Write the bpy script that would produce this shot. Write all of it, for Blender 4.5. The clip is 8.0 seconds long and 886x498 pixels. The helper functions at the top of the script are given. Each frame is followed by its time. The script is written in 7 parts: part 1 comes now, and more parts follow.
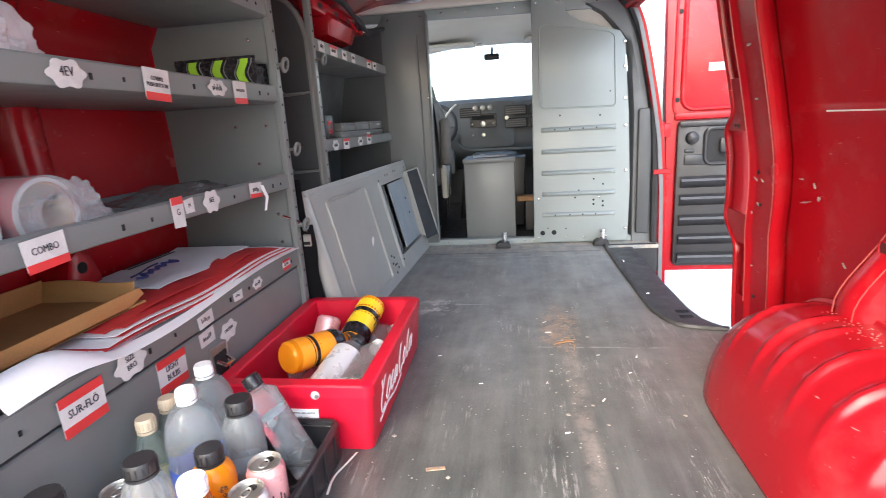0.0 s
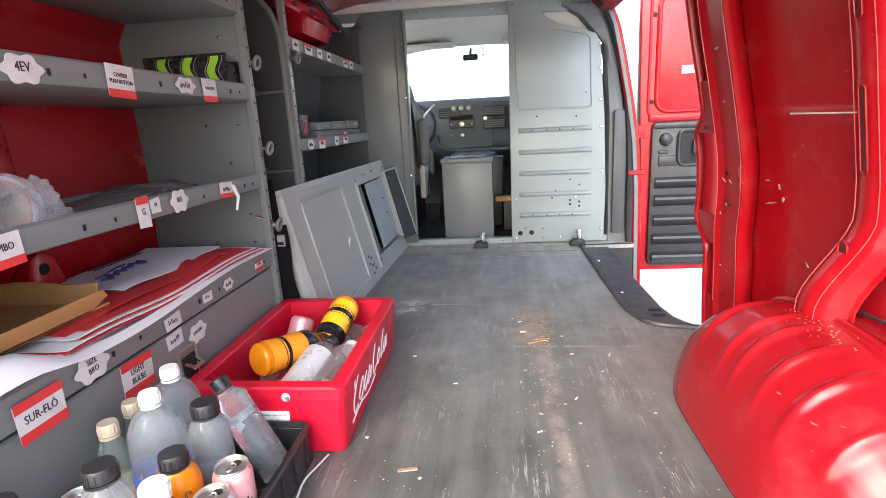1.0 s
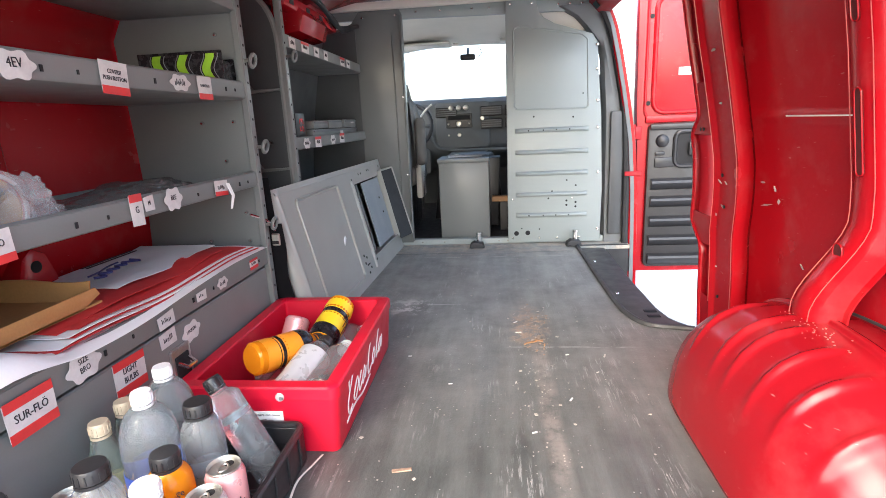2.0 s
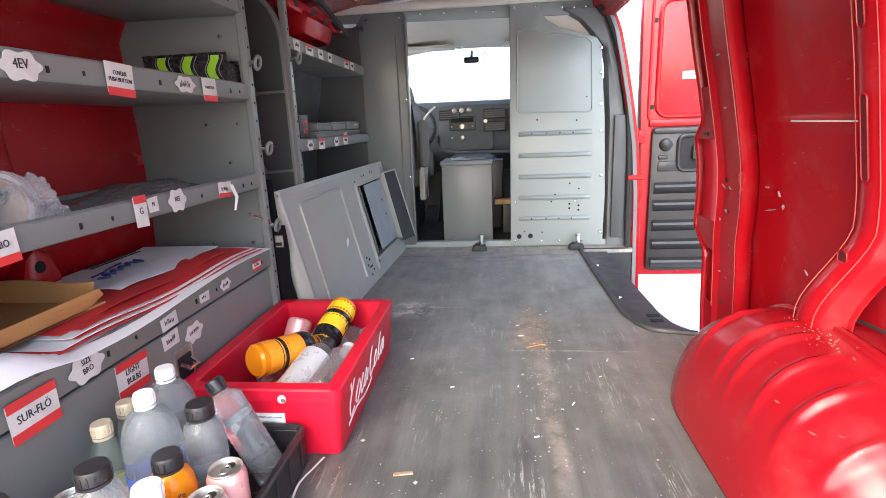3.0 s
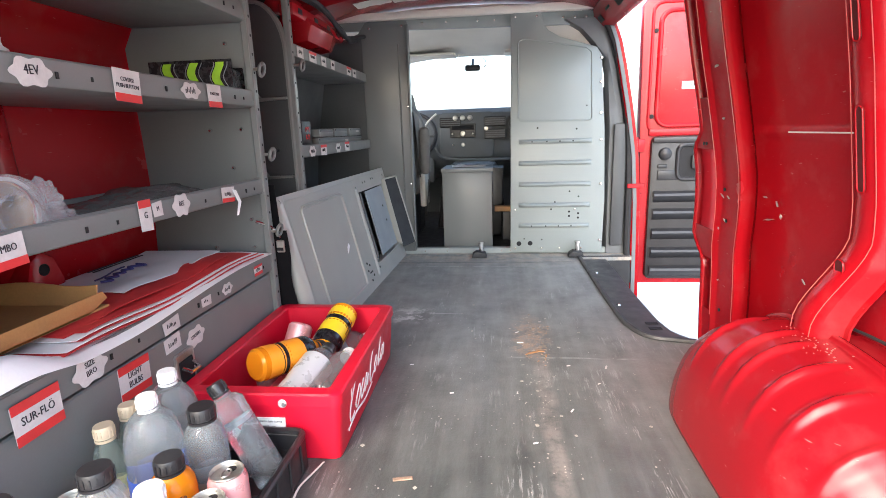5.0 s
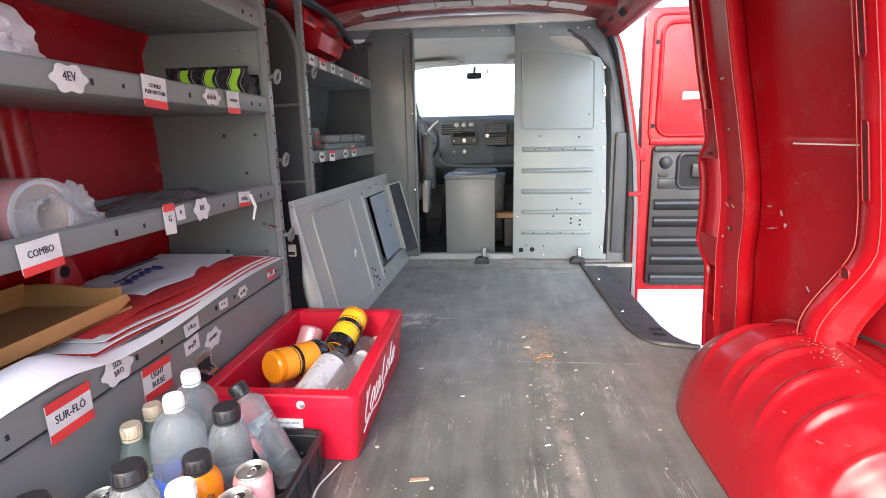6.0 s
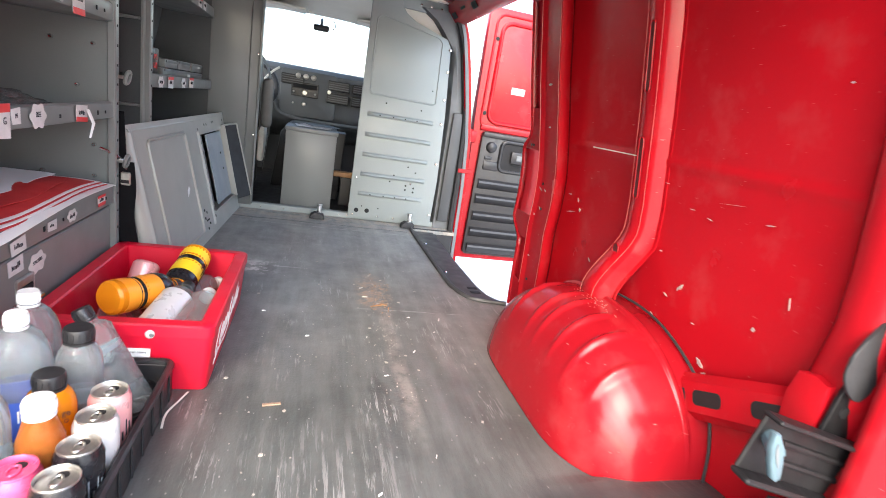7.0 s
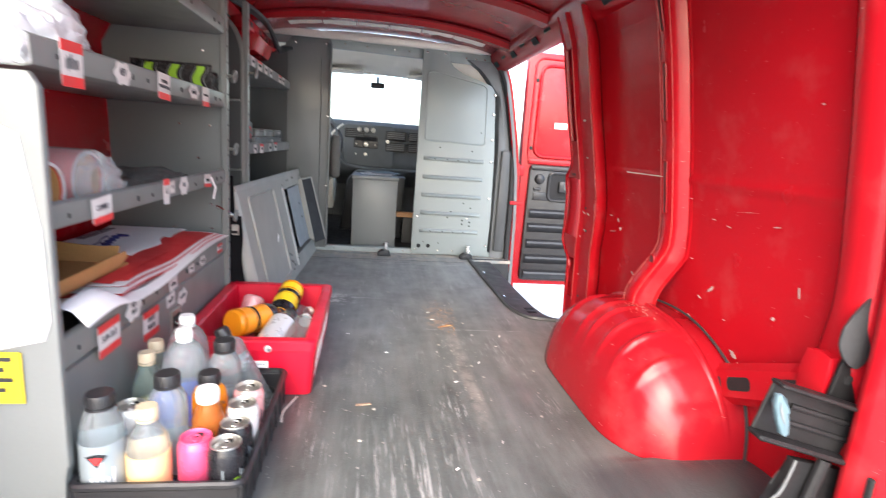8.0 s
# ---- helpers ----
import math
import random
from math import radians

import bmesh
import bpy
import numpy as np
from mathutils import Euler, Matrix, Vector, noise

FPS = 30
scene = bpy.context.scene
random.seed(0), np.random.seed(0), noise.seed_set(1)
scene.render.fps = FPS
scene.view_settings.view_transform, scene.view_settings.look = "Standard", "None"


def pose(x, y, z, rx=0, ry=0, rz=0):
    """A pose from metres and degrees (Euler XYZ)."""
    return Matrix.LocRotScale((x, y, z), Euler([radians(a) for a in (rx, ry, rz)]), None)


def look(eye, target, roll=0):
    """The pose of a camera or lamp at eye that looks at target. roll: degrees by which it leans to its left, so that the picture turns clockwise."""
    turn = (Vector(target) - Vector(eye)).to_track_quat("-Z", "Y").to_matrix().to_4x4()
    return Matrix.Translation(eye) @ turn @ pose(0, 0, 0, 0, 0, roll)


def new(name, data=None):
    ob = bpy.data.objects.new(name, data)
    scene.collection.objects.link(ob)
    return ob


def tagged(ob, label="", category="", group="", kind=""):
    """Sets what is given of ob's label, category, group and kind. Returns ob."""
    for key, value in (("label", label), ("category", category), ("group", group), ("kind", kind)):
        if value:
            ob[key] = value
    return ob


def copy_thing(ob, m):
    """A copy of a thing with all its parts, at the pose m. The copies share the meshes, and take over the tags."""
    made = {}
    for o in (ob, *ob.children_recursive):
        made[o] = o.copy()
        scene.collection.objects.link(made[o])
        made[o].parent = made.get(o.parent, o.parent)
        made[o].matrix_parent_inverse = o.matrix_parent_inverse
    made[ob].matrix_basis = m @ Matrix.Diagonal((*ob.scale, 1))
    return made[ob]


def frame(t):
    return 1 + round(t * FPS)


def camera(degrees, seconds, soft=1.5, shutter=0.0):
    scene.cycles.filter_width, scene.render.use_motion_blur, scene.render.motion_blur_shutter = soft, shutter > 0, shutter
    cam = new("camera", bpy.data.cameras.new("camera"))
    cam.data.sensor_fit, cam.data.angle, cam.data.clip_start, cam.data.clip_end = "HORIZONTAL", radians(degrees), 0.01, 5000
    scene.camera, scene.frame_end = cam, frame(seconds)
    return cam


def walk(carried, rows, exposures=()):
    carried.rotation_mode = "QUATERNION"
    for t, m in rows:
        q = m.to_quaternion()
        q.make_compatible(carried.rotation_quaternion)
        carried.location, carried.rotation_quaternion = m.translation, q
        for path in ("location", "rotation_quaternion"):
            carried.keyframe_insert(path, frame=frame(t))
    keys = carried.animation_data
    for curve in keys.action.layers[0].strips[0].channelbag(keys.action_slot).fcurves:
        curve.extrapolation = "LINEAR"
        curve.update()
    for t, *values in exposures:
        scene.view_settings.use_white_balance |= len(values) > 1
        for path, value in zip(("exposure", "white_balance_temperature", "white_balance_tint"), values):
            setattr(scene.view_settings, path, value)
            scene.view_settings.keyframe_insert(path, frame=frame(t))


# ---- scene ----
cam = camera(82.2, 8.0, 0.9, 0.4)
PATH = [
    (0, (0.133, 0.08, 0.708), (-0.163, 1.999, 0.228), -3.6),
    (0.5, (0.162, 0.081, 0.708), (-0.063, 2.01, 0.231), -3.4),
    (1, (0.154, 0.084, 0.706), (-0.071, 2.011, 0.223), -3.2),
    (1.5, (0.156, 0.087, 0.705), (-0.054, 2.015, 0.219), -2.9),
    (3, (0.153, 0.089, 0.708), (-0.066, 2.019, 0.231), -2.4),
    (3.5, (0.152, 0.094, 0.705), (-0.065, 2.025, 0.232), -2.3),
    (4, (0.15, 0.096, 0.707), (-0.071, 2.026, 0.233), -2.2),
    (4.5, (0.152, 0.09, 0.708), (-0.067, 2.023, 0.24), -2.0),
    (6, (0.104, 0.048, 0.716), (-0.09, 1.991, 0.286), -1.3),
    (6.5, (0.005, 0.018, 0.705), (0.152, 1.954, 0.224), 3.7),
    (7, (-0.014, -0.086, 0.706), (0.513, 1.775, 0.197), 9.6),
    (7.5, (0.032, -0.249, 0.704), (0.469, 1.641, 0.217), 6.9),
    (8, (-0.058, -0.322, 0.727), (0.233, 1.616, 0.327), 4.3),
]
walk(cam, [(t, look(eye, target, roll)) for t, eye, target, roll in PATH])

# ---- world and light ----
world = bpy.data.worlds.new("sky")
scene.world = world
world.use_nodes = True
wn = world.node_tree.nodes
sky = wn.new("ShaderNodeTexSky")
sky.sky_type = "NISHITA"
sky.sun_disc = False
sky.sun_elevation = radians(38)
sky.sun_rotation = radians(203)
sky.air_density, sky.dust_density, sky.ozone_density = 1.0, 3.0, 1.0
wn["Background"].inputs["Strength"].default_value = 0.15
world.node_tree.links.new(sky.outputs["Color"], wn["Background"].inputs["Color"])
sun = new("sun", bpy.data.lights.new("sun", "SUN"))
sun.data.energy, sun.data.angle, sun.data.color = 0.55, radians(110), (1.0, 0.99, 0.98)
sun.matrix_world = look((-1.3, -3.0, 2.6), (0, 0, 0))
scene.view_settings.exposure = 2.85

# ---- materials ----


class Nodes:
    """A principled material with short ways to add nodes."""

    def __init__(self, name, rough=0.5, metal=0.0, coat=0.0, spec=0.5):
        self.mat = bpy.data.materials.new(name)
        self.mat.use_nodes = True
        self.t = self.mat.node_tree
        self.b = self.t.nodes["Principled BSDF"]
        self.b.inputs["Roughness"].default_value = rough
        self.b.inputs["Metallic"].default_value = metal
        self.b.inputs["Coat Weight"].default_value = coat
        self.b.inputs["Coat Roughness"].default_value = 0.12
        self.b.inputs["Specular IOR Level"].default_value = spec
        co = self.t.nodes.new("ShaderNodeTexCoord")
        self.co = co.outputs["Object"]

    def link(self, a, b):
        self.t.links.new(a, b)

    def stretch(self, sx, sy, sz):
        m = self.t.nodes.new("ShaderNodeMapping")
        m.inputs["Scale"].default_value = (sx, sy, sz)
        self.link(self.co, m.inputs["Vector"])
        return m.outputs["Vector"]

    def noise(self, scale, detail=4, vec=None, rough=0.55):
        n = self.t.nodes.new("ShaderNodeTexNoise")
        n.inputs["Scale"].default_value = scale
        n.inputs["Detail"].default_value = detail
        n.inputs["Roughness"].default_value = rough
        self.link(vec or self.co, n.inputs["Vector"])
        return n.outputs["Fac"]

    def spots(self, scale, vec=None):
        n = self.t.nodes.new("ShaderNodeTexVoronoi")
        n.inputs["Scale"].default_value = scale
        self.link(vec or self.co, n.inputs["Vector"])
        return n.outputs["Distance"]

    def ramp(self, fac, a, b, lo=0.0, hi=1.0):
        r = self.t.nodes.new("ShaderNodeMapRange")
        r.inputs["From Min"].default_value, r.inputs["From Max"].default_value = a, b
        r.inputs["To Min"].default_value, r.inputs["To Max"].default_value = lo, hi
        self.link(fac, r.inputs["Value"])
        return r.outputs["Result"]

    def times(self, a, b, op="MULTIPLY"):
        m = self.t.nodes.new("ShaderNodeMath")
        m.operation = op
        for k, v in enumerate((a, b)):
            if isinstance(v, (int, float)):
                m.inputs[k].default_value = v
            else:
                self.link(v, m.inputs[k])
        return m.outputs["Value"]

    def mix(self, fac, a, b):
        m = self.t.nodes.new("ShaderNodeMix")
        m.data_type = "RGBA"
        if isinstance(fac, (int, float)):
            m.inputs[0].default_value = fac
        else:
            self.link(fac, m.inputs[0])
        for k, v in ((6, a), (7, b)):
            if isinstance(v, tuple):
                m.inputs[k].default_value = (*v[:3], 1)
            else:
                self.link(v, m.inputs[k])
        return m.outputs[2]

    def axis(self, k):
        s = self.t.nodes.new("ShaderNodeSeparateXYZ")
        self.link(self.co, s.inputs[0])
        return s.outputs[k]

    def colour(self, c):
        if isinstance(c, tuple):
            self.b.inputs["Base Color"].default_value = (*c[:3], 1)
        else:
            self.link(c, self.b.inputs["Base Color"])

    def rough(self, v):
        self.link(v, self.b.inputs["Roughness"])

    def bump(self, h, strength=0.2, dist=0.002):
        n = self.t.nodes.new("ShaderNodeBump")
        n.inputs["Strength"].default_value = strength
        n.inputs["Distance"].default_value = dist
        self.link(h, n.inputs["Height"])
        self.link(n.outputs["Normal"], self.b.inputs["Normal"])


def surface(name, c, rough=0.5, metal=0.0, var=0.25, scale=6.0, grain=120.0, bump=0.1, coat=0.0, spec=0.5):
    """A worn surface: broad blotches, fine grain, uneven gloss."""
    n = Nodes(name, rough, metal, coat, spec)
    dark = tuple(v * (1 - var) for v in c)
    lite = tuple(min(1, v * (1 + var * 0.6)) for v in c)
    broad = n.ramp(n.noise(scale), 0.3, 0.7)
    fine = n.ramp(n.noise(grain, 3), 0.3, 0.7)
    n.colour(n.mix(n.times(n.times(broad, 0.7), n.times(fine, 0.3), "ADD"), dark, lite))
    n.rough(n.ramp(n.noise(scale * 2.3, 5), 0.3, 0.7, max(0.02, rough - 0.08), min(1, rough + 0.1)))
    if bump:
        n.bump(n.noise(grain, 3), bump, 0.001)
    return n.mat


def van_paint(name, c, chips=0.5, dusty=0.05, coat=0.05):
    """Red van paint with scuffs, dull dust and bare chips."""
    n = Nodes(name, 0.3, 0.0, coat, 0.3)
    broad = n.ramp(n.noise(2.2, 5), 0.3, 0.72)
    base = n.mix(broad, tuple(v * 0.93 for v in c), c)
    dust = n.times(n.ramp(n.noise(9, 6), 0.55, 0.8), dusty)
    base = n.mix(dust, base, (0.55, 0.42, 0.4))
    v = n.stretch(1.0, 1.0, 1.0)
    patch = n.ramp(n.noise(3.1, 2), 0.58, 0.66)
    chip = n.ramp(n.noise(34, 5, v, 0.7), 0.68 - 0.03 * chips, 0.70)
    mark = n.times(n.times(patch, chip), 0.12)
    base = n.mix(mark, base, (0.42, 0.36, 0.33))
    sc = n.ramp(n.noise(26, 2, n.stretch(1, 1.2, 9.0)), 0.735, 0.755)
    base = n.mix(n.times(sc, 0.35 * chips), base, (0.6, 0.42, 0.38))
    n.colour(base)
    n.rough(n.ramp(n.noise(7, 5), 0.3, 0.7, 0.24, 0.275))
    n.bump(n.noise(9, 2), 0.03, 0.004)
    return n.mat


def clear(name, c, rough=0.03, pass_on=0.85, see=0.25, ripple=0.04):
    """Clear plastic round a clear filling: most light is bent through, part passes straight, a little is scattered."""
    n = Nodes(name, rough)
    n.colour(n.mix(n.ramp(n.noise(6, 2), 0.3, 0.7), c, tuple(v * 0.92 for v in c)))
    n.b.inputs["Transmission Weight"].default_value = pass_on
    n.b.inputs["IOR"].default_value = 1.33
    n.bump(n.noise(30, 2), ripple, 0.002)
    skin = n.t.nodes.new("ShaderNodeBsdfTransparent")
    skin.inputs["Color"].default_value = (*[0.3 + 0.7 * v for v in c[:3]], 1)
    both = n.t.nodes.new("ShaderNodeMixShader")
    both.inputs[0].default_value = see
    n.link(n.b.outputs[0], both.inputs[1])
    n.link(skin.outputs[0], both.inputs[2])
    n.link(both.outputs[0], n.t.nodes["Material Output"].inputs["Surface"])
    return n.mat


RED = van_paint("red_van_paint", (0.36, 0.0055, 0.0115))
# arch paint: a darker red than the walls, more chips and coat
RED_ARCH = van_paint("darker_red_arch_paint", (0.275, 0.0065, 0.0125), 1.0, 0.05, 0.08)
RED_DULL = van_paint("dull_red_primer", (0.25, 0.007, 0.011), 0.2)
GREY = surface("pale_grey_partition_paint", (0.262, 0.294, 0.286), 0.42, 0.0, 0.07, 3.0, 260, 0.06, 0.1)
SHELF = surface("grey_shelving_paint", (0.162, 0.17, 0.164), 0.42, 0.0, 0.08, 3.0, 260, 0.06, 0.1)
# left partition panel: a darker grey than the partition door
PARTITION = surface("darker_grey_left_partition", (0.118, 0.127, 0.124), 0.34, 0.0, 0.1, 3.0, 260, 0.06, 0.1)
WARM_GREY = surface("warm_grey_steel_paint", (0.31, 0.312, 0.285), 0.36, 0.0, 0.05, 3.0, 220, 0.03, 0.1)
# shelf grey taken darker, to put the shade of recesses into the colour
GREY_DARK = surface("dark_grey_toned_for_shade", (0.06, 0.064, 0.066), 0.45, 0.0, 0.18, 3.0, 200, 0.06)
GREY_TRIM = surface("grey_trim_plastic", (0.14, 0.15, 0.155), 0.6, 0.0, 0.15, 5, 400, 0.25)
ZINC = surface("bare_zinc_steel", (0.55, 0.54, 0.5), 0.35, 0.9, 0.3, 14, 160, 0.05)
CHROME = surface("bright_steel", (0.75, 0.75, 0.74), 0.16, 1.0, 0.12, 20, 300, 0.02)
BLACK = surface("black_plastic", (0.018, 0.018, 0.02), 0.38, 0.0, 0.3, 12, 300, 0.12)
BLACK_STEEL = surface("black_painted_steel", (0.011, 0.011, 0.012), 0.5, 0.0, 0.4, 20, 160, 0.15, 0.0, 0.3)
TRIM_BLACK = surface("scuffed_black_step_plastic", (0.05, 0.052, 0.055), 0.5, 0.0, 0.35, 9, 200, 0.2)
RUBBER = surface("black_rubber_seal", (0.022, 0.023, 0.025), 0.62, 0.0, 0.3, 9, 200, 0.2)
# near-black for thin plates that paint the shade of holes; also the radio screen
HOLE = surface("hole_shade_and_screen_black", (0.006, 0.006, 0.007), 0.8, 0.0, 0.2, 5, 50, 0)
CREAM = surface("cream_headliner_cloth", (0.68, 0.65, 0.58), 0.9, 0.0, 0.1, 3, 500, 0.4)
DASH = surface("dashboard_grey_plastic", (0.11, 0.12, 0.124), 0.6, 0.0, 0.15, 5, 400, 0.3)
SEAT = surface("grey_seat_cloth", (0.2, 0.195, 0.185), 0.95, 0.0, 0.2, 8, 600, 0.6)
COOLER = surface("red_cooler_plastic", (0.57, 0.006, 0.028), 0.36, 0.0, 0.1, 6, 350, 0.15)
PAPER = surface("white_paper", (0.78, 0.78, 0.77), 0.8, 0.0, 0.06, 5, 200, 0.1)
PAPER_OLD = surface("dirty_white_label_paper", (0.58, 0.56, 0.54), 0.75, 0.0, 0.16, 20, 200, 0.1)
PAPER_RED = surface("red_printed_paper", (0.55, 0.03, 0.03), 0.65, 0.0, 0.15, 6, 150, 0.1)
CARD = surface("brown_cardboard", (0.45, 0.225, 0.075), 0.85, 0.0, 0.2, 5, 200, 0.25)
INK = surface("black_ink", (0.02, 0.02, 0.025), 0.7, 0.0, 0.2, 30, 100, 0)
INK_BLUE = surface("dark_blue_print", (0.03, 0.03, 0.14), 0.7, 0.0, 0.2, 30, 100, 0)
RED_TAPE = surface("red_label_tape", (0.62, 0.03, 0.03), 0.5, 0.0, 0.15, 20, 100, 0.05)
YELLOW = surface("yellow_label", (0.8, 0.58, 0.02), 0.5, 0.0, 0.05, 15, 60, 0.02)
WHITE_CAP = surface("white_plastic_cap", (0.78, 0.79, 0.78), 0.4, 0.0, 0.05, 15, 60, 0.02)
GOLD_CAP = surface("beige_plastic_cap", (0.6, 0.5, 0.35), 0.4, 0.2, 0.05, 15, 60, 0.02)
ORANGE = clear("orange_drink", (0.95, 0.33, 0.015), 0.06, 0.3, 0.12)
ORANGE_SLEEVE = surface("orange_sleeve_print", (0.82, 0.3, 0.02), 0.35, 0.0, 0.05, 15, 60, 0.02)
AMBER = clear("amber_drink", (0.7, 0.26, 0.06), 0.05, 0.6, 0.25)
WATER = clear("clear_plastic_and_water", (0.90, 0.965, 0.985), 0.015, 0.85, 0.30)
GREENISH = clear("pale_green_glass", (0.80, 0.93, 0.84), 0.015, 0.86, 0.30)
FILM = clear("clear_wrapping_film", (0.8, 0.8, 0.81), 0.1, 0.35, 0.62, 0.5)
PEACH = surface("peach_label", (0.83, 0.55, 0.26), 0.5, 0.0, 0.05, 15, 60, 0.02)
BLUE_LABEL = surface("blue_label", (0.06, 0.13, 0.55), 0.4, 0.0, 0.05, 15, 60, 0.02)
SILVER_BRIGHT = surface("bright_silver_sleeve", (0.55, 0.57, 0.6), 0.3, 0.3, 0.05, 15, 60, 0.02)
SILVER_LABEL = surface("silver_white_label", (0.27, 0.31, 0.33), 0.35, 0.15, 0.05, 15, 60, 0.02)
PINK = surface("pink_can_paint", (0.80, 0.10, 0.23), 0.28, 0.3, 0.05, 15, 60, 0.02)
PINK_PALE = surface("pale_pink_can_paint", (0.82, 0.42, 0.42), 0.3, 0.3, 0.05, 15, 60, 0.02)
WHITE_CAN = surface("white_can_paint", (0.75, 0.74, 0.72), 0.3, 0.2, 0.05, 15, 60, 0.02)
BLACK_CAN = surface("black_can_paint", (0.02, 0.02, 0.024), 0.25, 0.3, 0.3, 30, 100, 0.03)
LIME = surface("lime_green_print", (0.33, 0.62, 0.03), 0.5, 0.0, 0.2, 20, 100, 0.03)
BLUE_NUT = surface("pale_blue_plastic", (0.085, 0.14, 0.165), 0.5, 0.0, 0.1, 20, 200, 0.05)
BAG_WHITE = surface("white_plastic_bag", (0.68, 0.68, 0.7), 0.35, 0.0, 0.15, 10, 90, 0.3)
BAG_DARK = clear("smoky_plastic_bag", (0.24, 0.23, 0.225), 0.12, 0.3, 0.45, 0.5)
PAD = surface("pale_pad", (0.7, 0.69, 0.63), 0.8, 0.0, 0.15, 7, 60, 0.4)
PAVING = surface("pale_concrete_paving", (0.55, 0.54, 0.51), 0.85, 0.0, 0.15, 0.6, 40, 0.3)
WOOD = surface("varnished_wood", (0.42, 0.22, 0.09), 0.5, 0.0, 0.25, 8, 60, 0.1)

# the rubber floor covering: dark and dusty, painted brighter towards the cab, pale drag marks along it, brown dirt
# ground into a worn track
fm = Nodes("worn_rubber_floor", 0.5)
X, Y = fm.axis(0), fm.axis(1)
along = fm.stretch(3.6, 0.45, 1.0)
base = fm.mix(fm.ramp(fm.noise(2.2, 6), 0.3, 0.7), (0.040, 0.046, 0.044), (0.078, 0.087, 0.084))
base = fm.mix(fm.times(fm.ramp(fm.noise(5.5, 8, along, 0.62), 0.42, 0.70), 0.5), base, (0.15, 0.158, 0.154))
base = fm.mix(fm.times(fm.ramp(fm.noise(4.1, 6, fm.stretch(5.0, 0.35, 1.0), 0.6), 0.52, 0.66), 0.65), base, (0.036, 0.039, 0.039))
# dust blotches, strengthened towards the cab to paint in brightness there
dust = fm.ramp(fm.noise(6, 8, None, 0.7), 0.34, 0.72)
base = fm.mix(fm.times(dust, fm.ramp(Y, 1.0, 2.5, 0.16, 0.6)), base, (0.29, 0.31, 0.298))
# clusters of short pale scrapes
hair = fm.ramp(fm.noise(13, 8, fm.stretch(7.0, 0.6, 1.0), 0.78), 0.535, 0.60)
cluster = fm.ramp(fm.noise(4.6, 3, fm.stretch(1.6, 0.7, 1.0)), 0.54, 0.66)
base = fm.mix(fm.times(fm.times(hair, cluster), 0.62), base, (0.46, 0.47, 0.46))
rear_wear = fm.times(fm.times(fm.ramp(Y, 0.95, 0.62), fm.ramp(X, 0.26, 0.16)), fm.ramp(X, -0.16, -0.02))
base = fm.mix(fm.times(fm.times(fm.ramp(fm.noise(12, 8, fm.stretch(6.0, 0.3, 1.0), 0.75), 0.52, 0.58), rear_wear), 0.42), base, (0.55, 0.55, 0.54))


def band(v, centre, half, soft):
    """1 where v lies near the centre, wavering a little, falling off over soft."""
    d = fm.t.nodes.new("ShaderNodeMath")
    d.operation = "ABSOLUTE"
    waver = fm.times(fm.times(fm.noise(7, 3), -0.5, "ADD"), soft * 1.6)
    c = -centre if isinstance(centre, (int, float)) else fm.times(centre, -1.0)
    fm.link(fm.times(fm.times(v, c, "ADD"), waver, "ADD"), d.inputs[0])
    return fm.times(fm.ramp(fm.times(d.outputs[0], half, "SUBTRACT"), soft, 0.0), 1.0)


# colour raised along Y: the brighter light near the cab is painted in
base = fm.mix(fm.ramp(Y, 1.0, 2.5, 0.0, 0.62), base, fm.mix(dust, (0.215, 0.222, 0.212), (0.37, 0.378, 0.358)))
# faint pale lines across, where the covering lies over joints
for y0, x0, x1, k in ((1.592, 0.16, 0.60, 0.5), (1.985, -0.30, 0.02, 0.55), (2.705, -0.36, 0.62, 0.7)):
    line = fm.times(fm.times(band(Y, y0, 0.001, 0.006), fm.times(fm.ramp(X, x0, x0 + 0.08), fm.ramp(X, x1, x1 - 0.08))), fm.ramp(fm.noise(16, 5), 0.40, 0.55))
    base = fm.mix(fm.times(line, k), base, (0.48, 0.48, 0.46))
# worn brown track
grit = fm.ramp(fm.noise(24, 8, None, 0.72), 0.45, 0.58)
track = fm.times(fm.times(band(X, fm.ramp(Y, 1.58, 1.70, 0.277, 0.248), 0.012, 0.020), fm.ramp(Y, 0.80, 1.05)), fm.ramp(Y, 2.06, 1.96))
base = fm.mix(fm.times(fm.times(track, fm.ramp(fm.noise(15, 7, None, 0.7), 0.38, 0.56)), 0.5), base, (0.31, 0.285, 0.26))
patch = fm.times(band(X, 0.262, 0.045, 0.03), fm.times(fm.ramp(Y, 1.60, 1.66), fm.ramp(Y, 2.0, 1.80)))
base = fm.mix(fm.times(fm.times(patch, grit), 0.9), base, (0.33, 0.24, 0.17))
# chalky smear beside the cooler, litter ground in along the partition
smear = fm.times(band(X, -0.19, 0.05, 0.07), band(Y, 1.965, 0.03, 0.07))
base = fm.mix(fm.times(fm.times(smear, fm.ramp(fm.noise(17, 8, None, 0.75), 0.48, 0.58)), 0.85), base, (0.58, 0.58, 0.57))
far = fm.times(fm.ramp(Y, 2.68, 2.96), fm.ramp(fm.noise(13, 8, None, 0.7), 0.44, 0.58))
base = fm.mix(fm.times(far, 0.85), base, (0.44, 0.36, 0.28))
spk = fm.times(fm.ramp(fm.spots(46), 0.10, 0.06), fm.ramp(fm.noise(5, 3), 0.46, 0.6))
base = fm.mix(fm.times(spk, 0.7), base, (0.55, 0.54, 0.51))
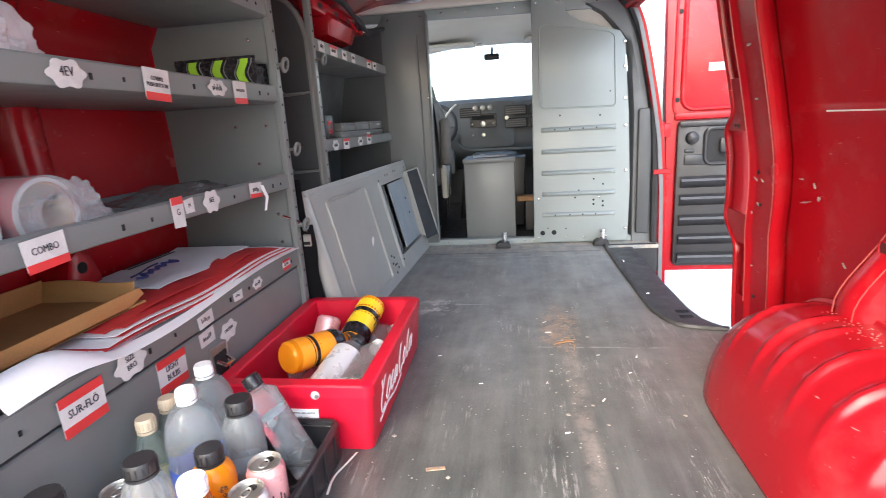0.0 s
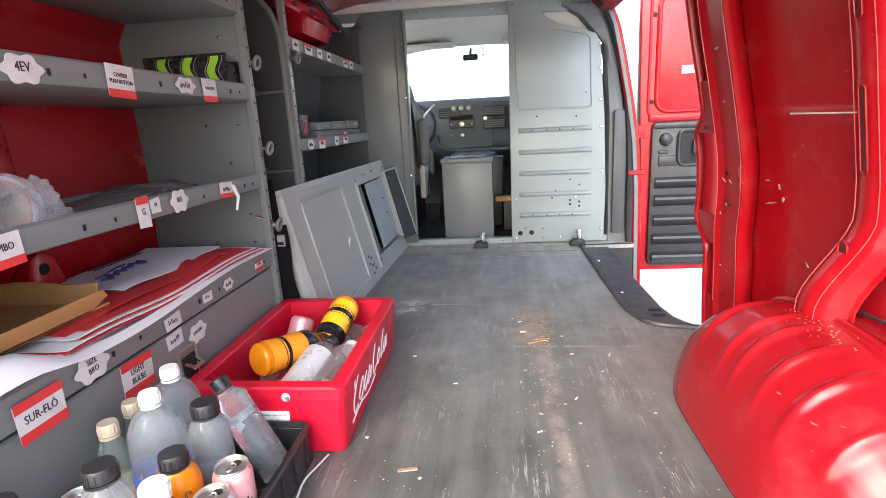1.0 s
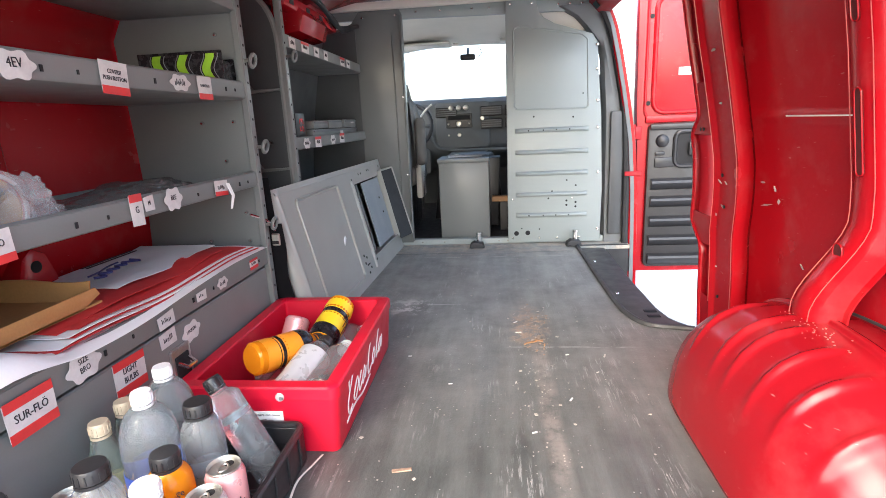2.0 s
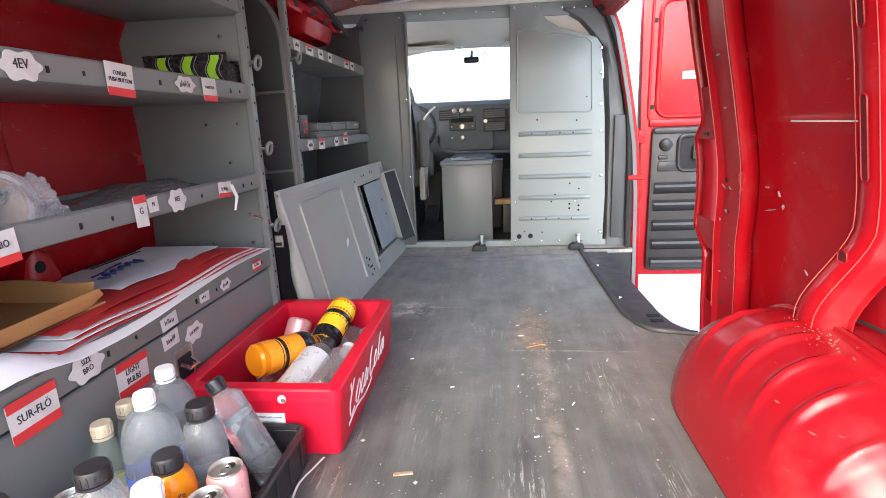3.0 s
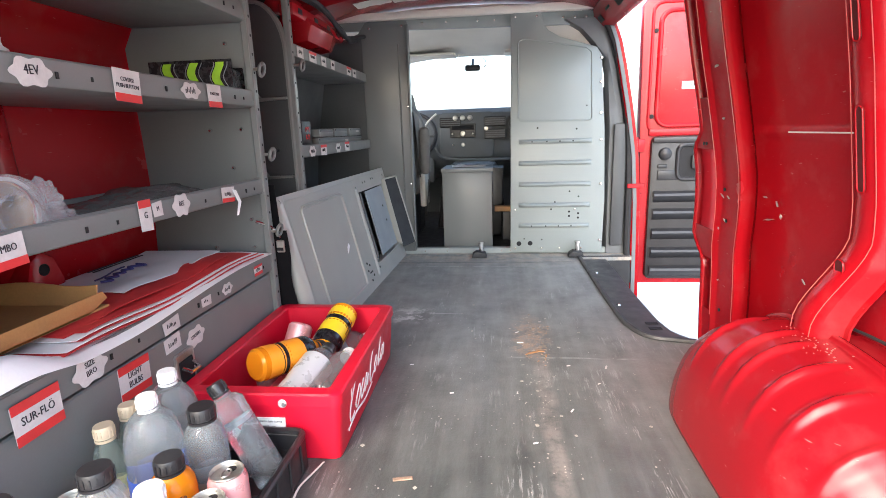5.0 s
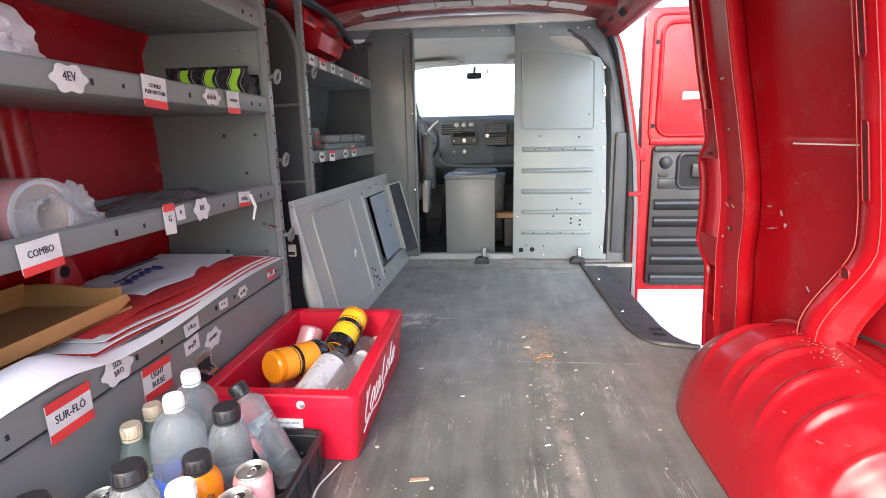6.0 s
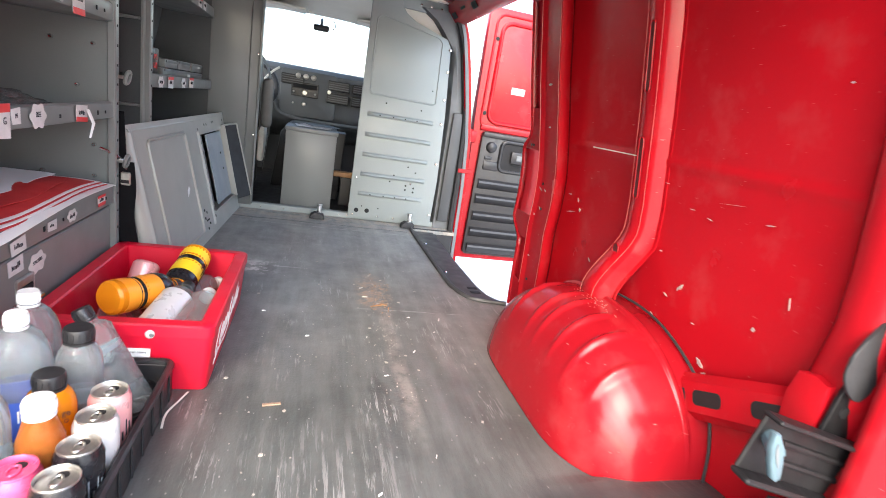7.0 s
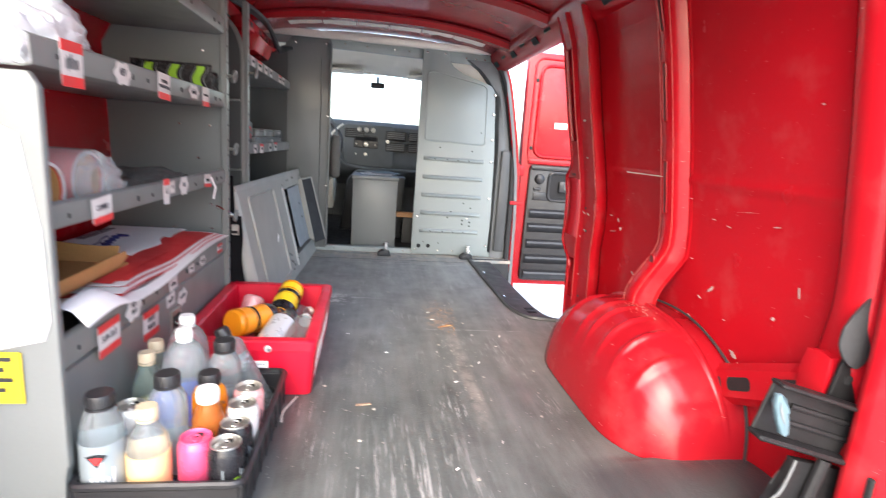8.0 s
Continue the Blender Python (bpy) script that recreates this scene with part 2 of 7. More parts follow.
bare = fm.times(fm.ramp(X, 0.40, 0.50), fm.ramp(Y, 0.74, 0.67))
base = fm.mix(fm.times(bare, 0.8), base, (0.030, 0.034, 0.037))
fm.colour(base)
fm.rough(fm.ramp(fm.noise(6, 6, along), 0.3, 0.7, 0.30, 0.52))
fm.bump(fm.times(fm.noise(140, 3), fm.noise(7, 4, along), "ADD"), 0.35, 0.003)
FLOOR = fm.mat

# ---- mesh helpers ----
ORIGIN = {}


def to_mesh(name, bm, mat, smooth=35):
    bmesh.ops.recalc_face_normals(bm, faces=bm.faces)
    me = bpy.data.meshes.new(name)
    for f in bm.faces:
        f.smooth = smooth > 0
    for e in bm.edges:
        if len(e.link_faces) == 2 and e.calc_face_angle(0) > radians(smooth):
            e.smooth = False
    bm.to_mesh(me)
    bm.free()
    me.materials.append(mat)
    return me


def struct(name, bm, mat, label, category="", smooth=35):
    ob = new(name, to_mesh(name, bm, mat, smooth))
    ORIGIN[ob.name] = Vector((0, 0, 0))
    return tagged(ob, label, category or name.split("_")[0], "", "structure")


def thing(name, at, label, category, group=""):
    ob = new(name)
    ob.location = at
    ob.empty_display_size = 0.05
    ORIGIN[ob.name] = Vector(at)
    return tagged(ob, label, category, group)


def part(name, bm, mat, parent, label="", smooth=35):
    """One mesh, given in world places, under a thing or a part."""
    org = ORIGIN[parent.name]
    if org.length:
        bmesh.ops.translate(bm, verts=bm.verts, vec=-org)
    ob = new(name, to_mesh(name, bm, mat, smooth))
    ob.parent = parent
    ORIGIN[ob.name] = org
    if label:
        tagged(ob, label)
    return ob


def single(name, at, bm, mat, label, category, group="", smooth=35):
    """A thing that is one mesh."""
    bmesh.ops.translate(bm, verts=bm.verts, vec=-Vector(at))
    ob = new(name, to_mesh(name, bm, mat, smooth))
    ob.location = at
    ORIGIN[ob.name] = Vector(at)
    return tagged(ob, label, category, group)


def mesh():
    return bmesh.new()


def box(bm, x0, x1, y0, y1, z0, z1, r=0.0, seg=1, m=None):
    vs = bmesh.ops.create_cube(bm, size=1)["verts"]
    bmesh.ops.scale(bm, verts=vs, vec=(x1 - x0, y1 - y0, z1 - z0))
    bmesh.ops.translate(bm, verts=vs, vec=((x0 + x1) / 2, (y0 + y1) / 2, (z0 + z1) / 2))
    if r > 0:
        es = list({e for v in vs for e in v.link_edges})
        out = bmesh.ops.bevel(bm, geom=es, offset=r, segments=seg, affect="EDGES", profile=0.5)
        vs = list({v for f in out["faces"] for v in f.verts} | {v for v in vs if v.is_valid})
    if m is not None:
        bmesh.ops.transform(bm, matrix=m, verts=vs)
    return bm


def bx(*a, **k):
    return box(mesh(), *a, **k)


def prism(pts, lo, hi, axis="y", r=0.0, bm=None):
    """A flat outline pushed through from lo to hi along an axis. Outline in (x, z) for y, (y, z) for x, (x, y) for z."""
    bm = bm or mesh()

    def at(p, d):
        return {"y": (p[0], d, p[1]), "x": (d, p[0], p[1]), "z": (p[0], p[1], d)}[axis]

    a = [bm.verts.new(at(p, lo)) for p in pts]
    b = [bm.verts.new(at(p, hi)) for p in pts]
    fa, fb = bm.faces.new(a), bm.faces.new(b[::-1])
    n = len(pts)
    for i in range(n):
        bm.faces.new((a[i], b[i], b[(i + 1) % n], a[(i + 1) % n]))
    if r > 0:
        es = list(set(fa.edges) | set(fb.edges))
        bmesh.ops.bevel(bm, geom=es, offset=r, segments=2, affect="EDGES", profile=0.5)
    return bm


def rounded(x0, x1, z0, z1, r, n=5):
    out = []
    for cx, cz, a0 in ((x1 - r, z1 - r, 0), (x0 + r, z1 - r, 90), (x0 + r, z0 + r, 180), (x1 - r, z0 + r, 270)):
        for k in range(n):
            a = radians(a0 + 90 * k / (n - 1))
            out.append((cx + r * math.cos(a), cz + r * math.sin(a)))
    return out


def sheet(rows, t, bm=None):
    """A sheet of rows of points, made solid by the offset t (a vector, or a function of the point)."""
    bm = bm or mesh()
    f = t if callable(t) else (lambda p: Vector(t))
    a = [[bm.verts.new(p) for p in r] for r in rows]
    b = [[bm.verts.new(Vector(p) + f(Vector(p))) for p in r] for r in rows]
    nr, nc = len(rows), len(rows[0])
    for i in range(nr - 1):
        for j in range(nc - 1):
            bm.faces.new((a[i][j], a[i][j + 1], a[i + 1][j + 1], a[i + 1][j]))
            bm.faces.new((b[i][j], b[i + 1][j], b[i + 1][j + 1], b[i][j + 1]))
    ring = [(0, j) for j in range(nc)] + [(i, nc - 1) for i in range(1, nr)] + [(nr - 1, j) for j in range(nc - 2, -1, -1)] + [(i, 0) for i in range(nr - 2, 0, -1)]
    for k in range(len(ring)):
        (i, j), (p, q) = ring[k], ring[(k + 1) % len(ring)]
        bm.faces.new((a[i][j], b[i][j], b[p][q], a[p][q]))
    return bm


def lathe(profile, at=(0, 0, 0), seg=24, m=None, bm=None):
    """A turned solid round z: profile of (radius, height)."""
    bm = bm or mesh()
    rings, made = [], []
    for r, z in profile:
        if r < 1e-6:
            ring = [bm.verts.new((0, 0, z))]
        else:
            ring = [bm.verts.new((r * math.cos(2 * math.pi * k / seg), r * math.sin(2 * math.pi * k / seg), z)) for k in range(seg)]
        rings.append(ring)
        made += ring
    for a, b in zip(rings, rings[1:]):
        for k in range(seg):
            if len(a) == 1 and len(b) == 1:
                break
            if len(a) == 1:
                bm.faces.new((a[0], b[k], b[(k + 1) % seg]))
            elif len(b) == 1:
                bm.faces.new((a[k], b[0], a[(k + 1) % seg]))
            else:
                bm.faces.new((a[k], b[k], b[(k + 1) % seg], a[(k + 1) % seg]))
    bmesh.ops.transform(bm, matrix=m if m is not None else Matrix.Translation(at), verts=made)
    return bm


def rod(p, q, r, seg=10, bm=None):
    p, q = Vector(p), Vector(q)
    d = q - p
    m = Matrix.Translation(p) @ d.to_track_quat("Z", "Y").to_matrix().to_4x4()
    return lathe([(0, 0), (r, 0), (r, d.length), (0, d.length)], seg=seg, m=m, bm=bm)


def tube(pts, r, seg=8, closed=False, bm=None, flat=1.0):
    """A round bar along points."""
    bm = bm or mesh()
    pts = [Vector(p) for p in pts]
    n = len(pts)
    rings = []
    up = None
    for i, p in enumerate(pts):
        a = pts[(i - 1) % n] if closed or i > 0 else p
        b = pts[(i + 1) % n] if closed or i < n - 1 else p
        d = (b - a).normalized()
        if up is None:
            up = d.orthogonal().normalized()
        up = (up - d * up.dot(d)).normalized()
        side = d.cross(up)
        rings.append([bm.verts.new(p + (up * math.cos(2 * math.pi * k / seg) + side * flat * math.sin(2 * math.pi * k / seg)) * r) for k in range(seg)])
    pairs = list(zip(rings, rings[1:])) + ([(rings[-1], rings[0])] if closed else [])
    for a, b in pairs:
        for k in range(seg):
            bm.faces.new((a[k], a[(k + 1) % seg], b[(k + 1) % seg], b[k]))
    if not closed:
        bm.faces.new(rings[0])
        bm.faces.new(rings[-1][::-1])
    return bm


def ribbon(pts, w, t, axis, bm=None):
    """A flat strap along points, w wide along the axis, t thick."""
    ax = Vector(axis).normalized()
    pts = [Vector(p) for p in pts]
    rows = []
    for p in pts:
        rows.append([p - ax * w / 2, p + ax * w / 2])
    nrm = (pts[-1] - pts[0]).cross(ax).normalized() * t
    return sheet(rows, nrm, bm)


def curve_pts(pts, n=6):
    """Smooth points through the given ones."""
    p = [Vector(v) for v in pts]
    out = []
    for i in range(len(p) - 1):
        a, b, c, d = p[max(0, i - 1)], p[i], p[i + 1], p[min(len(p) - 1, i + 2)]
        for k in range(n):
            t = k / n
            out.append(0.5 * (2 * b + (c - a) * t + (2 * a - 5 * b + 4 * c - d) * t * t + (3 * b - a - 3 * c + d) * t ** 3))
    return out + [p[-1]]


def lerp(table, v):
    if v <= table[0][0]:
        return table[0][1]
    for (a, p), (b, q) in zip(table, table[1:]):
        if v <= b:
            return p + (q - p) * (v - a) / (b - a)
    return table[-1][1]


def words(text, size, m, mat, name, parent, squeeze=1.0):
    """Raised lettering in the built-in font, as a mesh."""
    cu = bpy.data.curves.new("lettering", "FONT")
    cu.body, cu.size, cu.extrude = text, size, 0.0004
    cu.align_x, cu.align_y, cu.resolution_u = "CENTER", "CENTER", 2
    tmp = new("lettering", cu)
    dg = bpy.context.evaluated_depsgraph_get()
    me = bpy.data.meshes.new_from_object(tmp.evaluated_get(dg))
    bpy.data.objects.remove(tmp)
    me.transform(m @ Matrix.Diagonal((squeeze, 1, 1, 1)))
    me.transform(Matrix.Translation(-ORIGIN[parent.name]))
    me.materials.clear()
    me.materials.append(mat)
    me.name = name
    ob = new(name, me)
    ob.parent = parent
    ORIGIN[ob.name] = ORIGIN[parent.name]
    return ob


def facing_x(x, y, z, tilt=0.0):
    """Axes of a label on a face that looks to +x: its x runs along y, its y up."""
    return Matrix.Translation((x, y, z)) @ Matrix(((0, 0, 1, 0), (1, 0, 0, 0), (0, 1, 0, 0), (0, 0, 0, 1))) @ pose(0, 0, 0, 0, 0, tilt)


def facing_back(x, y, z, tilt=0.0):
    """Axes of a label on a face that looks to -y."""
    return Matrix.Translation((x, y, z)) @ pose(0, 0, 0, 90, 0, 0) @ pose(0, 0, 0, 0, 0, tilt)

# pale red for edge lines on post and rib, and for worn specks
PALE_RED = surface("pale_red_line_and_speck", (0.5, 0.09, 0.08), 0.35)

# ---- the van's shell ----
WALL_X = [(-0.3, 0.90), (0.0, 0.893), (0.3, 0.885), (0.56, 0.865), (0.79, 0.828), (1.0, 0.787), (1.15, 0.752), (1.27, 0.70)]
REAR, PART_Y, NOSE = 0.30, 3.0, 4.75


def wx(z):
    return lerp(WALL_X, z)


def side_x(s, z):
    """Inner face of the right (1) or left (-1) side wall."""
    return wx(z) if s > 0 else max(wx(z) + 0.085, lerp([(0.5, 0.95), (0.98, 0.965), (1.27, 0.80)], z))


def wall_sheet(s, y0, y1, z0, z1, ny=12, nz=20, bm=None):
    rows = []
    for i in range(nz + 1):
        z = z0 + (z1 - z0) * i / nz
        row = []
        for j in range(ny + 1):
            y = y0 + (y1 - y0) * j / ny
            wob = 0.004 * noise.noise((y * 1.7, z * 1.9, s * 3.0))
            crease = -0.005 * math.exp(-((z - 0.68) / 0.012) ** 2)
            row.append((s * (side_x(s, z) + wob + crease), y, z))
        rows.append(row)
    return sheet(rows, (s * 0.035, 0, 0), bm)


w = wall_sheet(1, 0.36, 1.74, -0.3, 1.30, 40, 200)
struct("wall_right_rear", w, RED, "red painted steel side wall with scratches and bare chips", "wall")
w = wall_sheet(1, 1.74, 2.93, 1.262, 1.30, 10, 3)
wall_sheet(1, 1.74, 2.93, -0.34, -0.245, 10, 3, w)
struct("wall_right_door_frame", w, RED, "red steel frame over and under the side door opening", "wall")
w = wall_sheet(1, 2.93, 3.35, -0.30, 1.30, 6, 30)
wall_sheet(1, 3.35, 4.25, -0.30, 0.62, 8, 10, w)
wall_sheet(1, 3.35, 4.25, 1.16, 1.30, 8, 4, w)
wall_sheet(1, 4.25, NOSE, -0.30, 1.30, 6, 20, w)
struct("wall_right_cab", w, GREY_TRIM, "grey cab side wall with a window opening", "wall")
w = wall_sheet(-1, 0.36, PART_Y, -0.3, 1.30, 50, 60)
struct("wall_left", w, RED, "red painted steel side wall behind the shelves", "wall")
w = wall_sheet(-1, PART_Y, 3.35, -0.30, 1.30, 6, 30)
wall_sheet(-1, 3.35, 4.25, -0.30, 0.62, 8, 10, w)
wall_sheet(-1, 3.35, 4.25, 1.16, 1.30, 8, 4, w)
wall_sheet(-1, 4.25, NOSE, -0.30, 1.30, 6, 20, w)
struct("wall_left_cab", w, GREY_TRIM, "grey cab side wall with a window opening", "wall")


def roof_z(x):
    return 1.372 - 0.10 * (abs(x + 0.04) / 0.78) ** 2.6


def roof_sheet(y0, y1, drop=0.0, ny=30):
    rows = []
    for j in range(ny + 1):
        y = y0 + (y1 - y0) * j / ny
        rows.append([(x, y, roof_z(x) - drop + 0.003 * noise.noise((x * 3, y * 3, 0))) for x in [-0.82 + 1.56 * i / 28 for i in range(29)]])
    return sheet(rows, (0, 0, 0.03))


struct("ceiling", roof_sheet(REAR, 3.06), RED_DULL, "dark red bare steel roof panel", "ceiling")
rows = []
for j in range(25):
    y = 3.02 + (4.42 - 3.02) * j / 24
    drop = 0.025 + 0.055 * max(0, (y - 3.7) / 0.72) ** 2
    rows.append([(x, y, roof_z(x) - drop - 0.004) for x in [-0.82 + 1.56 * i / 20 for i in range(21)]])
struct("headliner", sheet(rows, (0, 0, 0.02)), CREAM, "cream cloth headliner over the cab", "headliner")


def bow(y, wide, deep):
    """A pressed roof bow of hat section from rail to rail."""
    prof = [(-wide / 2 - 0.025, 0.006), (-wide / 2, 0.006), (-wide / 2 + 0.015, deep), (wide / 2 - 0.015, deep), (wide / 2, 0.006), (wide / 2 + 0.025, 0.006)]
    rows = [[(x, y + a, roof_z(x) - d - 0.004) for a, d in prof] for x in [-0.80 + 1.52 * i / 28 for i in range(29)]]
    return sheet(rows, (0, 0, 0.003))


for y in (0.62, 1.25, 1.95, 2.58):
    struct("roof_bow", bow(y, 0.10, 0.032), RED_DULL, "dark red pressed steel roof bow", "roof bow")
header = bx(-0.76, 0.70, 2.955, 2.995, 1.30, 1.338, 0.006, 2)
struct("trim_header", header, CREAM, "pale trim strip along the front of the roof", "trim")
# pale pads stand in for a whitish segmented strip on the roof
pads = tagged(new("roof_insulation"), "pale insulation pads glued to the roof", "insulation")
ORIGIN[pads.name] = Vector((0, 0, 0))
for k in range(6):
    x0 = -0.55 + k * 0.185
    z = [roof_z(x0 + 0.09 + d) for d in (-0.085, 0.085)]
    rows = [[(x0 + 0.005 + 0.175 * i / 6, 2.70 + 0.015 * (k % 2) + 0.10 * j / 3 + 0.006 * math.sin(i * 2 + k), roof_z(x0 + 0.175 * i / 6) - 0.014 + 0.004 * noise.noise((x0 * 9, i, j))) for i in range(7)] for j in range(4)]
    part("pad", sheet(rows, (0, 0, 0.008)), PAD, pads)


def rail(s):
    """The long rail under the roof edge, with openings in its inner face."""
    prof = [(0.745, 1.205), (0.70, 1.215), (0.655, 1.262), (0.645, 1.32), (0.70, 1.335)]
    rows = [[(s * (a + (0.085 if s < 0 else 0)), y, b) for a, b in prof] for y in [0.38 + (2.99 - 0.38) * k / 40 for k in range(41)]]
    return sheet(rows, (s * 0.02, 0, 0.012))


for s, side in ((1, "right"), (-1, "left")):
    ob = struct("roof_rail_" + side, rail(s), RED, "red steel rail along the edge of the roof", "rail")
    for k in range(13):
        y = 0.62 + k * 0.19
        c = [(0.672, 1.245), (0.660, 1.30)] if k % 2 else [(0.690, 1.226), (0.668, 1.252)]
        k0 = 0.085 if s < 0 else 0.0
        pts = [(s * (c[0][0] + k0 - 0.004), y, c[0][1] - 0.003), (s * (c[1][0] + k0 - 0.004), y, c[1][1] - 0.003)]
        part("slot", ribbon(pts, 0.075, 0.003, (0, 1, 0)), HOLE, ob, "opening drawn as a dark plate")


def hat(s, edge, depth, z0, z1, n=36, t=0.004, stand=0.048):
    """A pressed post on the side wall. edge(z): y of rear foot, rear lip, front lip, front foot; depth(z): how far it stands in."""
    rows = []
    for i in range(n + 1):
        z = z0 + (z1 - z0) * i / n
        a, b, c, d = edge(z)
        x, h = side_x(s, z), depth(z)
        r = min(0.012, h * 0.3)
        rows.append([(s * (x - q), y, z) for y, q in ((a - 0.012, max(0.003, h - stand)), (a, max(0.003, h - stand)), (b - 0.004, h - r), (b + r, h), ((b + c) / 2, h + 0.002), (c - r, h), (c + 0.004, h - r), (d, max(0.003, h - stand)), (d + 0.012, max(0.003, h - stand)))])
    return sheet(rows, (s * t, 0, 0))


# dark red that paints the shade inside the rib slots
SHADE_RED = surface("red_with_cavity_shade", (0.07, 0.004, 0.005), 0.7, 0.0, 0.3, 8, 100, 0.05)


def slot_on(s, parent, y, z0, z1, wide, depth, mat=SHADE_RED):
    """An opening in a post: a dark plate painted as its shade, with a rolled rim."""
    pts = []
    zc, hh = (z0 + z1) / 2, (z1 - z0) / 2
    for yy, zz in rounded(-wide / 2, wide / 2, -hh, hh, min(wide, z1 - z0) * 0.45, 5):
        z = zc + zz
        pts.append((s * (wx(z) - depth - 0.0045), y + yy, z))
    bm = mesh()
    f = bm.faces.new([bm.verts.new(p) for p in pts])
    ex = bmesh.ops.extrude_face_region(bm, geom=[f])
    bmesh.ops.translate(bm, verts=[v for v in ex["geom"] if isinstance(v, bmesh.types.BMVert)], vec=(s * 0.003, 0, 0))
    hole = part("slot", bm, mat, parent, "opening drawn as a dark plate", 0)
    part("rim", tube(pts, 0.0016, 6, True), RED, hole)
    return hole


# post behind the side door: a rolled rear edge, a flat face, then an open pocket behind a front lip that swells at the latch
POST = [(1.60, 0.003), (1.572, 0.008), (1.545, 0.036), (1.540, 0.044), (1.536, 0.058), (1.537, 0.064), (1.543, 0.066), (1.549, 0.063), (1.554, 0.0625), (1.559, 0.0625), (1.60, 0.063), (1.645, 0.0635), (1.655, 0.065), (1.662, 0.074), (1.668, 0.075), (1.676, 0.073), (1.682, 0.060)]


def post_lip(z):
    """Front edge of the post."""
    k = max(0.0, min(1.0, (z - 0.27) / 0.09)) * max(0.0, min(1.0, (0.70 - z) / 0.08))
    return 1.758 + 0.078 * k * k * (3 - 2 * k)


def post_wave(z):
    return 0.007 * math.sin(z * 8.5) + 0.010 * math.exp(-((z - 0.34) / 0.08) ** 2)


def post_rows(z0, z1, n, prof):
    return [[(wx(z) - h - 0.25 * post_wave(z), y + post_wave(z), z) for y, h in prof(z)] for z in [z0 + (z1 - z0) * i / n for i in range(n + 1)]]


post = struct("post_behind_side_door", sheet(post_rows(0.0, 1.25, 60, lambda z: POST), (0.004, 0, 0)), RED, "scratched red steel post behind the side door opening", "post", 50)
part("pocket_back", sheet(post_rows(0.0, 1.25, 24, lambda z: [(1.682, 0.060), (1.688, 0.004), (post_lip(z) - 0.016, 0.004)]), (0.003, 0, 0)), RED_DULL, post, "dull red back of the open pocket")
part("front_lip", sheet(post_rows(0.0, 1.25, 60, lambda z: [(post_lip(z) - 0.016, 0.056), (post_lip(z) - 0.016, 0.070), (post_lip(z) - 0.011, 0.075), (post_lip(z) - 0.001, 0.075), (post_lip(z) + 0.004, 0.070), (post_lip(z) + 0.006, 0.0)]), (0.003, 0, 0)), RED, post, "", 50)
for z0, z1 in ((0.0, 0.125), (0.292, 0.385), (0.632, 0.782), (1.13, 1.25)):
    part("cross_piece", sheet(post_rows(z0, z1, 8, lambda z: [(1.676, 0.066), (1.70, 0.068), (post_lip(z) - 0.012, 0.070)]), (0.003, 0, 0)), RED, post)
for z in (0.645, 0.66):
    part("bolt_hole", lathe([(0, 0), (0.005, 0), (0.005, 0.002), (0, 0.002)], seg=10, m=Matrix.Translation((wx(z) - 0.073, 1.72 + (z - 0.645), 0.648)) @ pose(0, 0, 0, 0, 90, 0)), HOLE, post)
for y, z in ((1.61, 0.43), (1.625, 0.52), (1.63, 0.15)):
    part("bolt_hole", lathe([(0, 0), (0.005, 0), (0.005, 0.003), (0, 0.003)], seg=10, m=Matrix.Translation((wx(z) - 0.0675 - 0.25 * post_wave(z), y, z)) @ pose(0, 0, 0, 0, 90, 0)), HOLE, post)
bead = [(wx(z) - 0.0755 - 0.25 * post_wave(z), 1.667 + post_wave(z), z) for z in [0.12 + 1.1 * k / 24 for k in range(25)]]
part("edge_bead", tube(bead, 0.0012, 6), PALE_RED, post, "paler red line along the edge")
bead = [(wx(z) - 0.0665 - 0.25 * post_wave(z), 1.542 + post_wave(z), z) for z in [0.12 + 1.1 * k / 24 for k in range(25)]]
part("edge_bead", tube(bead, 0.0009, 6), PALE_RED, post, "paler red line along the edge")


# slim ribs on the wall; the foot of each kinks in to the wheel arch
def rib(s, y0):
    def edge(z):
        k = 0.03 * max(0.0, min(1.0, (0.48 - z) / 0.18))
        return (y0 - 0.05 + k, y0 - 0.034 + k, y0 + 0.040 + k, y0 + 0.055 + k)

    def depth(z):
        k = max(0.0, min(1.0, (0.50 - z) / 0.20))
        return 0.04 + 0.085 * k * k * (3 - 2 * k)

    return edge, depth


for s, y0, z0 in ((1, 1.085, 0.262), (-1, 1.085, 0.0), (-1, 1.75, 0.0), (-1, 2.5, 0.0), (1, 0.47, 0.30)):
    edge, depth = rib(s, y0)
    if z0 == 0.0 or y0 < 0.5:
        depth = lambda z: 0.042
    ob = struct("wall_rib", hat(s, edge, depth, z0, 1.25), RED, "red pressed steel rib on the side wall", "rib")
    if s > 0 and y0 > 1:
        for k in (1, 2):
            line = [(wx(z) - depth(z) - 0.001, edge(z)[k] + (0.006 if k == 1 else -0.006), z) for z in [0.268 + 0.952 * q / 40 for q in range(41)]]
            part("edge_bead", tube(line, 0.0009, 6), PALE_RED, ob, "paler red line along the edge")
        for a, b in ((0.575, 0.73), (0.84, 1.0), (1.08, 1.2)):
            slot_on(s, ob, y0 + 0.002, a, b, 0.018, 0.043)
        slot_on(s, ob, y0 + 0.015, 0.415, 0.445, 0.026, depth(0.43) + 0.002)

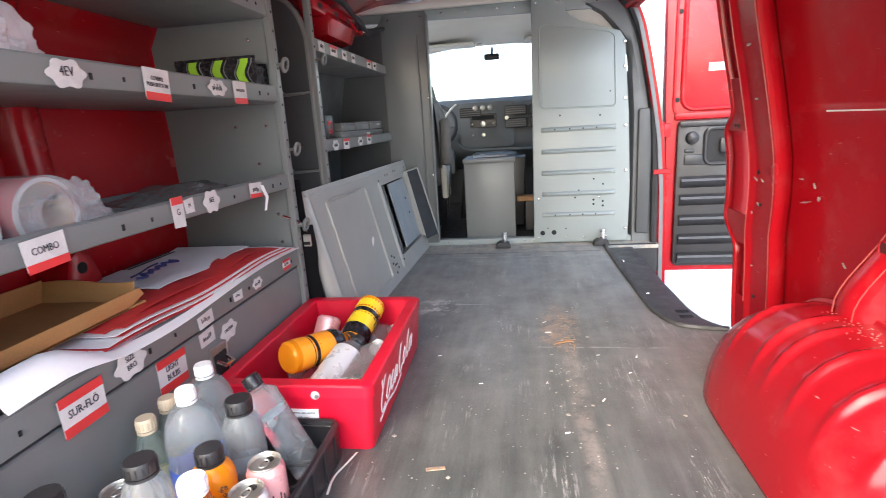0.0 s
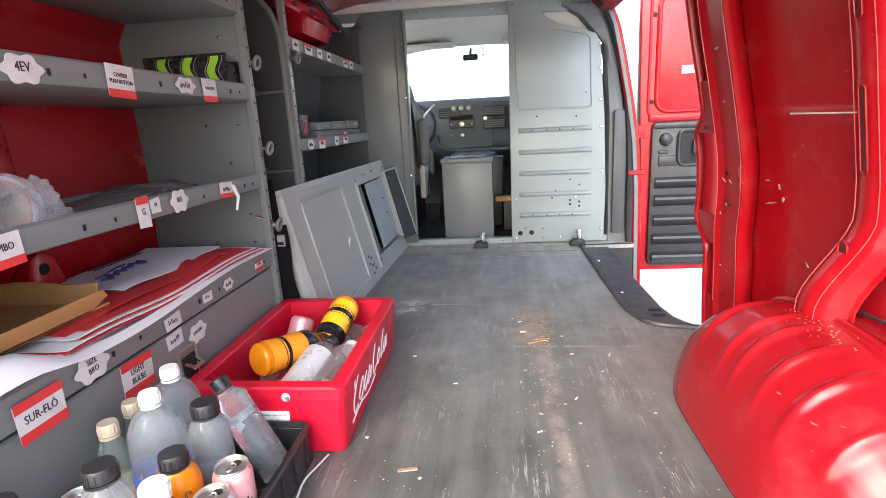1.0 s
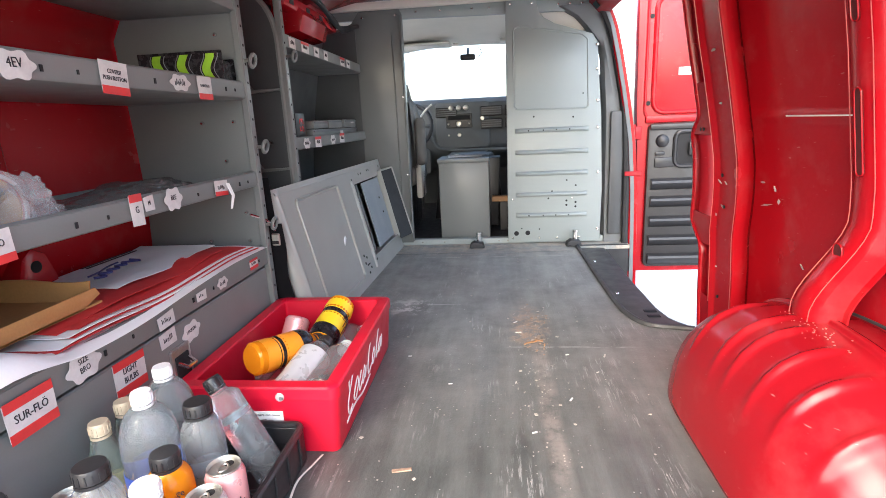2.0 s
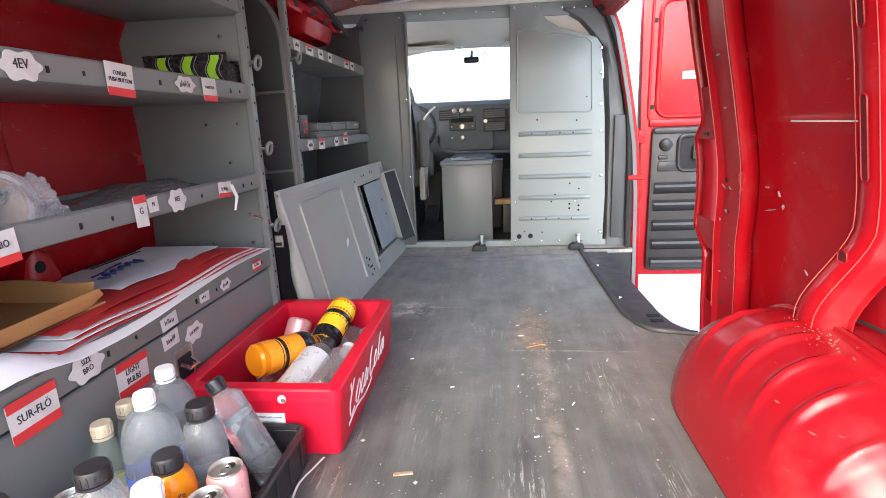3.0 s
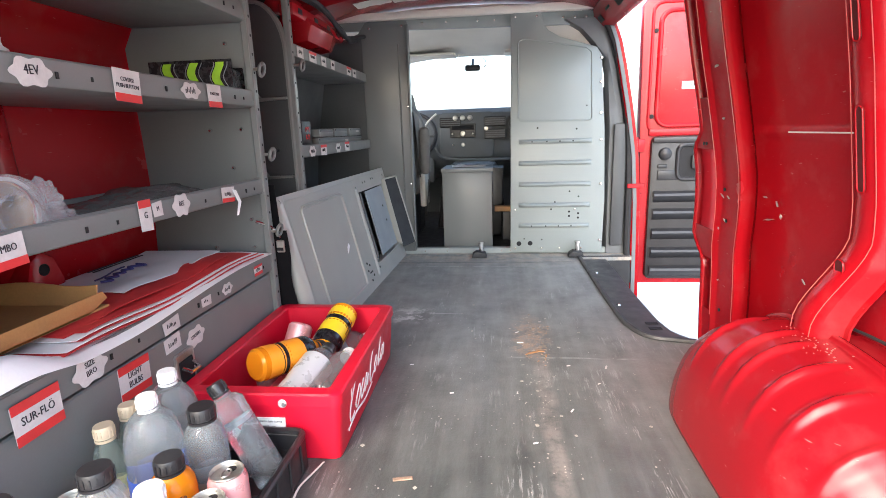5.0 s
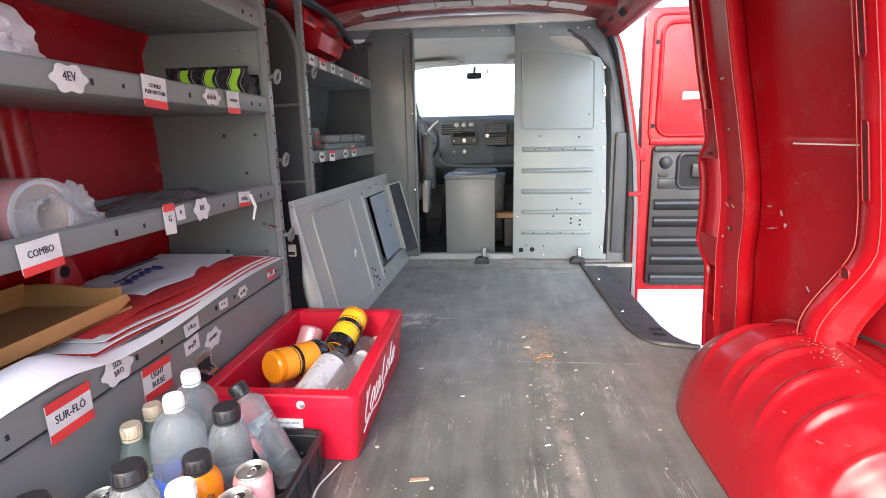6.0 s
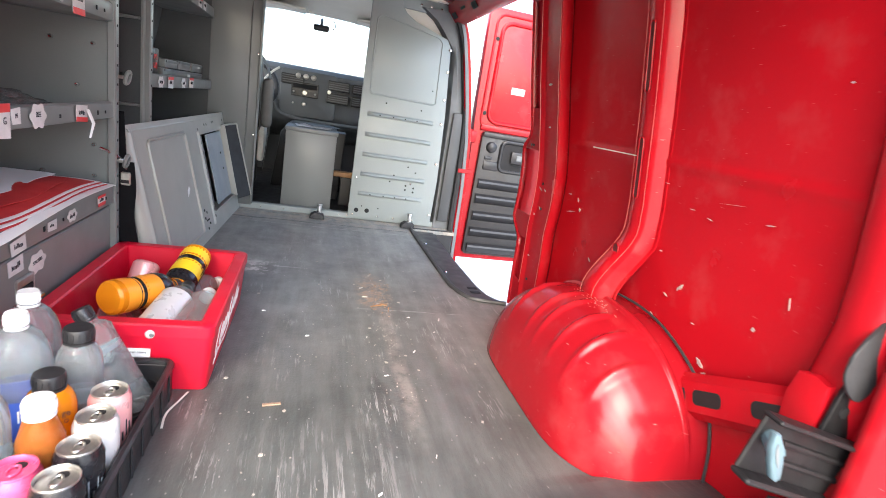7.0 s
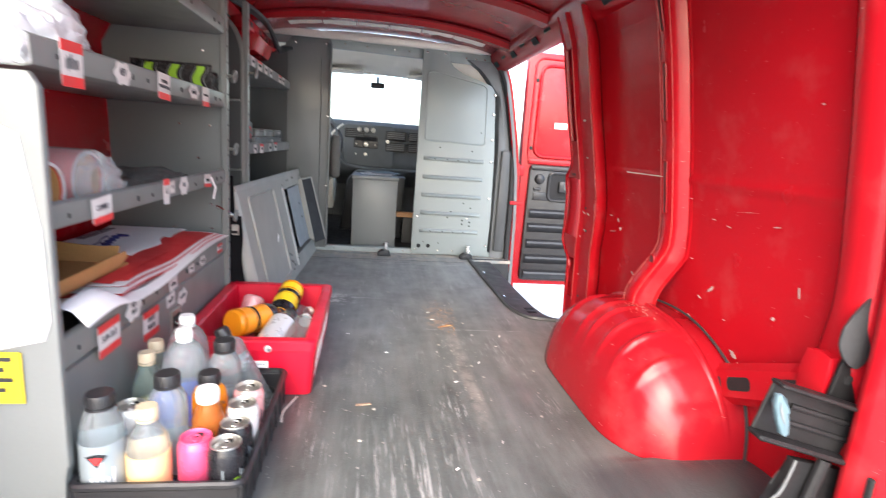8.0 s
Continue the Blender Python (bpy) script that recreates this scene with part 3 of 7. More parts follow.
foot = struct("rib_foot", prism([(1.035, 0.30), (1.165, 0.30), (1.155, 0.40), (1.135, 0.455), (1.10, 0.475), (1.07, 0.455), (1.05, 0.40)], -0.945, -0.885, "x", 0.012), RED, "red pressed foot of a wall rib with a round hole", "rib")
part("hole", lathe([(0, 0), (0.014, 0), (0.014, 0.002), (0, 0.002)], seg=16, m=Matrix.Translation((-0.886, 1.10, 0.43)) @ pose(0, 0, 0, 0, 90, 0)), HOLE, foot)

seam = tube([(wx(0.682) - 0.003, y, 0.682) for y in (1.165, 1.25, 1.35, 1.40)], 0.0026, 6)
struct("wall_seam", seam, PAD, "pale sealer in the seam of the side wall", "seam")


# wheel arch
def arch(s, beads=True):
    cross = [(0.572, 0.0), (0.574, 0.12), (0.58, 0.28), (0.588, 0.42), (0.599, 0.55), (0.614, 0.67), (0.635, 0.78), (0.662, 0.87), (0.695, 0.935), (0.73, 0.972), (0.757, 0.99), (0.778, 1.0), (0.787, 1.0), (0.791, 1.03), (0.803, 1.03), (0.807, 0.985), (0.845, 0.97), (0.892, 0.955)]
    fine = []
    for (a, b), (c, d) in zip(cross, cross[1:]):
        for k in range(3):
            fine.append((a + (c - a) * k / 3, b + (d - b) * k / 3))
    fine.append(cross[-1])
    rows = []
    n = 260
    for i in range(n + 1):
        t = -math.cos(math.pi * i / n)
        y = 1.06 + 0.375 * t
        h = 0.292 * max(0.0, 1 - abs(t) ** 3.0) ** 0.5
        row = []
        for x, q in fine:
            inset = (0.13 if t < 0 else 0.09) * abs(t) ** 5 * (0.895 - x) / 0.32
            d = 0.0
            if beads and 0.05 < q < 1.01 and x < 0.80:
                wv = math.sin(math.pi * min(1.0, max(0.0, (x - 0.592) / 0.172)))
                for c in (0.80, 0.885, 0.97, 1.06, 1.12, 1.235):
                    d += 0.0135 * wv * math.exp(-((y - c) / (0.0085 if y < c else 0.012)) ** 2)
            xx = x + inset - d * max(0.1, 0.55 - 3.0 * max(0.0, x - 0.6))
            row.append((s * (xx + (0.085 if s < 0 else 0)), y, h * q + d * 0.75 + 0.001))
        rows.append(row)
    return sheet(rows, lambda p: Vector((s * 0.006, 0, -0.006)))


struct("wheel_arch_right", arch(1), RED_ARCH, "glossy red steel wheel arch with pressed ribs", "wheel arch", 75)
struct("wheel_arch_left", arch(-1, False), RED, "red steel wheel arch under the shelves", "wheel arch", 60)
# dark tube added to stand for the shaded gap between arch and wall
lip = curve_pts([(0.872, 1.45, 0.05), (0.868, 1.42, 0.16), (0.864, 1.30, 0.255), (0.862, 1.08, 0.298), (0.862, 0.90, 0.286), (0.866, 0.74, 0.21), (0.872, 0.69, 0.12), (0.875, 0.675, 0.02)], 5)
struct("wheel_arch_seal", tube(lip, 0.0035, 8), RUBBER, "dark line added for the shaded gap round the wheel arch", "seal")

# bare scratches and chips in the paint of the wall, the post and the arch
CHIP = surface("bare_primer_chip", (0.36, 0.27, 0.25), 0.6, 0.0, 0.3, 60, 200, 0.1)


def chip(parent, x, y, z, l, h, tilt, rng_):
    n = 9
    l, h = l * 0.8, h * 0.7
    up = [(-l / 2 + l * k / n, h * rng_.uniform(0.1, 0.5) * math.sin(math.pi * (k + 0.4) / (n + 0.8))) for k in range(n + 1)]
    dn = [(a + rng_.uniform(-0.1, 0.1) * l / n, -h * rng_.uniform(0.1, 0.5) * math.sin(math.pi * (k + 0.4) / (n + 0.8))) for k, (a, b) in enumerate(up)][::-1]
    c, s2 = math.cos(radians(tilt)), math.sin(radians(tilt))
    pts = [(y + a * c - b * s2, z + a * s2 + b * c) for a, b in up + dn]
    bm = mesh()
    a = [bm.verts.new((x(q) - 0.0012, p, q)) for p, q in pts]
    b = [bm.verts.new((x(q) + 0.0015, p, q)) for p, q in pts]
    bm.faces.new(a)
    bm.faces.new(b[::-1])
    for i in range(len(pts)):
        j = (i + 1) % len(pts)
        bm.faces.new((a[i], b[i], b[j], a[j]))
    part("paint_chip", bm, CHIP, parent, "bare pale chip in the paint", 0)


rc = random.Random(21)
WALL = bpy.data.objects["wall_right_rear"]


def wall_in(z):
    return wx(z) - 0.0045


for y, z, l, h, tl in ((1.50, 0.452, 0.07, 0.008, -12), (1.46, 0.50, 0.02, 0.012, 60), (1.52, 0.51, 0.025, 0.008, 0), (1.44, 0.47, 0.012, 0.02, 0), (0.79, 0.255, 0.035, 0.02, 30), (0.775, 0.235, 0.03, 0.012, -40),
                      (0.905, 0.395, 0.035, 0.014, -50), (0.70, 0.60, 0.028, 0.005, -10), (0.92, 0.585, 0.02, 0.004, 0), (0.86, 0.575, 0.02, 0.004, 10), (1.02, 0.63, 0.016, 0.004, 0), (0.68, 0.39, 0.012, 0.02, 70),
                      (0.95, 0.36, 0.02, 0.006, 20), (0.84, 0.33, 0.012, 0.006, 0), (0.98, 0.29, 0.03, 0.005, 30), (0.62, 0.47, 0.03, 0.004, 80), (1.00, 0.46, 0.012, 0.005, 0), (0.80, 0.62, 0.10, 0.0016, -6), (0.6, 0.86, 0.008, 0.006, 0), (1.33, 0.33, 0.02, 0.006, 40)):
    chip(WALL, wall_in, y, z, l, h, tl, rc)
for y, z, l, h, tl in ((1.62, 0.43, 0.022, 0.008, 30), (1.64, 0.50, 0.03, 0.007, 25), (1.60, 0.50, 0.02, 0.006, 30), (1.66, 0.40, 0.012, 0.018, 70), (1.61, 0.86, 0.008, 0.05, 85), (1.60, 0.72, 0.007, 0.03, 85), (1.70, 0.03, 0.03, 0.03, 0), (1.65, 0.24, 0.006, 0.016, 90)):
    chip(post, lambda q: wx(q) - 0.0665 - 0.25 * post_wave(q), y, z, l, h, tl, rc)

AR = bpy.data.objects["wheel_arch_right"]
bm = mesh()
for k in range(60):
    x, y = 0.755 + rc.gauss(0, 0.014), 1.06 + rc.gauss(0, 0.05)
    t = (y - 1.06) / 0.375
    s = rc.uniform(0.0005, 0.0017)
    box(bm, -s, s, -s * rc.uniform(0.3, 1.2), s, 0, 0.0016, m=Matrix.Translation((x, y, 0.292 * (1 - abs(t) ** 3) ** 0.5 * lerp([(0.695, 0.935), (0.73, 0.972), (0.757, 0.99), (0.778, 1.0), (0.812, 1.0)], x) + 0.0006)) @ pose(0, 0, 0, 0, 0, rc.uniform(0, 180)))
part("worn_specks", bm, PALE_RED, AR, "patch of bare pale specks", 0)

# ---- floor, step and sill ----


def mat_edge(y):
    return lerp([(1.70, 0.885), (1.725, 0.80), (1.735, 0.74), (1.755, 0.68), (1.79, 0.645), (1.85, 0.622), (1.95, 0.607), (2.3, 0.60), (2.86, 0.60), (2.89, 0.61), (2.90, 0.885)], y)


ys = sorted(set([REAR - 0.02 + 2.72 * k / 150 for k in range(151)] + [1.70 + 0.01 * k for k in range(20)] + [2.86, 2.87, 2.88, 2.89, 2.90, 2.95, 3.02]))
rows = []
for y in ys:
    row = []
    for i in range(71):
        x = -0.97 + (mat_edge(y) + 0.97) * i / 70
        z = 0.0022 * noise.noise((x * 3.2, y * 1.6, 2.0)) + 0.0012 * noise.noise((x * 14, y * 3, 5.0))
        if y < 0.72 and x > 0.5:
            curl = (1 - max(0, abs(y - 0.60) / 0.16) ** 2) * min(1, (x - 0.5) / 0.2)
            z += 0.032 * max(0.0, curl)
        row.append((x, y, z))
    rows.append(row)
struct("floor", sheet(rows, (0, 0, -0.02)), FLOOR, "worn, dusty, scuffed black rubber floor with light painted towards the cab", "floor", 60)
struct("floor_pan", bx(-1.0, 0.58, REAR - 0.02, 4.75, -0.08, -0.03), RED_DULL, "red steel floor pan", "floor")
rim = curve_pts([(0.80, 1.722, 0.004), (0.74, 1.735, 0.004), (0.68, 1.752, 0.004), (0.645, 1.785, 0.004), (0.622, 1.85, 0.004), (0.607, 1.95, 0.004), (0.601, 2.3, 0.004), (0.60, 2.6, 0.004), (0.60, 2.88, 0.004)], 4)
struct("floor_edge_strip", tube(rim, 0.011, 8), TRIM_BLACK, "rolled black rubber edge of the floor covering", "edge strip")
step = bx(0.60, 0.885, 1.73, 2.95, -0.255, -0.225, 0.004)
ob = struct("step_tread", step, BLACK, "black plastic step inside the side door", "step")
for k in range(6):
    x = 0.66 + k * 0.035
    part("rib", bx(x - 0.004, x + 0.004, 1.80, 2.90, -0.226, -0.218, 0.002), BLACK, ob)
struct("step_riser", bx(0.575, 0.597, 1.73, 2.95, -0.255, -0.022), BLACK, "black riser between the floor and the step", "riser")
struct("step_end_front", bx(0.60, 0.88, 2.900, 2.93, -0.225, 0.0, 0.003), RUBBER, "dark end wall of the step well", "step wall")
struct("step_end_rear", bx(0.60, 0.90, 1.70, 1.728, -0.255, -0.022), RED, "red end wall of the step well", "step wall")
ledge = [(0.61, 1.95), (0.625, 1.87), (0.65, 1.80), (0.69, 1.765), (0.75, 1.745), (0.80, 1.735), (0.80, 1.79), (0.775, 1.81), (0.755, 1.85), (0.744, 1.95), (0.738, 2.30), (0.745, 2.88), (0.61, 2.88)]
ob = struct("trim_step", prism(ledge, -0.03, -0.008, "z", 0.004), TRIM_BLACK, "black plastic trim round the step with slots", "trim")
for y in (1.865, 1.915):
    part("slot", bx(0.69, 0.735, y - 0.011, y + 0.011, -0.0075, -0.005, 0.001), HOLE, ob)
for x, y in ((0.645, 1.84), (0.64, 2.12), (0.64, 2.6), (0.72, 1.775)):
    part("screw", lathe([(0, 0), (0.009, 0), (0.007, 0.004), (0, 0.005)], (x, y, -0.008), 10), CHROME, ob)
sill = bx(0.885, 0.915, 1.72, 2.95, -0.34, -0.245, 0.006, 2)
struct("door_sill", sill, RED, "red painted door sill", "sill")

for y, wob in ((2.775, 0.3),):
    pts = [(-0.52 + 1.08 * k / 24, y + 0.004 * math.sin(k * 0.9 + wob), 0.0032) for k in range(25)]
    struct("floor_seam", ribbon(pts, 0.004, 0.0012, (0, 1, 0)), GREY_TRIM, "thin joint line across the rubber floor", "seam")

# ---- tail of the body ----
for s, side in ((1, "right"), (-1, "left")):
    def dx(z):
        return min(0.83, wx(z) - 0.045) + (0.085 if s < 0 else 0)
    rows = []
    for i in range(25):
        z = -0.05 + 1.34 * i / 24
        x = dx(z)
        rows.append([(s * (side_x(s, z) + 0.01), 0.43, z), (s * (x + 0.02), 0.425, z), (s * (x + 0.004), 0.415, z), (s * x, 0.40, z), (s * (x + 0.006), 0.385, z), (s * (x + 0.03), 0.34, z), (s * (x + 0.038), 0.325, z), (s * (x + 0.045), 0.295, z), (s * (x + 0.10), 0.29, z)])
    ob = struct("rear_post_" + side, sheet(rows, (s * 0.01, 0.004, 0)), RED, "red steel post beside the open rear doorway", "post", 50)
    for z in (0.16, 0.50, 0.86):
        part("slot", bx(s * (dx(z) + 0.012) - 0.004, s * (dx(z) + 0.012) + 0.004, 0.357, 0.369, z, z + 0.045, 0.002, m=None), HOLE, ob, "slot drawn as a dark plate")
    seal = [(s * (dx(z) + 0.055), 0.275, z) for z in [-0.03 + 1.3 * k / 20 for k in range(21)]]
    struct("door_seal_" + side, tube(seal, 0.017, 8), RUBBER, "dark rubber seal of the rear doorway", "seal")
# header out of view, its height set to cut light on the upper shelving
struct("rear_header", bx(-0.80, 0.72, REAR - 0.02, REAR + 0.09, 1.225, 1.40, 0.015, 2), RED, "red steel header over rear doorway, set low to cut light", "header")
struct("rear_sill", bx(-0.98, 0.90, REAR - 0.06, REAR - 0.02, -0.12, -0.008, 0.006), ZINC, "worn metal sill of the rear doorway", "sill")

# unseen left rear door, added folded open outside to block light on the shelving
rd = thing("rear_door", (-0.99, 0.27, -0.10), "unseen red rear door added to block light from the left", "door")
part("shell", prism([(0.27, -0.10), (-0.50, -0.10), (-0.52, 0.55), (-0.50, 1.26), (0.27, 1.26)], -1.035, -0.985, "x", 0.012), RED, rd)
part("trim_panel", prism([(0.20, -0.02), (-0.44, -0.02), (-0.44, 0.52), (0.20, 0.52)], -0.985, -0.972, "x", 0.006), BLACK, rd, "black plastic trim panel")
for z in (0.15, 0.95):
    part("hinge", bx(-1.0, -0.955, 0.262, 0.30, z - 0.05, z + 0.05, 0.005), RED, rd)

# ---- partition between cargo space and cab ----
py = PART_Y
left = [(-0.96, 0.02), (-0.335, 0.02), (-0.328, 0.05), (-0.324, 1.27), (-0.34, 1.305), (-0.53, 1.308), (-0.565, 1.295), (-0.60, 1.24), (-0.66, 1.215), (-0.80, 1.205), (-0.86, 1.0), (-0.93, 0.6)]
ob = struct("partition_left", prism(left, py - 0.012, py + 0.012, "y", 0.003), PARTITION, "grey steel partition panel, darker than the partition door", "partition")
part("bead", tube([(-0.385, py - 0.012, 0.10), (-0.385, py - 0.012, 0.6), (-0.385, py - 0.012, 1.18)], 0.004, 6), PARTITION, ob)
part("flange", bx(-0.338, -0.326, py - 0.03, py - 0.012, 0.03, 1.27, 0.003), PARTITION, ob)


def bolt(parent, x, y, z, r=0.008, mat=CHROME, to="back"):
    m = Matrix.Translation((x, y, z)) @ (pose(0, 0, 0, 90, 0, 0) if to == "back" else pose(0, 0, 0, 0, 90, 0))
    return part("bolt", lathe([(0, -0.002), (r, -0.002), (r, 0.003), (r * 0.7, 0.006), (0, 0.007)], seg=8, m=m), mat, parent)


for x, z in ((-0.345, 0.08), (-0.345, 0.42), (-0.345, 0.85), (-0.36, 1.27), (-0.54, 1.265), (-0.43, 0.05), (-0.60, 1.13)):
    bolt(ob, x, py - 0.013, z, 0.007)
head = [(-0.78, 1.262), (0.74, 1.235), (0.74, 1.30), (-0.78, 1.325)]
ob = struct("partition_header", prism(head, py + 0.014, py + 0.04, "y", 0.003), GREY, "grey steel header of the partition", "partition")
for x in (-0.25, -0.12, 0.05, 0.14, 0.50, 0.56, 0.62):
    bolt(ob, x, py + 0.013, 1.285 - 0.016 * (x + 0.25), 0.007)
foot = bx(-0.70, 0.80, py - 0.004, py + 0.04, 0.0, 0.034, 0.003)
ob = struct("partition_foot", foot, GREY, "grey steel foot rail of the partition", "partition")
for x in (-0.28, -0.15, 0.17, 0.22):
    bolt(ob, x, py - 0.004, 0.018, 0.005)
door = [(0.235, 0.008), (0.725, 0.008), (0.738, 0.02), (0.742, 0.30), (0.728, 0.70), (0.70, 1.075), (0.675, 1.115), (0.48, 1.175), (0.42, 1.205), (0.392, 1.24), (0.385, 1.29), (0.37, 1.305), (0.24, 1.305), (0.225, 1.29), (0.222, 0.03)]
ob = struct("partition_door", prism(door, py - 0.022, py - 0.006, "y", 0.004), GREY, "grey steel sliding partition door with pressed beads", "partition door")
rec = [(0.264, 0.765), (0.28, 0.752), (0.645, 0.742), (0.66, 0.755), (0.648, 1.09), (0.62, 1.115), (0.30, 1.172), (0.272, 1.165), (0.264, 1.15)]
part("panel_bead", tube([(x, py - 0.022, z) for x, z in rec], 0.0045, 6, True), GREY, ob)
part("panel", prism([(x * 0.97 + 0.0138, z * 0.985 + 0.0145) for x, z in rec], py - 0.0235, py - 0.021, "y", 0.001), GREY, ob)
for k in range(5):
    z = 0.637 - 0.1175 * k
    rows = []
    for i in range(25):
        x = 0.268 + 0.396 * i / 24
        e = min(1, i / 2, (24 - i) / 2) ** 0.5
        rows.append([(x, py - 0.022 - 0.019 * e * math.sin(math.pi * j / 6), z + 0.013 * math.cos(math.pi * j / 6)) for j in range(7)])
    part("bead", sheet(rows, (0, 0.004, 0)), GREY, ob)
    if k in (0, 4):
        for x in (0.34, 0.42, 0.49, 0.56):
            part("bolt_hole", lathe([(0, 0), (0.004, 0), (0.004, 0.003), (0, 0.003)], seg=8, m=Matrix.Translation((x, py - 0.040, z)) @ pose(0, 0, 0, 90, 0, 0)), HOLE, ob)
for z in (0.08, 0.40, 0.64, 0.78, 0.94, 1.06):
    bolt(ob, 0.722 - 0.03 * max(0, z - 0.3), py - 0.023, z, 0.009)
for x, z in ((0.25, 0.26), (0.25, 1.28), (0.36, 1.28), (0.58, 0.26), (0.25, 0.035), (0.40, 0.035), (0.50, 0.035), (0.62, 0.035)):
    bolt(ob, x, py - 0.023, z, 0.007)
for x, z, r in ((0.27, 0.062, 0.014), (0.334, 0.064, 0.014), (0.30, 0.09, 0.004), (0.40, 0.085, 0.004), (0.45, 0.26, 0.005), (0.47, 0.30, 0.005), (0.55, 0.36, 0.005), (0.60, 0.33, 0.005), (0.55, 0.245, 0.006), (0.55, 0.22, 0.006), (0.60, 0.21, 0.006), (0.60, 0.235, 0.006), (0.37, 0.71, 0.005), (0.58, 0.70, 0.005), (0.63, 0.82, 0.004)):
    part("bolt_hole", lathe([(0, 0), (r, 0), (r, 0.002), (0, 0.002)], seg=10, m=Matrix.Translation((x, py - 0.0225, z)) @ pose(0, 0, 0, 90, 0, 0)), HOLE, ob)

# grey pillar trim and dark door seal in front of the side door opening
rows = []
for i in range(25):
    z = 0.0 + 1.26 * i / 24
    x0 = lerp([(0, 0.75), (0.7, 0.745), (1.05, 0.72), (1.2, 0.60), (1.26, 0.50)], z)
    x1 = wx(z) - 0.01
    rows.append([(x0, 3.03, z), (x0 + 0.012, 2.985, z), (x1 - 0.03, 2.975, z), (x1, 2.985, z), (x1 + 0.004, 3.02, z)])
ob = struct("pillar_trim", sheet(rows, (0, 0.02, 0)), GREY_TRIM, "grey plastic trim on the pillar beside the door", "trim")
part("lower_cover", bx(0.775, 0.845, 2.955, 2.98, 0.05, 0.72, 0.008, 2), GREY_DARK, ob, "grey lower cover")
rows = curve_pts([(lerp([(-0.16, 0.90), (0, 0.872), (0.5, 0.862), (0.8, 0.84), (1.05, 0.79), (1.2, 0.735), (1.26, 0.70)], z), 2.955, z) for z in (-0.16, 0.0, 0.25, 0.5, 0.8, 1.0, 1.15, 1.26)], 4)
struct("side_door_seal", tube(rows, 0.02, 8), RUBBER, "dark rubber seal of the side doorway", "seal")
rows = [[(wx(z) + 0.012, 2.975, z), (wx(z) - 0.006, 2.945, z), (wx(z) + 0.004, 2.932, z), (wx(z) + 0.034, 2.928, z), (wx(z) + 0.040, 2.95, z)] for z in [-0.28 + 1.56 * k / 30 for k in range(31)]]
struct("hinge_pillar", sheet(rows, (0.002, 0.004, 0)), RED, "red steel edge of the pillar that carries the door hinges", "pillar", 50)
struct("grab_trim", prism([(0.40, 1.262), (0.43, 1.20), (0.52, 1.165), (0.66, 1.11), (0.70, 1.10), (0.69, 1.17), (0.60, 1.25)], py + 0.044, py + 0.06, "y", 0.006), CREAM, "cream trim above the partition door", "trim")

# ---- outside ----
rows = [[(x, y, -0.78) for x in [-60 + 120 * i / 12 for i in range(13)]] for y in [-60 + 120 * j / 12 for j in range(13)]]
struct("ground", sheet(rows, (0, 0, -0.2)), PAVING, "pale sunlit concrete paving round the van", "ground")

# ---- the open side door ----
sd = thing("side_door", (0.93, 2.97, -0.17), "red van side door standing open with a black inner trim panel", "door")
Y0, Y1 = 2.955, 3.02
outline = [(0.925, -0.17), (1.60, -0.17), (1.62, 0.4), (1.60, 0.8), (1.53, 1.30), (1.49, 1.345), (0.93, 1.345), (0.895, 1.30), (0.905, 0.8), (0.925, 0.3)]
part("shell", prism(outline, Y0, Y1, "y", 0.012), RED, sd)
inner = rounded(0.985, 1.46, 0.70, 1.27, 0.06)
part("window_panel", prism(inner, Y0 - 0.004, Y0 + 0.01, "y", 0.004), RED, sd, "flat red blanking panel in the window")
part("panel_rim", tube([(x, Y0 - 0.004, z) for x, z in inner], 0.012, 8, True), RED, sd)
part("frame_ridge", tube([(x, Y0, z) for x, z in rounded(0.945, 1.53, 0.665, 1.31, 0.05)], 0.008, 8, True), RED, sd)
part("sill_ledge", bx(0.95, 1.52, Y0 - 0.018, Y0 + 0.01, 0.648, 0.685, 0.008, 2), RED, sd)
trim = part("trim_panel", prism(rounded(0.965, 1.55, -0.135, 0.645, 0.03), Y0 - 0.028, Y0 + 0.005, "y", 0.008), BLACK, sd, "black moulded plastic trim panel")
for k, z in enumerate((0.33, 0.235, 0.125, 0.02, -0.085)):
    prof = [(0.0, z + 0.028), (-0.028, z + 0.016), (-0.032, z + 0.004), (-0.012, z - 0.028), (0.0, z - 0.034)]
    rows = [[(x, Y0 - 0.027 + d, zz) for d, zz in prof] for x in (0.985, 1.0, 1.2, 1.4, 1.52)]
    part("rib", sheet(rows, (0, 0.006, 0)), BLACK, trim)
cup = rounded(1.10, 1.30, 0.42, 0.60, 0.035)
part("handle_rim", tube([(x, Y0 - 0.034, z) for x, z in cup], 0.011, 8, True), BLACK, trim)
part("handle_cup", prism(cup, Y0 - 0.034, Y0 - 0.026, "y"), HOLE, trim)
part("handle", bx(1.165, 1.26, Y0 - 0.058, Y0 - 0.036, 0.475, 0.55, 0.01, 2), BLACK, trim)
part("handle_plate", bx(1.20, 1.235, Y0 - 0.061, Y0 - 0.057, 0.495, 0.53, 0.003), GREY_TRIM, trim, "bright metal plate")
part("knob", lathe([(0, 0), (0.034, 0), (0.03, 0.02), (0.018, 0.03), (0, 0.032)], seg=18, m=Matrix.Translation((1.035, Y0 - 0.028, 0.555)) @ pose(0, 0, 0, 90, 0, 0)), BLACK, trim)
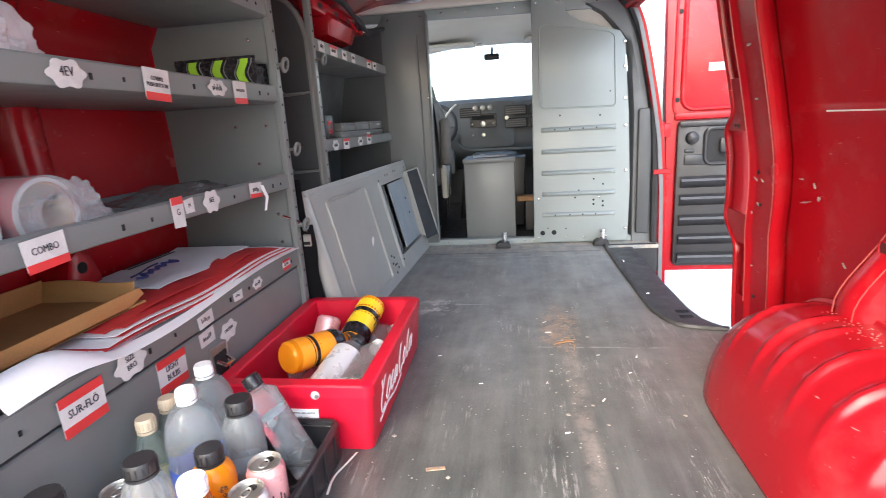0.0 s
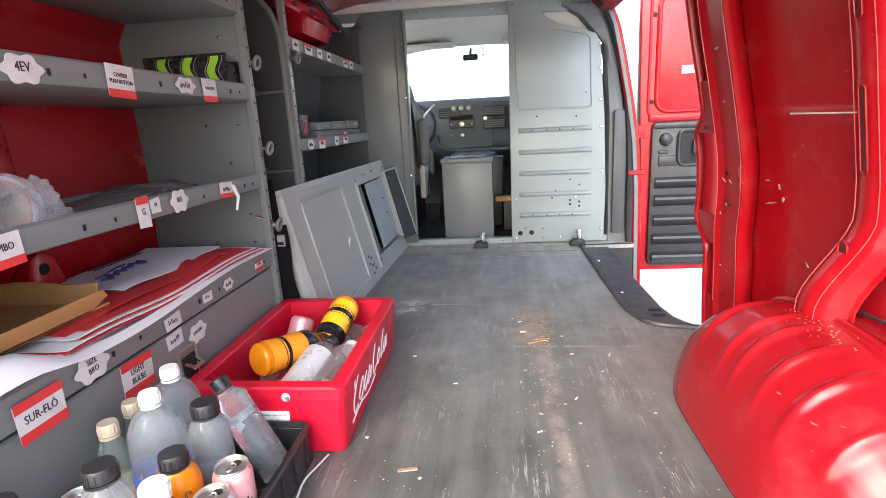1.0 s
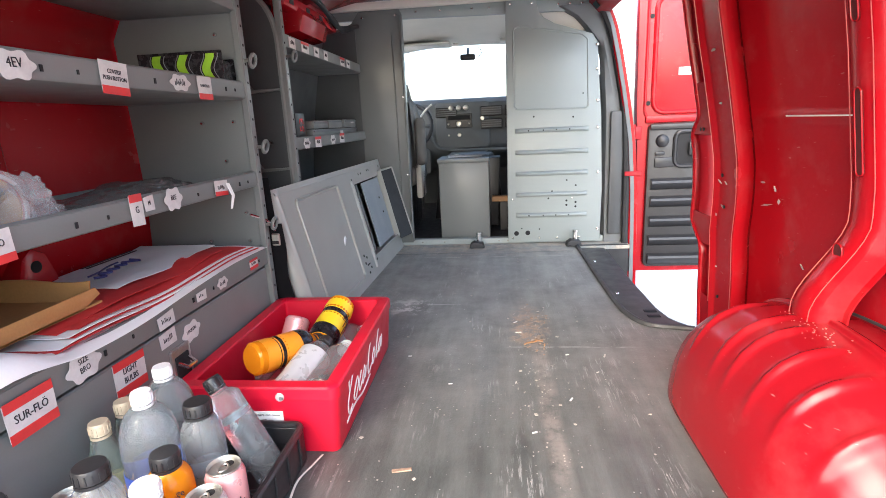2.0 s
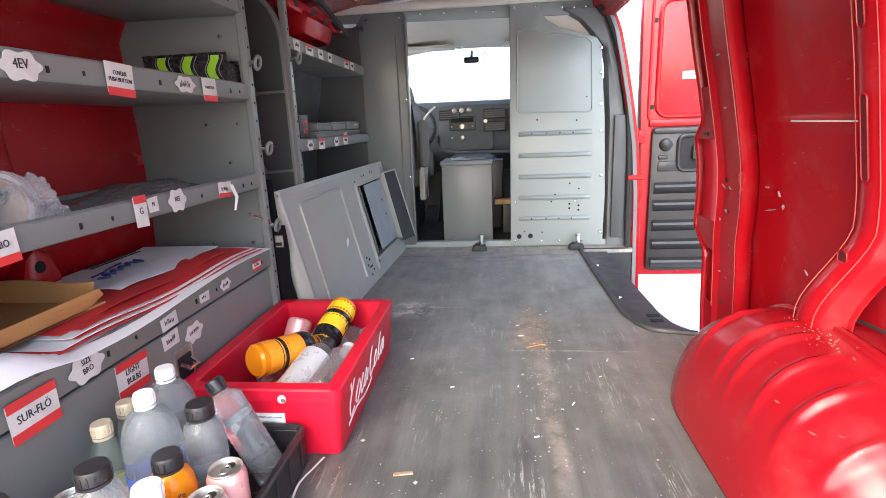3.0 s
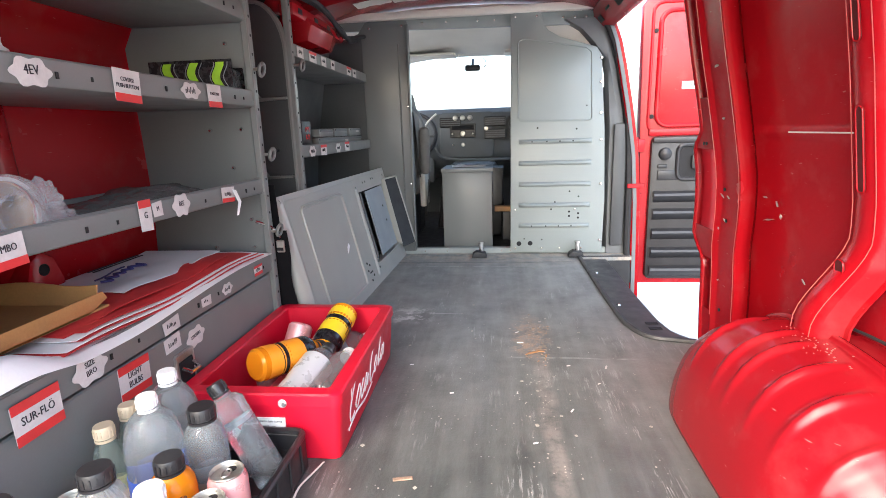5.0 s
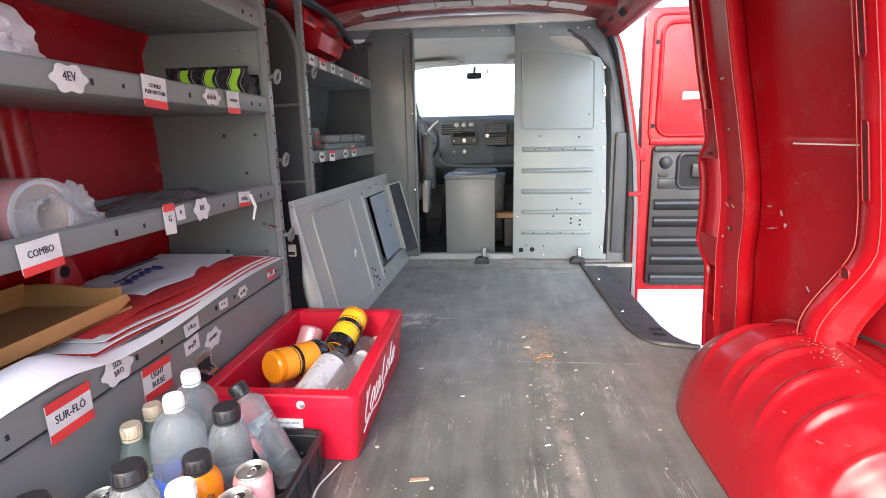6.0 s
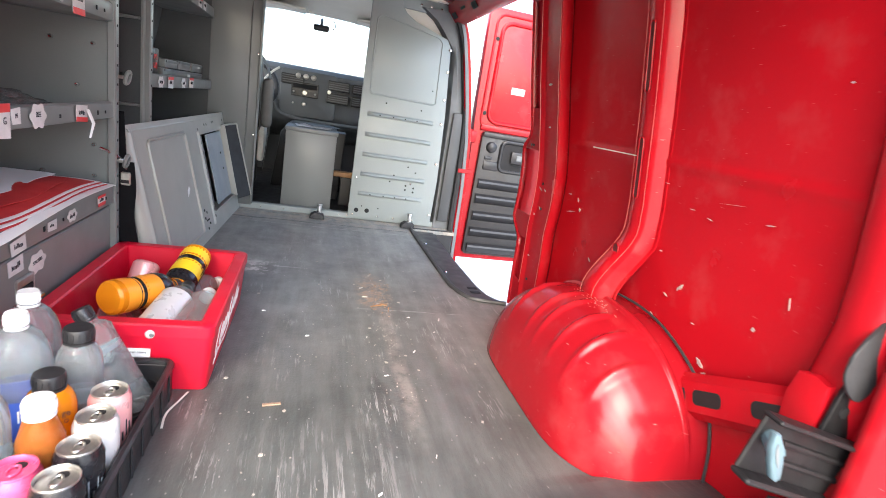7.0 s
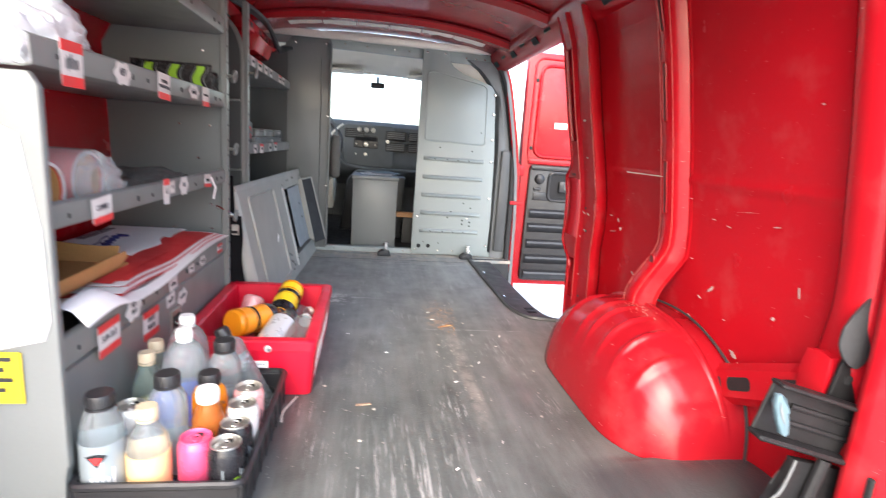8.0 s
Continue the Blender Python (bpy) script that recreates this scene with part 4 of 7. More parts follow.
part("pocket", bx(1.0, 1.11, Y0 - 0.036, Y0 - 0.02, 0.415, 0.47, 0.008, 2), BLACK, trim)
part("pocket", bx(1.0, 1.05, Y0 - 0.038, Y0 - 0.02, 0.48, 0.50, 0.006, 2), BLACK, trim)
part("trim_top", bx(0.97, 1.54, Y0 - 0.04, Y0 - 0.02, 0.612, 0.642, 0.008, 2), BLACK, trim)
part("label", bx(1.105, 1.19, Y0 - 0.0065, Y0 - 0.004, 0.883, 0.922), PAPER_OLD, sd, "small pale paper label")
for k in range(4):
    part("print_bar", bx(1.128 + k * 0.011, 1.1315 + k * 0.011, Y0 - 0.008, Y0 - 0.0063, 0.898, 0.908), INK, sd)
for x, z in ((0.962, 1.175), (0.962, 0.75)):
    part("plug", lathe([(0, 0), (0.012, 0), (0.011, 0.004), (0, 0.005)], seg=12, m=Matrix.Translation((x, Y0 - 0.001, z)) @ pose(0, 0, 0, 90, 0, 0)), HOLE, sd)
for z in (0.60, 0.31, 0.07):
    h = part("hinge", bx(0.865, 0.935, Y0 - 0.012, Y0 + 0.02, z - 0.035, z + 0.035, 0.006, 2), RED, sd, "red painted steel hinge")
    part("pin", rod((0.892, Y0 - 0.014, z - 0.045), (0.892, Y0 - 0.014, z + 0.045), 0.009), RED, h)
part("check_arm", bx(0.85, 0.94, Y0 - 0.03, Y0 - 0.02, 0.375, 0.40, 0.003), RED, sd)

# ---- the cab ----
struct("cab_floor", bx(-0.97, 0.89, 3.04, 4.75, -0.03, 0.0), RUBBER, "dark rubber cab floor", "floor")
struct("cab_front", bx(-0.98, 0.9, 4.62, 4.70, -0.08, 0.86), DASH, "dark bulkhead in front of the cab", "wall")
glass = Nodes("windscreen_glass", 0.0)
glass.b.inputs["Transmission Weight"].default_value = 1.0
glass.b.inputs["IOR"].default_value = 1.02
glass.colour((0.97, 0.99, 0.98))
ws = prism([(4.82, 0.86), (4.826, 0.86), (4.38, 1.31), (4.374, 1.31)], -0.88, 0.80, "x")
ob = struct("windscreen", ws, glass.mat, "clear raked windscreen", "windscreen")
ob.visible_shadow = False
dash = thing("dashboard", (0, 4.3, 0.1), "dark grey plastic dashboard with radio and air vents", "dashboard")
prof = [(4.62, 0.30), (4.30, 0.42), (4.22, 0.50), (4.20, 0.56), (4.21, 0.84), (4.25, 0.872), (4.40, 0.885), (4.80, 0.87), (4.80, 0.30)]
part("body", prism(prof, -0.86, 0.86, "x", 0.012), DASH, dash)
con = part("centre_console", prism(rounded(-0.30, 0.12, 0.50, 0.85, 0.03), 4.17, 4.215, "y", 0.008), DASH, dash)
part("radio", bx(-0.22, -0.015, 4.158, 4.172, 0.655, 0.76, 0.004), BLACK, con, "black radio")
part("screen", bx(-0.205, -0.03, 4.154, 4.159, 0.715, 0.75, 0.002), HOLE, con)
for x in (-0.175, -0.118, -0.06):
    part("knob", lathe([(0, 0), (0.021, 0), (0.019, 0.018), (0.012, 0.022), (0, 0.022)], seg=16, m=Matrix.Translation((x, 4.170, 0.805)) @ pose(0, 0, 0, 90, 0, 0)), ZINC, con, "silver rimmed knob")
for x, z, r in ((-0.118, 0.685, 0.022), (-0.118, 0.60, 0.016), (-0.20, 0.60, 0.008), (-0.20, 0.685, 0.008), (-0.04, 0.685, 0.008)):
    part("knob", lathe([(0, 0), (r, 0), (r * 0.8, 0.018), (0, 0.02)], seg=14, m=Matrix.Translation((x, 4.158 if z > 0.65 else 4.17, z)) @ pose(0, 0, 0, 90, 0, 0)), ZINC, con)
for x0, z0 in ((0.05, 0.735), (0.05, 0.64), (-0.30, 0.735), (0.24, 0.735), (0.24, 0.64)):
    v = part("air_vent", bx(x0, x0 + 0.17, 4.160, 4.20, z0, z0 + 0.075, 0.006), BLACK, dash)
    for k in range(4):
        part("slat", bx(x0 + 0.01, x0 + 0.16, 4.152, 4.162, z0 + 0.012 + k * 0.016, z0 + 0.018 + k * 0.016), DASH, v)
part("outlet", lathe([(0, 0), (0.016, 0), (0.014, 0.008), (0, 0.008)], seg=14, m=Matrix.Translation((0.065, 4.15, 0.72)) @ pose(0, 0, 0, 90, 0, 0)), ZINC, dash)
part("lower_ridge", tube(curve_pts([(-0.34, 4.18, 0.62), (-0.31, 4.175, 0.53), (-0.22, 4.17, 0.49), (0.05, 4.17, 0.48), (0.5, 4.18, 0.48)], 4), 0.014, 8), DASH, dash)
part("knee_panel", bx(-0.84, -0.36, 4.22, 4.30, 0.30, 0.52, 0.02, 2), DASH, dash)
engine = thing("engine_cover", (-0.05, 4.0, 0), "dark moulded engine cover between the seats", "engine cover")
part("cover", prism([(-0.30, 0.0), (0.22, 0.0), (0.17, 0.40), (0.13, 0.46), (-0.2, 0.46), (-0.25, 0.40)], 3.80, 4.28, "y", 0.02), BLACK, engine)
part("tray", bx(-0.18, 0.10, 3.85, 4.1, 0.458, 0.475, 0.006, 2), DASH, engine)
column = thing("steering_wheel", (-0.50, 4.0, 0.66), "dark grey steering wheel", "steering wheel")
m = Matrix.Translation((-0.50, 3.98, 0.68)) @ pose(0, 0, 0, 62, 0, 0)
part("rim", tube([m @ Vector((0.19 * math.cos(a), 0.19 * math.sin(a), 0)) for a in [2 * math.pi * k / 32 for k in range(32)]], 0.015, 10, True), BLACK, column)
part("hub", lathe([(0, -0.03), (0.06, -0.03), (0.07, 0.01), (0.05, 0.03), (0, 0.035)], seg=18, m=m), DASH, column)
for a in (0, 180, 270):
    part("spoke", rod(m @ Vector((0.05 * math.cos(radians(a)), 0.05 * math.sin(radians(a)), 0)), m @ Vector((0.18 * math.cos(radians(a)), 0.18 * math.sin(radians(a)), 0)), 0.012, 8), DASH, column)
part("column", rod((-0.50, 4.0, 0.67), (-0.50, 4.24, 0.56), 0.035, 12), DASH, column)
part("gear_lever", tube(curve_pts([(-0.46, 4.05, 0.65), (-0.40, 4.0, 0.74), (-0.345, 3.97, 0.80), (-0.30, 3.96, 0.835)], 4), 0.008, 8), PAD, column, "pale gear lever")


def cab_seat(x, label):
    st = thing("cab_seat", (x, 3.55, 0.0), label, "seat", "cab seats")
    rows = []
    for i in range(15):
        v = i / 14
        z = 0.42 + 0.52 * v
        wide = 0.245 * (1 - 0.12 * v ** 4)
        rows.append([(x + wide * a, 3.44 - 0.12 * v + d, z) for a, d in ((-1, 0.0), (-1.03, 0.07), (-0.85, 0.12), (-0.4, 0.095), (0, 0.09), (0.4, 0.095), (0.85, 0.12), (1.03, 0.07), (1, 0.0))])
    part("backrest", sheet(rows, (0, -0.05, 0.0)), SEAT, st)
    part("back_shell", bx(x - 0.23, x + 0.23, 3.30, 3.36, 0.36, 0.86, 0.03, 3, m=Matrix.Translation((x, 3.33, 0.36)) @ pose(0, 0, 0, 8, 0, 0) @ Matrix.Translation((-x, -3.33, -0.36))), GREY_TRIM, st)
    part("headrest", bx(x - 0.13, x + 0.13, 3.24, 3.33, 0.965, 1.09, 0.035, 3), SEAT, st)
    part("cushion", bx(x - 0.25, x + 0.25, 3.42, 3.92, 0.30, 0.43, 0.045, 3), SEAT, st)
    part("pedestal", bx(x - 0.2, x + 0.2, 3.46, 3.88, 0.0, 0.30, 0.02, 2), BLACK, st)
    part("armrest", bx(x + 0.25, x + 0.315, 3.36, 3.44, 0.44, 0.74, 0.028, 3), SEAT, st, "folded up cloth armrest")
    part("side_cover", bx(x + 0.235, x + 0.275, 3.42, 3.60, 0.22, 0.44, 0.012, 2), PAD, st, "pale plastic side cover")
    part("buckle_strap", ribbon([(x + 0.29, 3.47, 0.40), (x + 0.285, 3.45, 0.30), (x + 0.27, 3.46, 0.16)], 0.05, 0.004, (0, 1, 0.2)), BLACK, st)
    return st


cab_seat(-0.60, "grey cloth driver's seat with its armrest folded up")
cab_seat(0.60, "grey cloth passenger seat behind the partition door")
belt = thing("seat_belt", (-0.36, 3.2, 0.6), "pale seat belt loop beside the driver's seat", "seat belt")
part("webbing", tube(curve_pts([(-0.42, 3.12, 0.42), (-0.40, 3.12, 0.62), (-0.385, 3.14, 0.76), (-0.35, 3.18, 0.845), (-0.315, 3.24, 0.80), (-0.30, 3.28, 0.74)], 5), 0.014, 8, flat=0.3), GREY_TRIM, belt)
visor = thing("sun_visor", (-0.30, 4.15, 1.2), "cream cloth sun visor folded up", "sun visor", "sun visors")
part("pad", bx(-0.55, -0.16, 4.10, 4.30, 1.262, 1.284, 0.010, 3), CREAM, visor)
part("hinge", rod((-0.14, 4.175, 1.27), (-0.10, 4.175, 1.27), 0.008), CREAM, visor)
copy_thing(visor, pose(0.46, 4.15, 1.2))
mirror = thing("rear_view_mirror", (-0.05, 4.38, 1.2), "dark rear view mirror on the windscreen", "mirror")
part("housing", bx(-0.10, 0.02, 4.30, 4.335, 1.165, 1.212, 0.014, 3), BLACK, mirror)
part("stem", rod((-0.04, 4.33, 1.20), (-0.04, 4.43, 1.265), 0.012), BLACK, mirror)
part("cable", tube(curve_pts([(0.04, 4.33, 1.19), (0.065, 4.35, 1.21), (0.06, 4.38, 1.25), (0.04, 4.40, 1.27)], 4), 0.004, 6), BLACK, mirror)

# grey steel box standing between the seats
gb = thing("steel_box", (-0.03, 3.25, 0.0), "tall grey painted steel box with papers on its lid", "box")
part("body", bx(-0.178, 0.118, 3.10, 3.42, 0.005, 0.468, 0.004, 2), SHELF, gb)
part("lid", bx(-0.184, 0.124, 3.093, 3.425, 0.468, 0.492, 0.004, 2), SHELF, gb)
bf = thing("black_bin", (0.13, 3.5, 0.0), "black plastic bin behind the grey steel box", "bin")
part("body", prism([(-0.02, 0.02), (0.17, 0.02), (0.19, 0.47), (-0.03, 0.47)], 3.44, 3.62, "y", 0.01), BLACK, bf)
for k, (a, mt, nm, lb) in enumerate(((6, PAPER, "paper_sheet", "loose white paper on the grey steel box"), (-14, PAPER_OLD, "paper_sheet", "crumpled paper on the grey steel box"), (20, BLACK, "folder", "dark folder on the grey steel box"))):
    rot = Matrix.Translation((-0.03 + 0.03 * k, 3.24 + 0.03 * k, 0.494 + 0.004 * k)) @ pose(0, 0, 0, 0, 0, a)
    rows = [[rot @ Vector((-0.10 + 0.2 * i / 6, -0.09 + 0.18 * j / 5, 0.003 + 0.006 * abs(noise.noise((i * 0.6 + k, j * 0.6, 1))))) for i in range(7)] for j in range(6)]
    single(nm, (-0.03 + 0.03 * k, 3.24, 0.494), sheet(rows, (0, 0, 0.001)), mt, lb, "paper" if k < 2 else "folder")
plank = thing("wooden_board", (0.2, 3.4, 0.2), "short varnished wooden board leaning by the seat", "board")
part("board", bx(0.13, 0.32, 3.36, 3.42, 0.19, 0.225, 0.004), WOOD, plank)
part("support", bx(0.18, 0.30, 3.37, 3.41, 0.0, 0.19, 0.004), BLACK, plank)

# tie-down anchors on the floor before the partition
for x in (0.046, 0.585):
    a = thing("floor_anchor", (x, 2.90, 0.0), "black rubber floor anchor with a steel pin", "anchor", "floor anchors")
    part("pad", prism([(-0.045 + x, 0.003), (0.04 + x, 0.003), (0.032 + x, 0.03), (-0.02 + x, 0.038), (-0.04 + x, 0.024)], 2.875, 2.935, "y", 0.004), RUBBER, a)
    part("pin", lathe([(0, 0.03), (0.014, 0.03), (0.014, 0.075), (0.018, 0.078), (0.018, 0.086), (0, 0.088)], (x + 0.008, 2.93, 0), 14), CHROME, a, "bright steel pin")

# ---- shelving along the left wall ----
FX = -0.582


def end_panel(y, name, parent, z0=0.0, z1=1.25, hollow=False):
    """A side panel of a shelf unit whose back follows the van's wall."""
    pts = [(FX, z0), (FX, z1)] + [(0.008 - side_x(-1, z), z) for z in (z1, 1.1, 0.98, 0.9, 0.7, 0.5, 0.36, 0.34)]
    pts += [(-0.57 - 0.02, 0.34), (-0.57 - 0.02, z0)] if z0 < 0.3 else []
    return part(name, prism(pts, y - 0.0015, y + 0.0015, "y"), SHELF, parent)


def post_strip(x, y, z0, z1, parent):
    """A folded front edge with a row of holes."""
    p = part("front_post", bx(x - 0.004, x + 0.018, y - 0.014, y + 0.014, z0, z1, 0.003), SHELF, parent)
    k = 0
    z = z0 + 0.06
    while z < z1 - 0.04:
        part("post_hole", bx(x + 0.017, x + 0.0192, y - 0.0028, y + 0.0028, z, z + 0.007, 0.0), HOLE, p)
        z += 0.052
    return p


def shelf_tray(name, y0, y1, zb, zt, parent, depth=0.24, back=True):
    """A shelf plate with a raised front lip."""
    xb = 0.012 - side_x(-1, zb)
    prof = [(xb, zb + 0.03), (xb, zb), (FX, zb), (FX + 0.012, zb + 0.004), (FX + 0.014, zb + 0.008), (FX + 0.012, zt), (FX + 0.006, zt + 0.003)]
    rows = [[(x, y, z) for x, z in prof] for y in (y0, (2 * y0 + y1) / 3, (y0 + 2 * y1) / 3, y1)]
    return part(name, sheet(rows, lambda p: Vector((-0.002, 0, 0.002))), SHELF, parent)


rear_unit = thing("shelf_unit", (-0.7, 1.08, 0.0), "grey steel van shelving with labelled lips over a closed base", "shelving", "van shelving")
UY0, UY1 = 0.555, 1.592
end_panel(UY1, "end_panel", rear_unit)
rp = part("end_panel", prism([(-0.566, 0.0), (-0.566, 0.11), (-0.556, 0.13), (-0.557, 0.77), (-0.57, 0.79), (-0.90, 0.79), (-0.945, 0.36), (-0.96, 0.0)], UY0 - 0.012, UY0 + 0.004, "y", 0.003), SHELF, rear_unit, "grey end panel with paper and a yellow sticker")
post_strip(FX + 0.002, UY1, 0.0, 1.25, rear_unit)
for name, zb, zt in (("shelf", 1.035, 1.085), ("shelf", 0.797, 0.843), ("shelf", 0.540, 0.583), ("shelf", 0.292, 0.350)):
    ob = shelf_tray(name, UY0, UY1 - 0.003, zb, zt, rear_unit)
    for k, y in enumerate((0.62, 0.885, 0.96, 1.17, 1.26, 1.47, 1.52)):
        r = 0.0055 if k % 2 else 0.004
        part("lip_hole", bx(FX + 0.0135, FX + 0.0155, y - r * 0.5, y + r * 0.5, (zb + zt) / 2 - r, (zb + zt) / 2 + r, 0.0), HOLE, ob)
base = part("base_panel", bx(FX - 0.02, FX + 0.004, UY0, UY1 - 0.004, 0.004, 0.285, 0.003), SHELF, rear_unit, "grey hinged front of the base")
part("latch_plate", bx(FX + 0.004, FX + 0.008, 1.065, 1.135, 0.135, 0.235, 0.004), ZINC, base, "bright recessed latch plate")
part("latch_cup", bx(FX + 0.008, FX + 0.010, 1.075, 1.125, 0.15, 0.215, 0.002), HOLE, base)
part("latch_handle", tube([(FX + 0.012, 1.08, 0.20), (FX + 0.03, 1.085, 0.19), (FX + 0.03, 1.115, 0.19), (FX + 0.012, 1.12, 0.20)], 0.005, 8), CHROME, base, "bright latch handle")
for x, z in ((-0.62, 0.735), (-0.72, 0.735), (-0.62, 0.46), (-0.62, 0.37), (-0.75, 0.37), (-0.66, 0.62), (-0.64, 0.98)):
    bolt(rear_unit, x, UY1 - 0.003, z, 0.006)
part("paper", prism([(-0.80, 0.74), (-0.62, 0.712), (-0.588, 0.698), (-0.580, 0.64), (-0.567, 0.55), (-0.564, 0.40), (-0.575, 0.365), (-0.66, 0.345), (-0.80, 0.30)], UY0 - 0.0155, UY0 - 0.0125, "y"), PAPER_OLD, rear_unit, "sheet of white paper taped to the panel")
st = part("sticker", bx(-0.74, -0.612, UY0 - 0.0185, UY0 - 0.0158, 0.255, 0.345), YELLOW, rear_unit, "yellow warning sticker")
for k in range(4):
    part("print_bar", bx(-0.73, -0.625 - 0.012 * (k % 2), UY0 - 0.020, UY0 - 0.0186, 0.33 - k * 0.018, 0.337 - k * 0.018), INK, st)

# second unit towards the partition
front_unit = thing("shelf_unit", (-0.7, 2.45, 0.0), "grey steel van shelving beside the partition, shade painted on panels", "shelving", "van shelving")
VY0, VY1 = 1.925, 2.975
# end, back and base panels carry the unit's inner shade in their colour
archpts = [(-0.588, 0.0), (-0.588, 1.00)] + [(-0.70 + 0.112 * math.cos(radians(a)), 1.00 + 0.17 * math.sin(radians(a))) for a in range(10, 180, 12)] + [(-0.812, 1.0), (-0.812, 0.36), (-0.60, 0.34), (-0.60, 0.0)]
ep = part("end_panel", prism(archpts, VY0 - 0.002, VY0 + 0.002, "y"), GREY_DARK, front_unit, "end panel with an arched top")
part("flange", tube([(x, VY0 - 0.012, z) for x, z in archpts[:-3]], 0.011, 6, flat=0.5), SHELF, ep, "folded edge")
for z in (0.845, 0.565):
    part("gusset", prism([(-0.80, z + 0.13), (-0.79, z + 0.13), (-0.70, z), (-0.60, z + 0.004), (-0.60, z - 0.004), (-0.71, z - 0.01)], VY0 - 0.02, VY0 - 0.003, "y", 0.002), SHELF, ep)
post_strip(-0.586, VY0, 0.0, 1.22, front_unit)
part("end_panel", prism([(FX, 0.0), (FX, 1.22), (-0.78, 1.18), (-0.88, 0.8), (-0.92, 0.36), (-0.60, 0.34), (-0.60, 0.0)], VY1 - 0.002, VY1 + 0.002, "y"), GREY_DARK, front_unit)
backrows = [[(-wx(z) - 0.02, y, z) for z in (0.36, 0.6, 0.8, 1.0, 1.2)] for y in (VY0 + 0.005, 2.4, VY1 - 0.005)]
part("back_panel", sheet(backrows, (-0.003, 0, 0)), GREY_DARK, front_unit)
for zb, zt in ((0.985, 1.03), (0.628, 0.672), (0.30, 0.345)):
    ob = shelf_tray("shelf", VY0 + 0.004, VY1 - 0.003, zb, zt, front_unit)
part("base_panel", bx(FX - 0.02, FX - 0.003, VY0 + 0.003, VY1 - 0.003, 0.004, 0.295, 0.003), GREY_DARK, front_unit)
bolt(front_unit, -0.66, VY0 - 0.002, 0.66, 0.008)


def eye_ring(x, y, z, parent):
    m = Matrix.Translation((x + 0.04, y, z))
    r = part("eye_ring", tube([m @ Vector((0.004 * math.sin(a), 0.017 * math.cos(a), 0.017 * math.sin(a))) for a in [2 * math.pi * k / 20 for k in range(20)]], 0.0055, 8, True), SHELF, parent, "grey steel eye ring")
    part("shank", rod((x + 0.012, y - 0.01, z), (x + 0.036, y - 0.015, z), 0.005), ZINC, r)


eye_ring(FX, 1.60, 0.905, rear_unit)
eye_ring(FX, 1.61, 0.658, rear_unit)
eye_ring(FX, 1.935, 0.955, front_unit)
eye_ring(FX, 1.605, 0.42, rear_unit)

# strap with a buckle hanging at the post, dark straps behind the cooler
WEBBING = surface("black_webbing", (0.007, 0.007, 0.008), 0.95, 0.0, 0.3, 20, 300, 0.3, 0.0, 0.1)
strap = thing("ratchet_strap", (-0.56, 1.62, 0.2), "black webbing strap with a bright buckle hanging from the shelving", "strap")
part("webbing", ribbon(curve_pts([(-0.550, 1.622, 0.415), (-0.545, 1.624, 0.33), (-0.55, 1.626, 0.24), (-0.535, 1.63, 0.12), (-0.54, 1.632, 0.004)], 4), 0.045, 0.004, (1, 0.15, 0)), WEBBING, strap)
part("webbing", ribbon(curve_pts([(-0.585, 1.638, 0.56), (-0.575, 1.636, 0.38), (-0.56, 1.638, 0.2), (-0.51, 1.64, 0.004)], 4), 0.05, 0.003, (1, 0.1, 0)), WEBBING, strap)
part("buckle", bx(-0.56, -0.534, 1.608, 1.618, 0.345, 0.385, 0.003), ZINC, strap, "bright metal buckle")
part("slot", bx(-0.558, -0.537, 1.606, 1.608, 0.352, 0.362), HOLE, strap)
part("hook", tube(curve_pts([(-0.60, 1.57, 0.455), (-0.57, 1.585, 0.44), (-0.55, 1.60, 0.42), (-0.545, 1.612, 0.395)], 4), 0.004, 6), CHROME, strap, "bright wire hook")

# ---- labels stuck on the shelf lips ----
def cloud(w, h, n=36):
    return [((w / 2) * math.cos(a) * (1 + 0.10 * math.cos(6 * a)), (h / 2) * math.sin(a) * (1 + 0.14 * math.cos(6 * a))) for a in [2 * math.pi * k / n for k in range(n)]]


def flat_shape(pts, m, t=0.0008):
    bm = mesh()
    a = [bm.verts.new(m @ Vector((x, y, 0))) for x, y in pts]
    b = [bm.verts.new(m @ Vector((x, y, t))) for x, y in pts]
    bm.faces.new(a[::-1])
    bm.faces.new(b)
    for i in range(len(pts)):
        j = (i + 1) % len(pts)
        bm.faces.new((a[i], a[j], b[j], b[i]))
    return bm


def rect(x0, x1, y0, y1):
    return [(x0, y0), (x1, y0), (x1, y1), (x0, y1)]


def scribble(m, w, h, parent, rng, mat=INK):
    """Bars in place of writing that cannot be read."""
    x = -w / 2
    while x < w / 2 - 0.004:
        d = rng.uniform(0.0028, 0.006)
        y0 = rng.uniform(-0.5, -0.2) * h
        part("print_bar", flat_shape(rect(x, x + d * 0.3, y0, y0 + h * rng.uniform(0.5, 0.9)), m), mat, parent)
        x += d


rng = random.Random(4)


